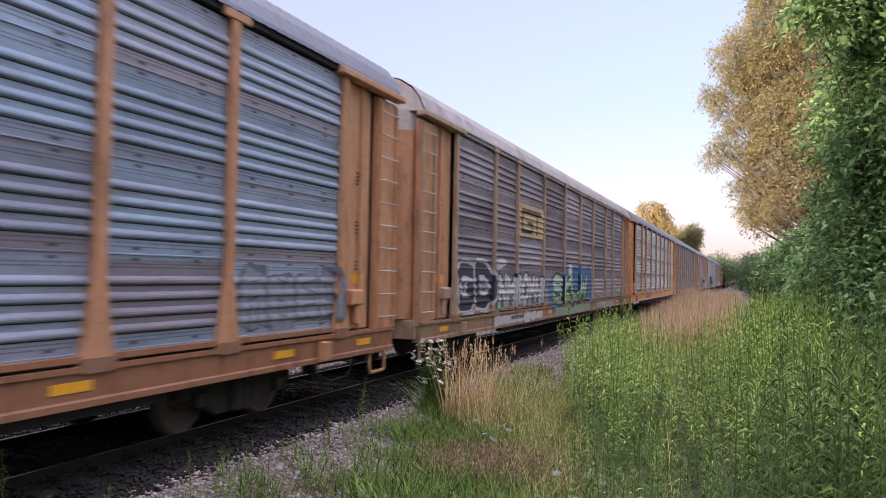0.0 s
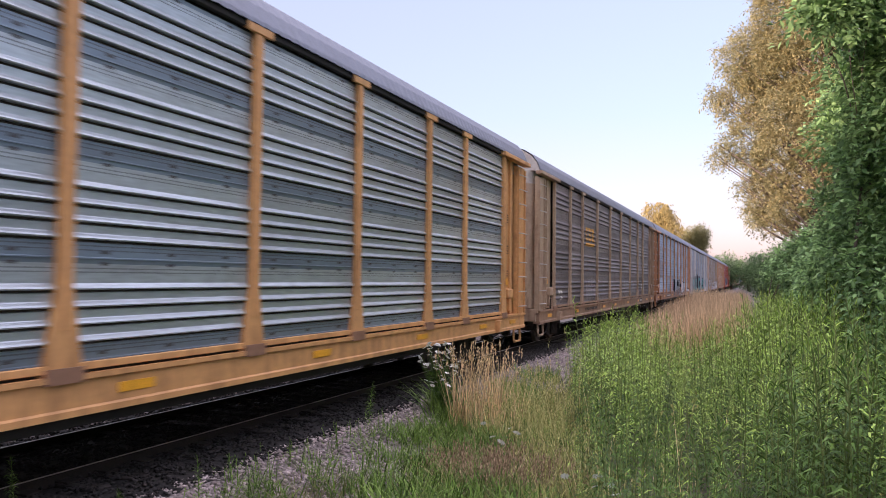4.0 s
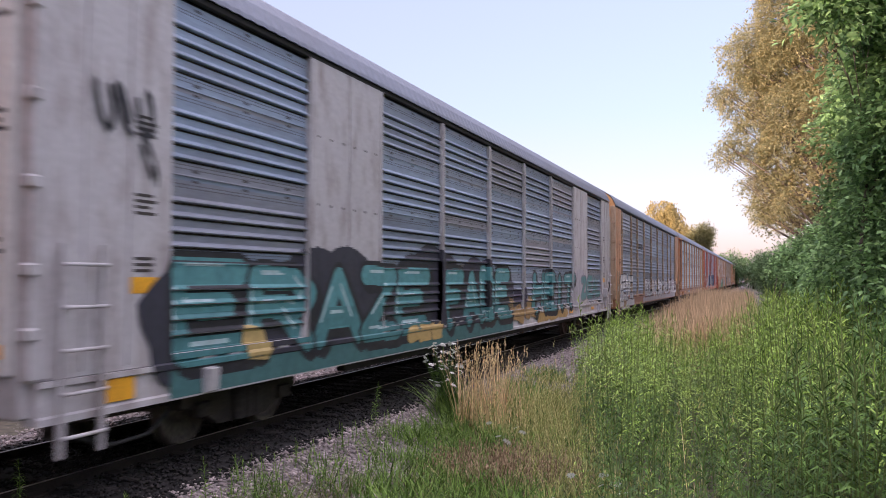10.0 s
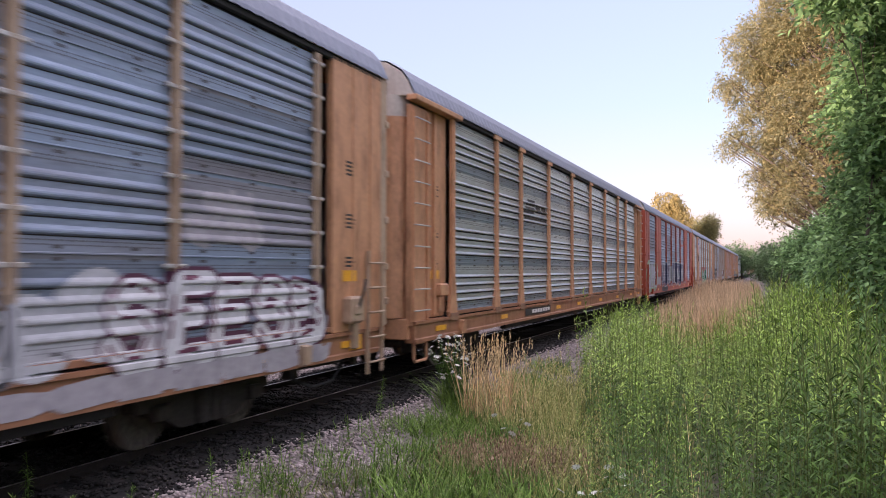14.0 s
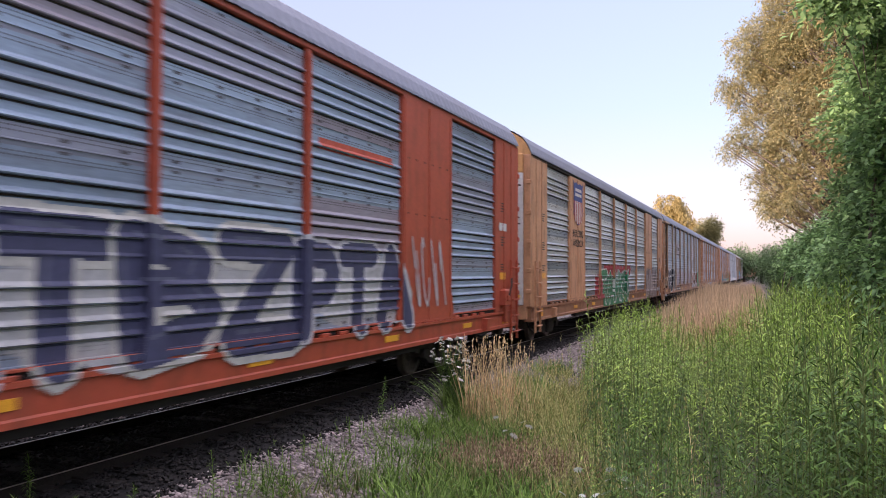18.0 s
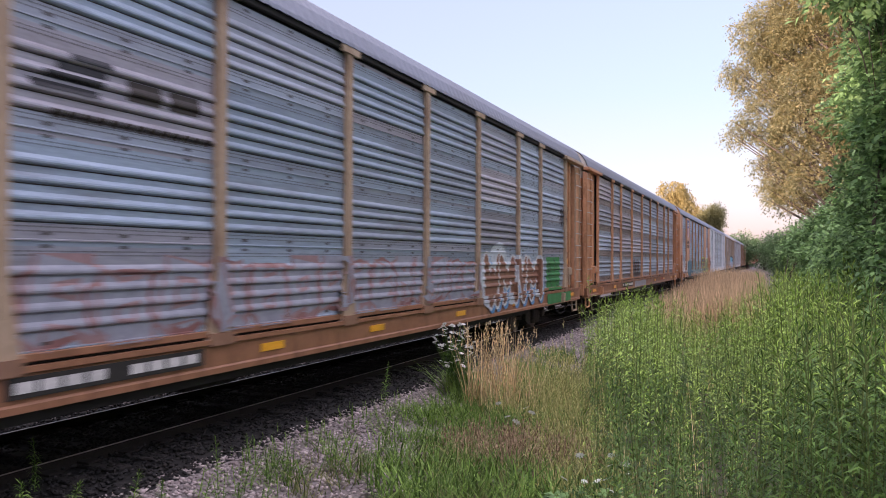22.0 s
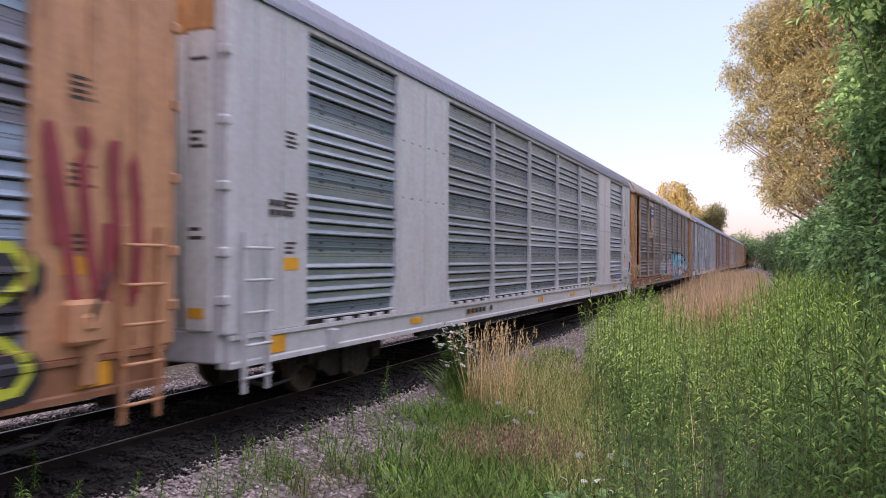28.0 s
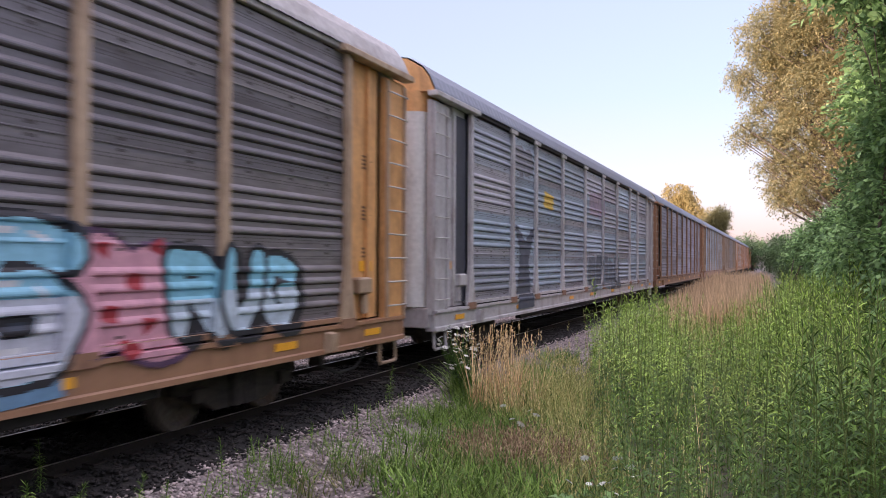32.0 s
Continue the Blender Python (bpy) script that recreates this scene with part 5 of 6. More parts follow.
    slab(c, s, (18.2, 20.5, 3.72, 3.88), (0.5, 0.09, 0.05), 0.006, "painted_stripe", "red sprayed stripe")
    bars(c, s, (25.9, 26.5, 2.9, 3.2), 1, 2, CHALK)
    board(8, 6.9, 9.2, dark=False)
    # crest cars
    for n in (9, 12):
        c, s = CARS[n]
        shield(c, 4.85, 6.2, 3.52, 4.93, SIDE + 0.014)
        lettering(c, "BUILDING\nAMERICA", 0.34, (SIDE + 0.016, 5.53, 3.14), INKSHADE, "slogan", "dark painted words on the panel")
    c, s = CARS[9]
    blot(c, s, (10.2, 16.4, 1.9, 2.35), REDP, 48, n=9, label="red sprayed blots above the graffiti")
    blot(c, s, (8.6, 10.0, 0.95, 2.0), REDP, 49, n=3)
    cloud(c, s, (9.6, 15.8, 0.9, 1.95), (0.02, 0.17, 0.08), 9, 500, label="green sprayed ground")
    word(c, s, (9.6, 15.9, 0.76, 2.2), "TANKY", GREENP, (0.62, 0.63, 0.61), 0.27, 0.055, 50, shine=(0.03, 0.28, 0.14), label="green graffiti with white outline", lift=0.007)
    slab(c, s, (9.7, 15.2, 0.74, 1.03), GREENP, 0.0035, "paint_patch", "green sprayed base along the sill")
    cloud(c, s, (20.9, 26.4, 0.74, 2.05), (0.27, 0.2, 0.185), 9, 51, label="brown sprayed ground")
    scrawl(c, s, (20.7, 26.5, 0.78, 2.15), (0.05, 0.035, 0.035), 13, 52, 0.15, "tangled dark brown sprayed strokes", 0.006)
    scrawl(c, s, (20.6, 26.6, 0.76, 2.2), (0.56, 0.48, 0.46), 15, 53, 0.11, "tangled pale pink sprayed strokes", 0.009)
    scrawl(c, s, (20.8, 26.4, 0.8, 2.1), (0.4, 0.31, 0.29), 12, 54, 0.07, "tangled brown sprayed strokes", 0.012)
    # grey car with faded red graffiti
    c, s = CARS[10]
    word(c, s, (2.15, 6.3, 0.78, 2.3), "SERM", (0.03, 0.03, 0.045), (0.62, 0.62, 0.63), 0.3, 0.055, 53, label="black graffiti with thin white outline")
    piece(c, s, (6.9, 17.8, 1.2, 2.0), 14, (0.3, 0.31, 0.36), (0.26, 0.12, 0.11), (0.32, 0.2, 0.2), 54, 0.06, "washed-out red and grey graffiti")
    cloud(c, s, (18.2, 22.7, 0.95, 2.25), (0.5, 0.56, 0.6), 6, 550, label="white and pale blue sprayed ground")
    word(c, s, (18.3, 22.7, 0.85, 2.2), "WMVM", (0.24, 0.11, 0.065), (0.6, 0.62, 0.63), 0.17, 0.07, 55, drop=(0.1, 0.28, 0.5), label="brown and white graffiti with blue edges", lift=0.007)

    slab(c, s, (23.45, 24.9, 1.12, 2.05), (0.02, 0.22, 0.06), 0.005, "paint_patch", "green sprayed block")
    slab(c, s, (23.3, 26.0, 0.75, 1.03), (0.02, 0.2, 0.06), 0.005, "paint_patch", "green sprayed block")
    scrawl(c, s, (23.5, 24.8, 1.2, 2.0), INKB, 2, 57, 0.04)
    scrawl(c, s, (24.9, 25.5, 2.95, 3.5), INKB, 2, 58, 0.06, "black marker tag")
    for k in range(4):
        slab(c, s, (6.95 + 0.14 * k, 7.7 + 0.05 * k, 3.46 + 0.1 * k, 3.53 + 0.1 * k), INKB, 0.006, "emblem", "black striped emblem")
    bars(c, s, (8.05, 9.2, 3.46, 3.78), 1, 2, INKSHADE)
    bars(c, s, (7.0, 9.3, 3.2, 3.32), 1, 14, INKSHADE)
    board(10, 6.7, 9.1)
    # banded car
    c, s = CARS[11]
    scrawl(c, s, (9.85, 11.6, 1.3, 1.98), RUSTP, 4, 59, 0.12, "brown sprayed scribble")
    scrawl(c, s, (9.85, 11.6, 1.3, 1.98), INKB, 4, 60, 0.05, "black sprayed scribble", 0.016)
    blot(c, s, (10.0, 13.4, 0.75, 1.03), (0.32, 0.32, 0.36), 61, n=2)
    board(11, 6.8, 9.5)
    bars(c, s, (18.9, 19.8, 0.82, 1.04), 1, 3, RED, name="painted_mark", label="rust-red stencilled marks")
    # second crest car
    c, s = CARS[12]
    word(c, s, (2.0, 5.0, 1.0, 2.05), "EUG", WHT, INKB, 0.2, 0.06, 62, label="white graffiti with black outline")
    blot(c, s, (5.3, 9.6, 0.78, 1.98), (0.03, 0.13, 0.17), 63, n=5, label="dark blue-green sprayed ground")
    piece(c, s, (9.8, 18.5, 0.8, 1.95), 8, (0.1, 0.17, 0.16), (0.45, 0.47, 0.45), (0.4, 0.42, 0.4), 64, 0.06, "dark green graffiti with pale outline", 3)
    blot(c, s, (18.6, 25.6, 0.74, 2.06), (0.035, 0.035, 0.045), 65, n=7, label="black sprayed ground")
    word(c, s, (18.7, 25.6, 0.78, 2.2), "TENSK", (0.035, 0.035, 0.045), YELL, 0.26, 0.1, 65, drop=(0.02, 0.02, 0.025), label="black block graffiti with broad yellow outline", lift=0.007)
    scrawl(c, s, (25.8, 26.9, 1.6, 3.1), (0.3, 0.05, 0.06), 3, 66, 0.13, "dark red sprayed tag")
    # pale grey car
    c, s = CARS[13]
    bars(c, s, (0.82, 1.38, 2.5, 2.74), 2, 4, INKSHADE)
    board(13, 7.3, 9.3, dark=False, cols=8)
    # dark car with blue graffiti
    c, s = CARS[14]
    slab(c, s, (4.85, 6.65, 3.1, 4.9), (0.5, 0.42, 0.36), 0.055, "sign_panel", "flat pale sign panel")
    shield(c, 5.1, 6.25, 3.4, 4.75, BASE + 0.112)
    piece(c, s, (9.5, 13.8, 1.1, 1.85), 7, (0.36, 0.4, 0.46), (0.24, 0.25, 0.28), (0.2, 0.2, 0.22), 67, 0.03, "washed-out pale blue graffiti")
    blot(c, s, (10.9, 11.7, 1.85, 2.25), FADED, 68, n=2)
    cloud(c, s, (13.9, 15.3, 0.9, 2.2), PINKP, 2, 69, label="pink sprayed shape")
    cloud(c, s, (14.9, 20.7, 0.9, 2.5), (0.03, 0.04, 0.06), 8, 700, label="black sprayed ground behind lettering")
    word(c, s, (14.9, 20.7, 0.85, 2.5), "RNTES", (0.22, 0.5, 0.63), INKB, 0.26, 0.07, 70, low=(0.5, 0.53, 0.6), shine=(0.6, 0.62, 0.64), label="light blue graffiti with black outline", lift=0.007)
    cloud(c, s, (20.5, 22.1, 0.85, 2.35), (0.1, 0.05, 0.1), 2, 710, lift=0.0028, label="dark edge of a pink sprayed shape")
    cloud(c, s, (20.55, 22.05, 0.92, 2.28), PINKP, 2, 710, lift=0.004, label="pink sprayed shape with red dots")
    for y, z in ((20.9, 2.0), (21.3, 1.7), (21.0, 1.4), (21.5, 1.25), (21.6, 2.05), (21.2, 1.05)):
        blot(c, s, (y, y + 0.2, z, z + 0.18), REDP, int(y * 10), lift=0.0055)
    word(c, s, (21.9, 24.2, 1.05, 2.24), "RUG", SKYB, INKB, 0.2, 0.08, 72, low=(0.45, 0.55, 0.62), drop=INKB, label="light blue graffiti with black outline", lift=0.007)
    blot(c, s, (15.0, 20.5, 0.74, 1.04), (0.12, 0.24, 0.36), 73, n=6)
    board(14, 7.0, 8.8)
    # pale car with dark shapes
    c, s = CARS[15]
    blot(c, s, (4.9, 6.4, 4.0, 4.9), GREYP, 74, n=2)
    on = Shape()
    on_side(on, [(4.75, 3.1), (5.4, 2.2), (5.0, 0.85), (6.4, 0.85), (6.1, 2.0), (6.75, 3.0), (5.8, 2.5)], s, 0.005)
    part("paint_patch", on, spray((0.07, 0.08, 0.11)), c, "large dark sprayed shape")
    blot(c, s, (7.5, 8.5, 3.42, 3.86), (0.55, 0.36, 0.05), 75, label="yellow sprayed sun")
    piece(c, s, (13.0, 18.4, 1.0, 2.2), 5, (0.1, 0.12, 0.15), (0.2, 0.3, 0.36), GREYP, 76, 0.05, "dark grey sprayed shapes")
    blot(c, s, (13.1, 15.2, 3.5, 4.4), (0.3, 0.24, 0.3), 77, n=3)
    slab(c, s, (1.15, 1.85, 1.2, 4.85), (0.04, 0.042, 0.06), 0.005, "dark_panel", "dark recessed panel")


paint_cars()


# ---- plants ----
RNG = np.random.default_rng(7)


def unit(v):
    return v / np.maximum(np.linalg.norm(v, axis=-1, keepdims=True), 1e-9)


def leaves(base, way, length, width, fold=0.25, droop=0.0):
    """Pointed leaves, one quad folded along its rib each: arrays of points and of faces."""
    n = len(base)
    length, width = np.broadcast_to(length, n)[:, None], np.broadcast_to(width, n)[:, None]
    way = unit(way)
    up = RNG.normal(0, 0.35, (n, 3)) + (0, 0, 1)
    side = unit(np.cross(way, up))
    nor = np.cross(side, way)
    mid = base + way * length * 0.45
    tip = base + way * length - np.array([0, 0, 1]) * length * droop
    v = np.stack([base, mid + side * width / 2 + nor * width * fold, tip, mid - side * width / 2 + nor * width * fold], 1)
    return v.reshape(-1, 3), np.arange(4 * n).reshape(n, 4)


def blades(base, height, lean, width, bend=0.5, seg=3):
    """Grass blades: tapering strips that bow over."""
    n = len(base)
    height, width = np.broadcast_to(height, n), np.broadcast_to(width, n)
    a = RNG.uniform(0, 2 * np.pi, n)
    out = np.stack([np.cos(a), np.sin(a), np.zeros(n)], 1)
    side = np.stack([-np.sin(a + RNG.normal(0, 0.6, n)), np.cos(a), np.zeros(n)], 1)
    lean = np.broadcast_to(lean, n) * RNG.uniform(0.3, 1.6, n)
    v = []
    for k in range(seg + 1):
        u = k / seg
        p = base + out * (height * lean * u ** (1 + bend))[:, None] + np.array([0, 0, 1]) * (height * (u - 0.25 * lean * u * u))[:, None]
        w = (width * (1 - 0.93 * u ** 1.4) / 2)[:, None]
        v += [p - side * w, p + side * w]
    v = np.stack(v, 1)
    f = np.stack([np.stack([v.shape[1] * np.arange(n) + c for c in (2 * k, 2 * k + 1, 2 * k + 3, 2 * k + 2)], 1) for k in range(seg)], 1)
    return v.reshape(-1, 3), f.reshape(-1, 4)


def gather(*pieces):
    v, f, k = [], [], 0
    for a, b in pieces:
        v.append(a)
        f.append(b + k)
        k += len(a)
    return np.concatenate(v), np.concatenate(f)


def scatter(proto, spots, turn, scale, tilt=0.11):
    """Copies of one small plant set down on many spots, in one pair of arrays."""
    pv, pf = proto
    n = len(spots)
    c, s = np.cos(turn)[:, None], np.sin(turn)[:, None]
    v = np.empty((n, len(pv), 3))
    tx, ty = RNG.normal(0, tilt, (n, 1)), RNG.normal(0, tilt, (n, 1))
    v[:, :, 0] = pv[:, 0] * c - pv[:, 1] * s + pv[:, 2] * tx
    v[:, :, 1] = pv[:, 0] * s + pv[:, 1] * c + pv[:, 2] * ty
    v[:, :, 2] = pv[:, 2]
    v = v * scale[:, None, None] + spots[:, None, :]
    f = pf[None] + (np.arange(n) * len(pv))[:, None, None]
    return v.reshape(-1, 3), f.reshape(-1, pf.shape[1])


def arched(base, way, length, width, droop):
    """Narrow leaves that rise and then bow over, two quads each."""
    n = len(base)
    length, width, droop = (np.broadcast_to(q, n)[:, None] for q in (length, width, droop))
    way = unit(way)
    side = unit(np.cross(way, RNG.normal(0, 0.3, (n, 3)) + (0, 0, 1)))
    mid = base + way * length * 0.5
    tip = base + way * length * 0.92 - np.array([0, 0, 1]) * length * droop
    v = np.stack([base - side * width * 0.2, base + side * width * 0.2, mid - side * width / 2, mid + side * width / 2, tip - side * width * 0.06, tip + side * width * 0.06], 1)
    f = np.array([(0, 1, 3, 2), (2, 3, 5, 4)])[None] + (6 * np.arange(n))[:, None, None]
    return v.reshape(-1, 3), f.reshape(-1, 4)


def goldenrod(height=1.7, count=64, leaf=0.15, bare=0.1, thin=0.12, stem=0.004):
    """A leafy upright weed: a pale stem with narrow arching leaves all round it."""
    u = np.linspace(bare, 1.0, count)
    z = u * height
    a = np.arange(count) * 2.4 + RNG.normal(0, 0.3, count)
    length = leaf * (1 - 0.55 * u ** 5) * np.interp(u, [0, 0.25], [0.6, 1]) * RNG.uniform(0.75, 1.2, count)
    rise = np.interp(u, [0, 0.8, 0.93, 1.0], [0.25, 0.5, 0.9, 2.2]) + RNG.normal(0, 0.12, count)
    bow = 0.06 * u ** 2
    base = np.stack([bow, bow * 0.4, z], 1)
    way = np.stack([np.cos(a), np.sin(a), rise], 1)
    lv = arched(base, way, length, length * thin, np.interp(u, [0, 0.8, 1.0], [0.5, 0.35, 0.0]))
    t = np.linspace(0, 1, 6)
    st = []
    for dx, dy in ((stem, 0), (0, stem)):
        p = np.stack([0.06 * t ** 2, 0.024 * t ** 2, t * height], 1)
        v = np.stack([p - (dx, dy, 0), p + (dx, dy, 0)], 1).reshape(-1, 3)
        st.append((v, np.array([(2 * i, 2 * i + 1, 2 * i + 3, 2 * i + 2) for i in range(5)])))
    return gather(lv, *st)


def field(n, spots_of):
    out = []
    while sum(len(o) for o in out) < n:
        out.append(spots_of(2 * n))
    return np.concatenate(out)[:n]


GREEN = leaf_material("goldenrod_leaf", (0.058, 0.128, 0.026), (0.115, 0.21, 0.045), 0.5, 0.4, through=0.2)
# young leaves are paler; the contrast also paints light on tops, shade below
TOPGREEN = leaf_material("young_lit_goldenrod_leaf", (0.21, 0.37, 0.055), (0.4, 0.54, 0.13), 0.45, 0.4, through=0.25)
STALK = leaf_material("pale_weed_stalk", (0.16, 0.22, 0.07), (0.26, 0.29, 0.12), 0.3, 0.6, through=0.0)
FARLEAF = leaf_material("olive_crown_leaf", (0.2, 0.2, 0.09), (0.3, 0.26, 0.11), 0.35, 0.6, 0.3)
GRASS = leaf_material("green_grass_blade", (0.1, 0.2, 0.04), (0.2, 0.31, 0.07), 0.5, 0.42, through=0.25)
OLIVE = leaf_material("olive_grass_blade", (0.15, 0.18, 0.06), (0.28, 0.26, 0.12), 0.4, 0.6, 0.3)
STRAW = leaf_material("dry_grass_straw", (0.7, 0.49, 0.25), (0.84, 0.66, 0.4), 0.45, 0.6, 0.2)
PINKSTRAW = leaf_material("reddish_dry_grass", (0.6, 0.42, 0.25), (0.72, 0.54, 0.34), 0.35, 0.7, 0.3)
LIME = leaf_material("yellow_green_grass", (0.36, 0.38, 0.12), (0.6, 0.54, 0.25), 0.35, 0.6, 0.25)
BROWNSEED = leaf_material("brown_seed_head", (0.3, 0.2, 0.12), (0.5, 0.37, 0.25), 0.5, 0.8)
PETAL = leaf_material("white_petal", (0.78, 0.78, 0.75), (0.82, 0.82, 0.78), 0.1, 0.6)
OAK = leaf_material("bush_leaf", (0.17, 0.31, 0.13), (0.27, 0.42, 0.165), 0.45, 0.5, through=0.35)
GOLD = leaf_material("cottonwood_leaf", (0.34, 0.335, 0.18), (0.47, 0.4, 0.2), 0.2, 0.7, 0.5)
WILLOW = leaf_material("willow_leaf", (0.32, 0.25, 0.1), (0.38, 0.3, 0.12), 0.25)
DEEP = leaf_material("shaded_hedge_leaf", (0.1, 0.18, 0.075), (0.15, 0.24, 0.1), 0.4, through=0.3)
BARK = material("grey_brown_bark", (0.13, 0.1, 0.08), 0.9, 0, 18, 0.4, (0.06, 0.05, 0.04), 3, 0.6, 1, 0.8)


def stuff(name, label, category, data):
    return thing(name, label, category, kind="stuff", data=data)


def edge_x(y):
    """Where the tall weeds begin beside the ballast."""
    return np.interp(y, [5, 6, 9, 14, 18, 40, 80], [-1.0, -1.2, -2.0, -3.2, -3.9, -4.3, -4.3])


# tall goldenrod thicket, dense towards its open edge
def weeds(n):
    y = 5.5 + 36 * RNG.random(n) ** 1.9
    x = edge_x(y) + RNG.random(n) * (2.2 + 0.42 * y)
    slope = x / y
    keep = (x < 0.7 + 0.3 * y) & ~((y > 23) & (slope < -0.015)) & ~((y > 18.5 + 2 * np.sin(5 * x)) & (slope < -0.05) & (slope > -0.13))
    keep &= RNG.random(n) < np.interp(y, [6, 9, 14], [0.3, 0.45, 1.0])
    return np.stack([x, y, np.full(n, GROUND)], 1)[keep]


spots = field(4000, weeds)
spots[:, 0] += RNG.normal(0, 0.24, len(spots))
tall = np.interp(spots[:, 0] / spots[:, 1], [-0.24, -0.2, -0.16, -0.07, -0.03, 0.02, 0.08], [1.7, 2.12, 1.85, 1.6, 1.6, 2.15, 2.4])
tall *= np.interp(spots[:, 1], [5.5, 8, 13], [0.8, 0.9, 1.0])
tall *= np.interp((spots[:, 0] - edge_x(spots[:, 1])) / np.clip((spots[:, 1] - 4.5) / 7, 0.3, 1) + 0.15 * np.sin(4 * spots[:, 1]), [-0.1, 0.25, 0.8], [0.45, 0.78, 1.0])
tall *= 0.94 + 0.07 * np.sin(spots[:, 0] * 2.7 + spots[:, 1] * 1.1) + 0.07 * np.sin(spots[:, 0] * 1.3 - spots[:, 1] * 0.9 + 1) - np.abs(RNG.normal(0, 0.16, len(spots)))
tall *= np.where(RNG.random(len(spots)) < 0.05, 1.13, 1.0)
# the plants by the open edge are built finer than those behind
KINDS = [(56, 0.17, 0.115), (62, 0.16, 0.115), (50, 0.18, 0.11), (40, 0.19, 0.15), (46, 0.18, 0.15), (36, 0.2, 0.16)]
parts_ = [goldenrod(1.7, c, g, 0.08, w) for c, g, w in KINDS]
pick = RNG.integers(0, 3, len(spots)) + np.where(spots[:, 1] > 13, 3, 0)
turn = RNG.uniform(0, 6.28, len(spots))
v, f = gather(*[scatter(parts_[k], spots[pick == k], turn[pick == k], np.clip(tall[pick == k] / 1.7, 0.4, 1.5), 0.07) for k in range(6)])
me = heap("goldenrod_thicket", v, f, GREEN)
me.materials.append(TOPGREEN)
# shade beside the bushes and in front is painted: plants there lack pale tops
lit_plants = (spots[:, 0] / spots[:, 1] + RNG.normal(0, 0.06, len(spots)) < 0.12) & (RNG.random(len(spots)) < np.interp(spots[:, 1], [6, 8, 11], [0.15, 0.55, 0.97]))
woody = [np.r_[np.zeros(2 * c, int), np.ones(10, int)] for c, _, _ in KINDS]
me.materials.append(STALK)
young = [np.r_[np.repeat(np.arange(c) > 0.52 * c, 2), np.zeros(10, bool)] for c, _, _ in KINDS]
me.polygons.foreach_set("material_index", np.concatenate([((young[k][None] & lit_plants[pick == k][:, None]) + 2 * woody[k][None]).ravel() for k in range(6)]).astype(np.int32))
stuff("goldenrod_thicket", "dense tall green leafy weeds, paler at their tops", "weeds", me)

# low grass in lush patches with gravel left bare between them
PATCHES = [(-5.1, 8.4, 0.42, 0.26), (-5.15, 9.7, 0.5, 0.28), (-5.0, 10.5, 0.5, 0.28), (-3.7, 8.0, 0.7, 0.34), (-4.55, 10.6, 0.5, 0.34), (-4.55, 12.2, 0.45, 0.55),
           (-4.2, 9.4, 0.5, 0.28), (-3.3, 8.9, 0.6, 0.32), (-2.6, 7.9, 0.7, 0.36), (-2.0, 7.3, 0.7, 0.42), (-3.0, 7.1, 0.6, 0.3), (-4.2, 11.2, 0.6, 0.4),
           (-5.25, 7.4, 0.3, 0.24), (-4.85, 7.1, 0.35, 0.26), (-1.5, 6.6, 0.6, 0.46), (-3.5, 10.2, 0.6, 0.36), (-2.9, 10.6, 0.6, 0.42), (-4.0, 14.2, 0.6, 0.5),
           (-4.5, 15.5, 0.5, 0.45), (-4.7, 18, 0.5, 0.45), (-3.6, 12.8, 0.8, 0.5), (-2.3, 9.2, 0.7, 0.36), (-4.9, 12.7, 0.3, 0.7)]


def turf(n):
    k = RNG.integers(0, len(PATCHES), n)
    P = np.array(PATCHES)[k]
    a, r = RNG.uniform(0, 6.28, n), P[:, 2] * np.sqrt(RNG.random(n)) * (1 + 0.25 * RNG.normal(0, 1, n))
    return np.stack([P[:, 0] + r * np.cos(a), P[:, 1] + r * np.sin(a), np.full(n, GROUND), P[:, 3]], 1)


p = turf(7500)
stuff("grass", "patchy lush green grass growing into the ballast", "grass",
      heap("grass", *blades(p[:, :3], p[:, 3] * RNG.uniform(0.45, 1.3, len(p)), 0.75, 0.027), GRASS))


def lawn(n):
    y = 6 + 13 * RNG.random(n) ** 1.2
    x = -4.9 + 4.4 * RNG.random(n)
    lump = np.sin(x * 3.1 + 1.3 * y) + np.sin(2.3 * x - 1.9 * y + 1)
    keep = (x < edge_x(y) + 0.5) & (lump + 2.2 * np.clip((x + 4.7) / 1.5, 0, 1) > 1.1)
    return np.stack([x, y, np.full(n, GROUND)], 1)[keep]


p = field(5500, lawn)
stuff("thin_grass", "thin olive grass and litter among the stones", "grass",
      heap("thin_grass", *blades(p, RNG.uniform(0.12, 0.4, len(p)), 0.8, 0.014), OLIVE))


def near_lawn(n):
    x, y = RNG.uniform(-4.6, 5.5, n), RNG.uniform(-9, 6, n)
    lump = np.sin(1.9 * x + 1.1 * y) + np.sin(2.3 * x - 1.7 * y)
    return np.stack([x, y, np.full(n, GROUND)], 1)[(lump > 0.1) & (x * x + y * y > 0.5)]


p = field(9000, near_lawn)
stuff("thin_grass", "thin olive grass trodden down on bare soil", "grass",
      heap("thin_grass", *blades(p, RNG.uniform(0.06, 0.24, len(p)), 0.9, 0.016), OLIVE))


# tall dry reed grass beyond the weeds
def dry(n):
    y = 21 + 50 * RNG.random(n) ** 1.5
    lo = np.maximum(-4.6, -0.14 * y)
    x = lo + RNG.random(n) * (-0.008 * y - lo)
    return np.stack([x, y, np.full(n, GROUND)], 1)


p = field(16000, dry)
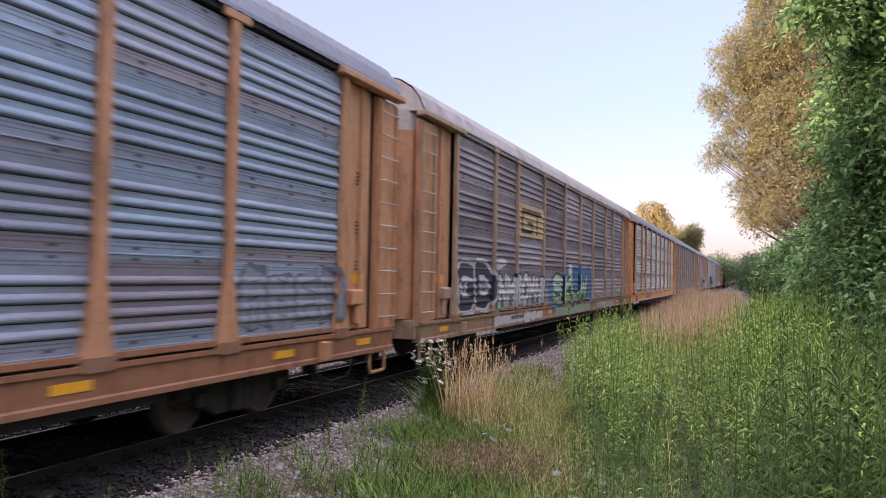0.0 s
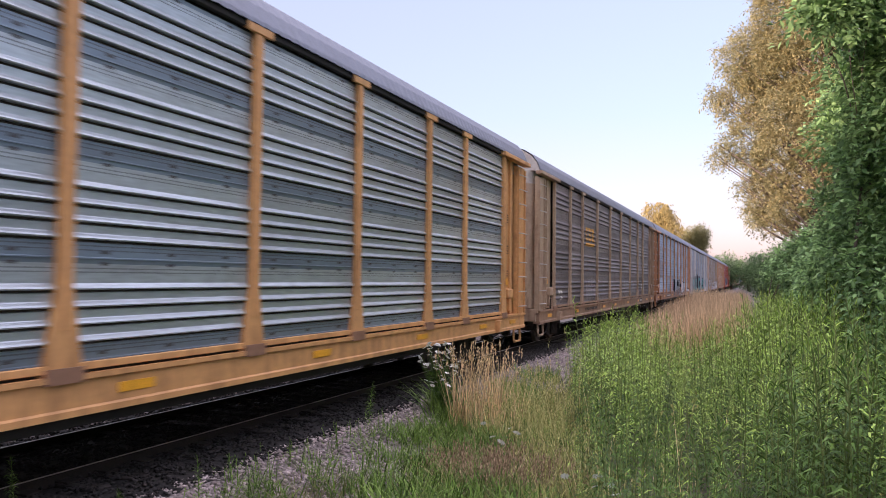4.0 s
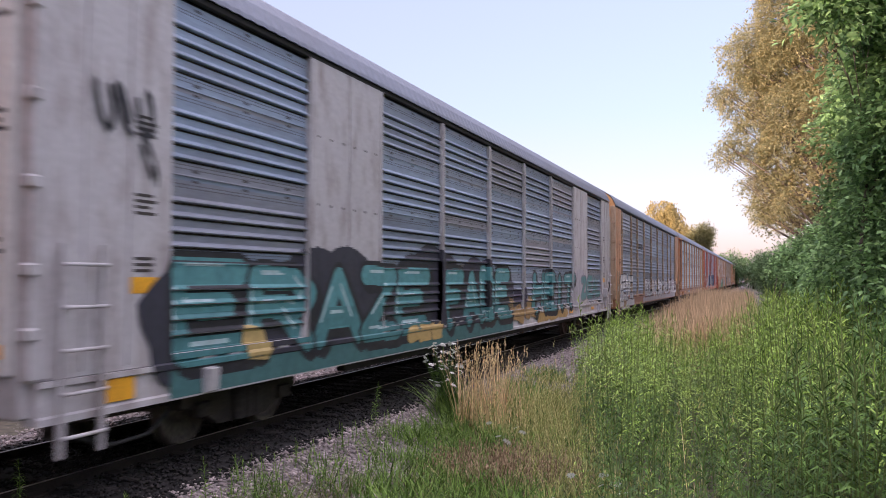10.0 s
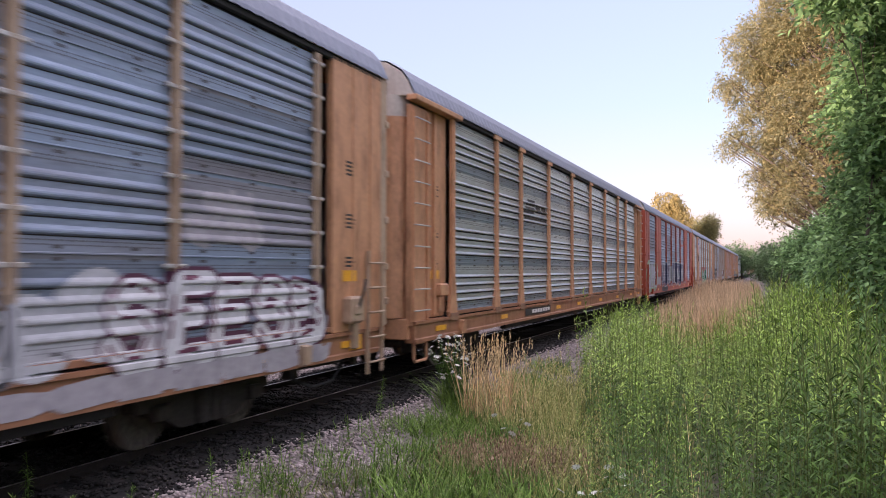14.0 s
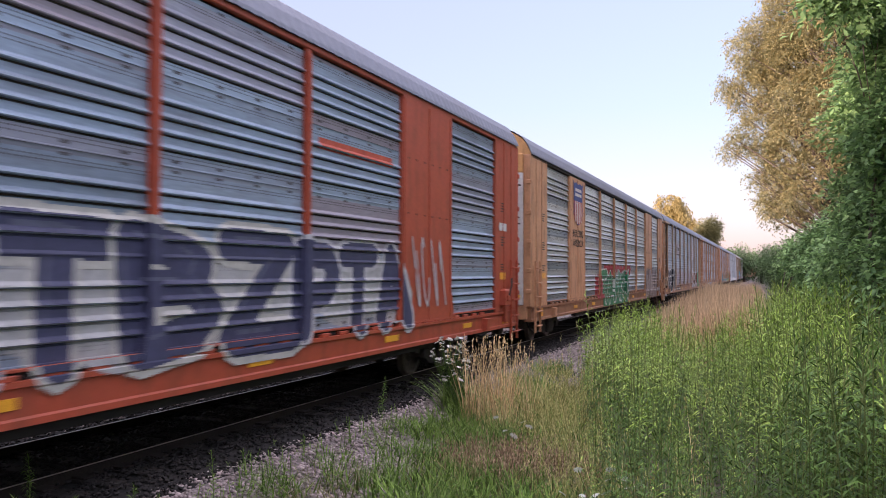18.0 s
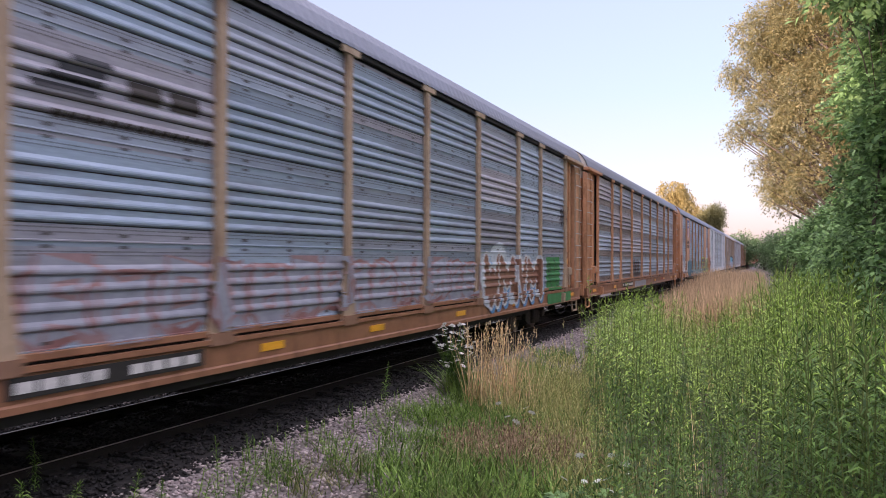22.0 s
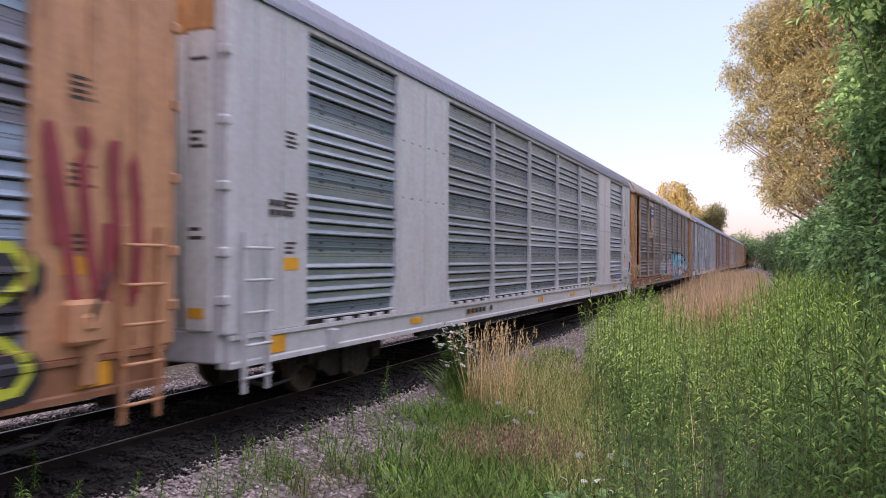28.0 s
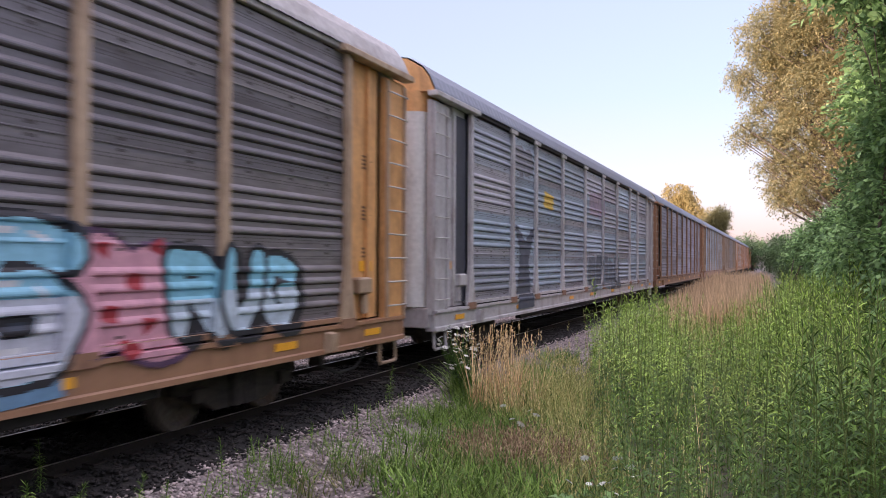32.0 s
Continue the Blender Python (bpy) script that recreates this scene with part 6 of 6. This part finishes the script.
hh = RNG.uniform(1.0, 1.95, len(p)) * np.interp(p[:, 0] / p[:, 1], [-0.13, -0.07, -0.03, 0], [0.55, 1.0, 1.03, 0.9])
stuff("dry_grass", "tall reddish tan dry grass beside the track", "dry grass", heap("dry_grass", *blades(p, hh, 0.16, 0.028), PINKSTRAW))


def grass_clump(name, at, n, spread, height, mat, label, lean=0.22, seeds=None, width=0.019):
    ob = thing(name, label, "grass clump", at)
    r = spread * np.sqrt(RNG.random(n))
    a = RNG.uniform(0, 6.28, n)
    base = np.stack([r * np.cos(a), r * np.sin(a), np.zeros(n)], 1)
    h = height * RNG.uniform(0.55, 1.0, n)
    v, f = blades(base, h, lean, width)
    tagged(part("stalk_mass", heap("stalk_mass", v, f, mat), None, ob), kind="stuff")
    if seeds:
        tips = v.reshape(n, -1, 3)[:, -1]
        pick = tips[tips[:, 2] > np.quantile(tips[:, 2], 0.5)]
        k = 7
        b = np.repeat(pick, k, 0) - RNG.random((len(pick) * k, 1)) * np.array([0, 0, 0.14])
        way = RNG.normal(0, 0.35, (len(b), 3)) + (0, 0, 1)
        tagged(part("seed_mass", heap("seed_mass", *leaves(b, way, 0.045, 0.013), seeds), None, ob), kind="stuff")
    return ob


grass_clump("dry_grass_clump", (-4.05, 11.75, GROUND), 230, 0.42, 1.55, STRAW, "tall tan dry grass with feathery seed heads", 0.24, STRAW, 0.017)
grass_clump("dry_grass_clump", (-3.7, 11.9, GROUND), 70, 0.4, 1.35, STRAW, "thinner tan dry grass leaning over green weeds", 0.25, STRAW, 0.013)
for x, y, h_ in ((-3.3, 11.0, 0.9), (-3.15, 12.0, 1.1), (-3.0, 12.8, 1.2), (-2.75, 10.5, 0.85), (-3.5, 12.7, 1.15), (-2.5, 9.9, 0.8), (-2.1, 9.0, 0.75), (-1.8, 8.0, 0.7), (-2.6, 11.3, 1.0), (-1.4, 7.2, 0.65)):
    grass_clump("drooping_grass_clump", (x, y, GROUND), 120, 0.45, h_, LIME, "yellow-green grass drooping over as it dries", 0.55, LIME, 0.012)
for x, y, s in ((-3.05, 9.4, 0.5), (-2.6, 9.3, 0.5), (-2.2, 9.1, 0.45), (-3.2, 8.8, 0.35), (-2.5, 8.7, 0.4), (-2.0, 8.5, 0.35)):
    grass_clump("withered_weed_clump", (x, y, GROUND), 190, s, 0.5, BROWNSEED, "brown withered weeds with small seed heads", 0.7, BROWNSEED, 0.01)
for x, y, h_ in ((-0.95, 6.7, 1.15), (-0.35, 6.2, 1.2), (-0.6, 7.3, 1.5), (-1.3, 7.6, 1.2), (0.45, 6.3, 1.0), (-2.4, 12.4, 1.8)):
    grass_clump("seeding_grass_clump", (x, y, GROUND), 13, 0.3, h_, STRAW, "few tall seeding grass stalks among the weeds", 0.25, LIME, 0.01)


def bramble(at, r, tall_, n):
    """A low sprawling plant of broad leaves on arching canes."""
    ob = thing("bramble", "low broad-leaved green plant at the foot of the weeds", "plant", at)
    rng = random.Random(int(at[1] * 100))
    canes = Shape()
    for k in range(7):
        a = k * 0.9 + rng.uniform(-0.3, 0.3)
        canes.tube([(0, 0, 0), (0.5 * r * math.cos(a), 0.5 * r * math.sin(a), tall_ * 0.8), (r * math.cos(a), r * math.sin(a), tall_ * rng.uniform(0.4, 0.9))], [0.006, 0.005, 0.003], 5)
    tagged(part("cane_mass", canes, GREEN, ob), kind="stuff")
    a, q = RNG.uniform(0, 6.28, n), r * np.sqrt(RNG.random(n))
    base = np.stack([q * np.cos(a), q * np.sin(a), tall_ * (1 - 0.5 * (q / r) ** 2) * RNG.uniform(0.5, 1, n)], 1)
    way = np.stack([np.cos(a), np.sin(a), RNG.normal(0, 0.4, n)], 1) + RNG.normal(0, 0.5, (n, 3))
    size = RNG.uniform(0.07, 0.12, n)
    part("leaf_mass", heap("leaf_mass", *leaves(base, way, size, size * 0.6, 0.15, 0.25), OAK), None, ob)


for x, y, r_, t_ in ((-1.15, 6.4, 0.4, 0.6), (-0.75, 6.0, 0.35, 0.55), (0.62, 5.6, 0.3, 0.7), (-0.1, 5.7, 0.3, 0.4), (-1.6, 6.9, 0.35, 0.45)):
    bramble((x, y, GROUND), r_, t_, 170)


def daisy_plant(at, n, height):
    """White-flowered weed: thin stems, each with a flat white flower head."""
    ob = thing("wild_daisy_plant", "green weed with many small white flowers", "wildflower", at)
    rng = random.Random(11)
    stems, heads = Shape(), []
    lv = []
    for i in range(n):
        a, r = rng.uniform(0, 6.28), rng.uniform(0.05, 0.42)
        h = height * rng.uniform(0.7, 1.0)
        top = Vector((r * math.cos(a), r * math.sin(a), h))
        stems.tube([(0.1 * top.x, 0.1 * top.y, 0), (0.45 * top.x, 0.45 * top.y, h * 0.55), top], [0.006, 0.005, 0.003], 5)
        heads.append((top, rng.uniform(0.03, 0.055)))
        for k in range(9):
            u = rng.uniform(0.15, 0.8)
            lv.append((0.6 * u * top.x, 0.6 * u * top.y, h * u))
    tagged(part("stem_mass", stems, GREEN, ob), kind="stuff")
    part("leaf_mass", heap("leaf_mass", *leaves(np.array(lv), RNG.normal(0, 1, (len(lv), 3)), 0.11, 0.03), GREEN), None, ob)
    for top, r in heads:
        s = Shape()
        for k in range(9):
            a = 2 * math.pi * k / 9
            c, q = math.cos(a), math.sin(a)
            s.add([(0, 0, 0), (r * 0.7 * c - r * 0.28 * q, r * 0.7 * q + r * 0.28 * c, 0.006), (r * 1.2 * c, r * 1.2 * q, 0.0), (r * 0.7 * c + r * 0.28 * q, r * 0.7 * q - r * 0.28 * c, 0.006)], [(0, 1, 2, 3)])
        part("flower", s, PETAL, ob, at=top, turn=(rng.uniform(-0.9, 0.3), rng.uniform(-0.6, 0.6), 0))
    return ob


daisy_plant((-5.0, 12.6, GROUND), 40, 1.35)
daisy_plant((-4.75, 12.3, GROUND), 20, 1.0)
daisy_plant((-3.1, 9.9, GROUND), 5, 0.55)
daisy_plant((-1.35, 7.0, GROUND), 10, 0.7)


# seedlings and single stalks that stand in the ballast
def seedlings(n):
    y = 5.2 + 9 * RNG.random(n)
    x = -5.1 + 2.2 * RNG.random(n)
    keep = np.sin(2.1 * x + 2.9 * y) + np.sin(3.7 * x - 1.7 * y) > 0.7
    return np.stack([x, y, np.full(n, GROUND)], 1)[keep]


p = np.concatenate([field(230, seedlings), turf(520)[:, :3]])
v, f = scatter(goldenrod(0.5, 26, 0.11, 0.05), p, RNG.uniform(0, 6.28, len(p)), RNG.uniform(0.35, 1.0, len(p)), 0.15)
stuff("weed_seedlings", "small leafy weeds sprouting from the ballast", "weeds", heap("weed_seedlings", v, f, GRASS))
for x, y, z, tall_, lean_ in ((-6.15, 5.2, -0.19, 0.54, -0.12), (-4.85, 5.0, -0.33, 0.57, 0.03), (-4.72, 5.2, -0.35, 0.48, -0.04), (-4.4, 5.3, -0.39, 0.54, 0.05), (-4.43, 5.6, -0.38, 0.81, -0.12), (-4.22, 6.0, -0.41, 0.63, 0.03), (-4.1, 5.4, -0.42, 0.54, -0.04), (-5.3, 4.8, -0.24, 0.4, 0.05), (-5.69, 4.7, -0.2, 0.33, -0.12), (-5.35, 10.6, -0.28, 0.72, 0.0)):
    one = goldenrod(tall_, 84, 0.11, 0.03)
    one[0][:, 0] += lean_ * (one[0][:, 2] / tall_) ** 2
    one = (one[0] * (0.9, 0.9, 1.0), one[1])
    ob = thing("weed_stalk", "single leafy green weed standing in the ballast", "weed", (x, y, z))
    part("leafy_stem", heap("leafy_stem", *one, GRASS), None, ob)


# ballast stones on the shoulder
def stones(n):
    y = -6 + 37 * RNG.random(n) ** 1.1
    x = XC + 1.55 + RNG.random(n) ** 0.85 * 3.0
    d = x - XC
    keep = (d < 3.3 + 0.5 * np.sin(1.7 * y) + 0.4 * np.sin(4.1 * y + 1)) | (RNG.random(n) < 0.25)
    z = np.interp(d, [1.5, 1.86, 2.5, 3.4, 4.2], [-0.17, -0.2, -0.32, -0.43, -0.44])
    return np.stack([x, y, z + 0.01], 1)[keep]


def far_stones(n):
    y = 4 + 34 * RNG.random(n) ** 1.3
    x = XC - 1.3 - 3.2 * RNG.random(n)
    z = np.interp(XC - x, [1.3, 1.5, 2.4, 3.4, 5], [-0.12, -0.11, -0.29, -0.43, -0.44])
    return np.stack([x, y, z + 0.01], 1)


def oily_stones(n):
    y = 3.5 + 22 * RNG.random(n) ** 1.3
    x = XC - 1.4 + 3.22 * RNG.random(n)
    return np.stack([x, y, np.interp(x - XC, [1.2, 1.5, 1.85, 2.0], [-0.098, -0.11, -0.185, -0.21])], 1)


rock = np.array([(1, 0, 0), (-1, 0, 0), (0, 1, 0), (0, -1, 0), (0, 0, 0.7), (0, 0, -0.7), (0.62, 0.6, 0.45), (-0.6, -0.62, 0.4), (0.55, -0.62, -0.2)], float)
rock_f = np.array([(6, 2, 4), (6, 4, 0), (6, 0, 2), (2, 1, 4), (1, 7, 4), (7, 3, 4), (1, 3, 7), (3, 0, 4), (2, 0, 5), (1, 2, 5), (3, 1, 5), (8, 0, 3), (8, 3, 5), (8, 5, 0)])
for count, where, name, label, mat in ((38000, stones, "ballast_stones", "loose grey and pinkish ballast stones", STONE),
                                       (9000, far_stones, "far_ballast_stones", "pale ballast stones beyond the rails", STONE),
                                       (15000, oily_stones, "oily_stones", "oily stones between the ties, darkened for the shade under the train", OILSHADE)):
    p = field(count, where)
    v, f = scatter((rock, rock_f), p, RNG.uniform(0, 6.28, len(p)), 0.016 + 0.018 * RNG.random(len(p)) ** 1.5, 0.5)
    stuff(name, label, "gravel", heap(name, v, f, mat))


# trees and bushes
def crown_points(lobes, n, shell=0.45):
    """Points spread through the outer part of several swellings of a crown."""
    vol = np.array([r[3] * r[4] for r in lobes], float)
    k = RNG.choice(len(lobes), n, p=vol / vol.sum())
    L = np.array(lobes)[k]
    d = unit(RNG.normal(0, 1, (n, 3)))
    r = (1 - shell * RNG.random(n) ** 1.4)[:, None]
    lump = 1 + 0.16 * np.sin(5 * d[:, :1] + L[:, :1]) + 0.14 * np.sin(7 * d[:, 2:3] + 2 * L[:, 1:2])
    return L[:, :3] + d * r * lump * L[:, [3, 3, 4]], d


def tree(name, label, at, height, trunk_r, lobes, n, leaf, mat, twig=0.0, hang=0.0):
    """A tapered trunk with limbs to each part of a leafy crown; lobes: place, spread and half height."""
    ob = thing(name, label, "tree" if "tree" in name or "willow" in name else "bush", at)
    rng = random.Random(len(lobes) * 7 + int(abs(at[0]) * 10))
    s = Shape()
    top = height * 0.75
    s.tube([(0, 0, -0.1), (0.05, 0.02, height * 0.2), (-0.08, 0.1, height * 0.45), (0.1, 0, top)], [trunk_r * 1.25, trunk_r, trunk_r * 0.75, trunk_r * 0.3], 10)
    for lx, ly, lz, r, hh in lobes:
        z0 = min(top * 0.9, max(height * 0.12, lz - r * 0.8 - 0.9 * math.hypot(lx, ly)))
        for k in range(3):
            end = Vector((lx + rng.uniform(-0.6, 0.6) * r, ly + rng.uniform(-0.6, 0.6) * r, lz + rng.uniform(-0.3, 0.7) * hh))
            mid = Vector((lx * 0.4, ly * 0.4, (z0 + end.z) / 2 + 0.1 * r))
            s.tube([(0, 0, z0), mid, end], [trunk_r * 0.28, trunk_r * 0.14, trunk_r * 0.04], 6)
    part("trunk", smooth(s.mesh("trunk", BARK)), None, ob, "grey-brown trunk with limbs")
    # leaves sit in rows along small twigs, so that sprays and gaps show
    k = 9
    m = n // k
    c, d = crown_points(lobes, m)
    axis = unit(d * 0.8 + RNG.normal(0, 0.55, (m, 3)) - np.array([0, 0, hang]))
    over = unit(np.cross(axis, RNG.normal(0, 0.4, (m, 3)) + (0, 0, 1)))
    along = (np.arange(k) - 2) * leaf * 0.55
    sign = np.where(np.arange(k) % 2, 1.0, -1.0)
    base = c[:, None] + axis[:, None] * along[None, :, None] + RNG.normal(0, leaf * (0.3 + twig), (m, k, 3)) - np.array([0, 0, 0.06]) * (along[None, :, None] ** 2) / leaf
    way = axis[:, None] * 0.7 + over[:, None] * sign[None, :, None] * 0.8 + RNG.normal(0, 0.35, (m, k, 3)) - np.array([0, 0, 0.25 + hang])
    size = leaf * RNG.uniform(0.7, 1.3, m * k)
    part("crown", heap("crown", *leaves(base.reshape(-1, 3), way.reshape(-1, 3), size, size * 0.5, 0.2), mat), None, ob, "uneven leafy crown")
    return ob


def lobes_in(n, cx, cy, cz, sx, sy, sz, r, seed):
    rng = random.Random(seed)
    out = []
    for _ in range(n):
        while True:
            a, b, c = (rng.uniform(-1, 1) for _ in range(3))
            if a * a + b * b + c * c < 1:
                break
        q = r * rng.uniform(0.6, 1.2)
        out.append((cx + a * sx, cy + b * sy, cz + c * sz, q, q * 0.75))
    return out


# the tall tree: its crown's swellings, as place, depth, height and spread
CROWN = [(-0.95, 0, 13.25, 1.8), (-1.3, 0.5, 11.0, 1.5), (-0.8, -0.5, 8.9, 1.5), (0.0, 0, 6.7, 1.3), (0.25, 0, 5.1, 1.0), (0.9, 1, 12.0, 2.4), (1.4, -1, 9.2, 2.4),
         (1.6, 0, 6.4, 2.1), (1.4, 0.5, 14.7, 2.4), (3.3, 0, 12.8, 2.7), (3.1, 1, 10.4, 2.7), (0.9, 0, 16.4, 2.4), (2.9, -1, 16.7, 2.7), (4.8, 0, 14.3, 3.0), (4.5, 0, 8.0, 2.8)]
rng = random.Random(4)
for a, b, c, r in list(CROWN):
    for k in range(5):
        e, h_ = rng.uniform(0, 6.28), rng.uniform(-0.6, 0.5)
        CROWN.append((a + r * 0.95 * math.cos(e), b + r * 0.9 * math.sin(e), c + r * h_, r * rng.uniform(0.28, 0.45)))
tree("cottonwood_tree", "tall leafy tree with golden evening light", (4.2, 42, GROUND), 17, 0.38,
     [(a - 3.7, b, c - GROUND, r * 0.84, r * 0.8) for a, b, c, r in CROWN], 250000, 0.125, GOLD, hang=0.15)
tree("cottonwood_tree", "tall leafy tree behind the bushes", (11, 36, GROUND), 17, 0.35,
     lobes_in(18, 0, 0, 11, 4.5, 4.5, 6, 2.4, 5), 40000, 0.18, GOLD)
tree("willow_tree", "yellow-green willow far beyond the train", (-16.5, 152, GROUND), 18, 0.5,
     lobes_in(12, 0, 0, 13, 2.6, 3, 3.6, 1.9, 8), 14000, 0.4, WILLOW, hang=1.4)
tree("distant_tree", "round leafy tree far beyond the train", (-11.1, 172, GROUND), 16, 0.45,
     lobes_in(12, 0, 0, 11.3, 2.8, 3.5, 3.8, 1.7, 9), 10000, 0.4, FARLEAF)
for i, (x, y, z) in enumerate(((-9.5, 190, 9), (-5.5, 205, 10), (-1.5, 200, 9), (3, 190, 12), (8, 180, 13), (14, 170, 14), (-22, 200, 9), (-30, 190, 10))):
    tree("distant_tree", "dark leafy tree at the far end of the track", (x, y, GROUND), z, 0.3, lobes_in(8, 0, 0, z * 0.55, 3, 3, z * 0.35, 2.2, 20 + i), 4500, 0.45, DEEP)
# bushes along the right of way, from far to near
for i, (x, y, z, r) in enumerate(((0.9, 62, 5.6, 1.7), (2.4, 52, 6, 1.9), (1.2, 44, 4.6, 1.3), (2.2, 36, 4.4, 1.5), (3.6, 30, 5, 1.8), (2.4, 25, 3.4, 1.2), (4.0, 22, 5, 1.8), (5.6, 27, 7, 2.4))):
    tree("bush", "dense shaded green bush beside the track", (x, y, GROUND), z, 0.1, lobes_in(9, 0.3, 0, z * 0.45, r * 0.8, r, z * 0.32, r * 0.55, 40 + i), 11000, 0.13, DEEP if i < 4 else OAK)
for n, leaf, spots_ in (
        (38000, 0.125, ((0.27, 12, 5.77, 0.24), (0.5, 12, 5.93, 0.37), (0.88, 12.5, 6.19, 0.58), (1.6, 13.5, 5.81, 0.73), (1.3, 13.5, 5.2, 0.78), (0.94, 14.5, 5.01, 0.54), (0.74, 15, 4.59, 0.48), (1.11, 14, 4.04, 0.59), (1.54, 13, 4.31, 0.9), (2.04, 13, 5.25, 1.1))),
        (34000, 0.125, ((1.06, 15, 3.37, 0.64), (0.85, 16, 3.0, 0.49), (1.56, 13.5, 3.38, 0.94), (0.76, 17, 2.4, 0.55), (1.19, 15, 2.55, 0.75), (1.61, 13, 2.51, 0.85), (2.04, 13, 3.71, 1.1))),
        (15000, 0.13, ((0.65, 18, 2.08, 0.42), (1.09, 16, 1.87, 0.55), (1.44, 13, 1.86, 0.7), (1.88, 12, 1.88, 0.92), (1.62, 12, 1.28, 0.74))),
        (12000, 0.15, ((-0.26, 32, 2.65, 0.74), (-0.63, 34, 2.24, 0.58), (0.37, 31, 3.0, 0.91), (0.18, 30, 2.11, 0.74), (0.62, 26, 1.85, 0.6)))):
    x, y = np.mean([q[0] for q in spots_]) + 0.4, np.mean([q[1] for q in spots_])
    tree("bush", "tall green leafy bush beside the weeds", (x, y, GROUND), max(q[2] for q in spots_) - GROUND, 0.035,
         [(a + 0.045 * b - x, b - y, c - GROUND, r * 0.74, r * 0.72) for a, b, c, r in spots_], n, leaf, OAK)
# unseen bushes added round the camera, to keep sky light off the front weeds
for i, (x, y, z) in enumerate(((3.6, 6.0, 4.2), (4.2, 2.0, 4.6), (4.0, -2.2, 4.4), (1.6, -5.0, 4.0), (-1.8, -6.0, 3.6))):
    tree("bush", "tall green leafy bush beside the weeds", (x, y, GROUND), z, 0.1, lobes_in(9, 0, 0, z * 0.5, 1.5, 1.7, z * 0.38, 1.1, 60 + i), 7000, 0.17, OAK)
# added trees: two rows darken the train's reflections, the last blocks the sun
for i in range(11):
    x, y = 14.5 + 2.5 * (i % 2), -52 + 8.5 * i
    tree("roadside_tree", "leafy green tree added out of view to darken reflections", (x, y, GROUND), 6.5, 0.25, lobes_in(9, 0, 0, 3.4, 3.6, 4.2, 3.0, 1.9, 80 + i), 5000, 0.42, DEEP)
for i in range(14):
    x, y = 9.5 + 4.5 * (i % 3) + 0.09 * i * i, 24 + 7 * i
    tree("roadside_tree", "leafy green tree added behind the bushes to darken reflections", (x, y, GROUND), 12, 0.25, lobes_in(9, 0, 0, 6.5, 3.6, 4.2, 5.5, 2.4, 120 + i), 5000, 0.42, DEEP)
for i in range(13):
    x, y = -62 + 6 * i, -60 - 5 * (i % 2)
    tree("roadside_tree", "tall leafy tree added far behind the camera to block the sun", (x, y, GROUND), 16, 0.3, lobes_in(10, 0, 0, 7.8, 3.8, 3.4, 7.4, 2.7, 140 + i), 5000, 0.5, DEEP)



# ---- what moves ----
NUDGE = {0: 0.0, 1: -0.04, 2: -0.14, 3: 0.13, 4: -0.21, 5: -0.04, 6: 0.15, 7: 0.09, 8: 0.14, 9: 0.13, 10: -0.06, 11: -0.26, 12: 0.27, 14: -0.03, 15: -0.03, 16: -0.11}


def travelled(t):
    """Metres that the train has run past the camera at t seconds: it gathers a little speed."""
    u = t / 16 - 1
    return 183.456 + 199.312 * u + 2.945 * u ** 2 + 0.464 * u ** 3 - 0.205 * u ** 4


def motions():
    for n, spec, car, wheels in TRAIN:
        start = (n - 1) * LENGTH + NUDGE.get(n, 0.0)
        walk(car, [(t, pose(XC, start - travelled(t), 0)) for t in range(0, 33, 2)])
        for i, w in enumerate(wheels):
            base, along = (3.7, BODY - 3.7)[i // 2], (-0.85, 0.85)[i % 2]
            # the wheels are seen turning while they pass the camera
            near = [k / FPS for k in range(0, 32 * FPS + 1) if 2.0 < start + base + along - travelled(k / FPS) < 40.0]
            if not near:
                continue
            rows = [(t, pose(0, along, 0.42, rx=math.degrees((travelled(t) - travelled(near[0])) / 0.42))) for t in near]
            if near[0] > 0.05:
                rows = [(0, pose(0, along, 0.42))] + rows
            if near[-1] < 31.95:
                rows = rows + [(32, rows[-1][1])]
            walk(w, rows)


motions()
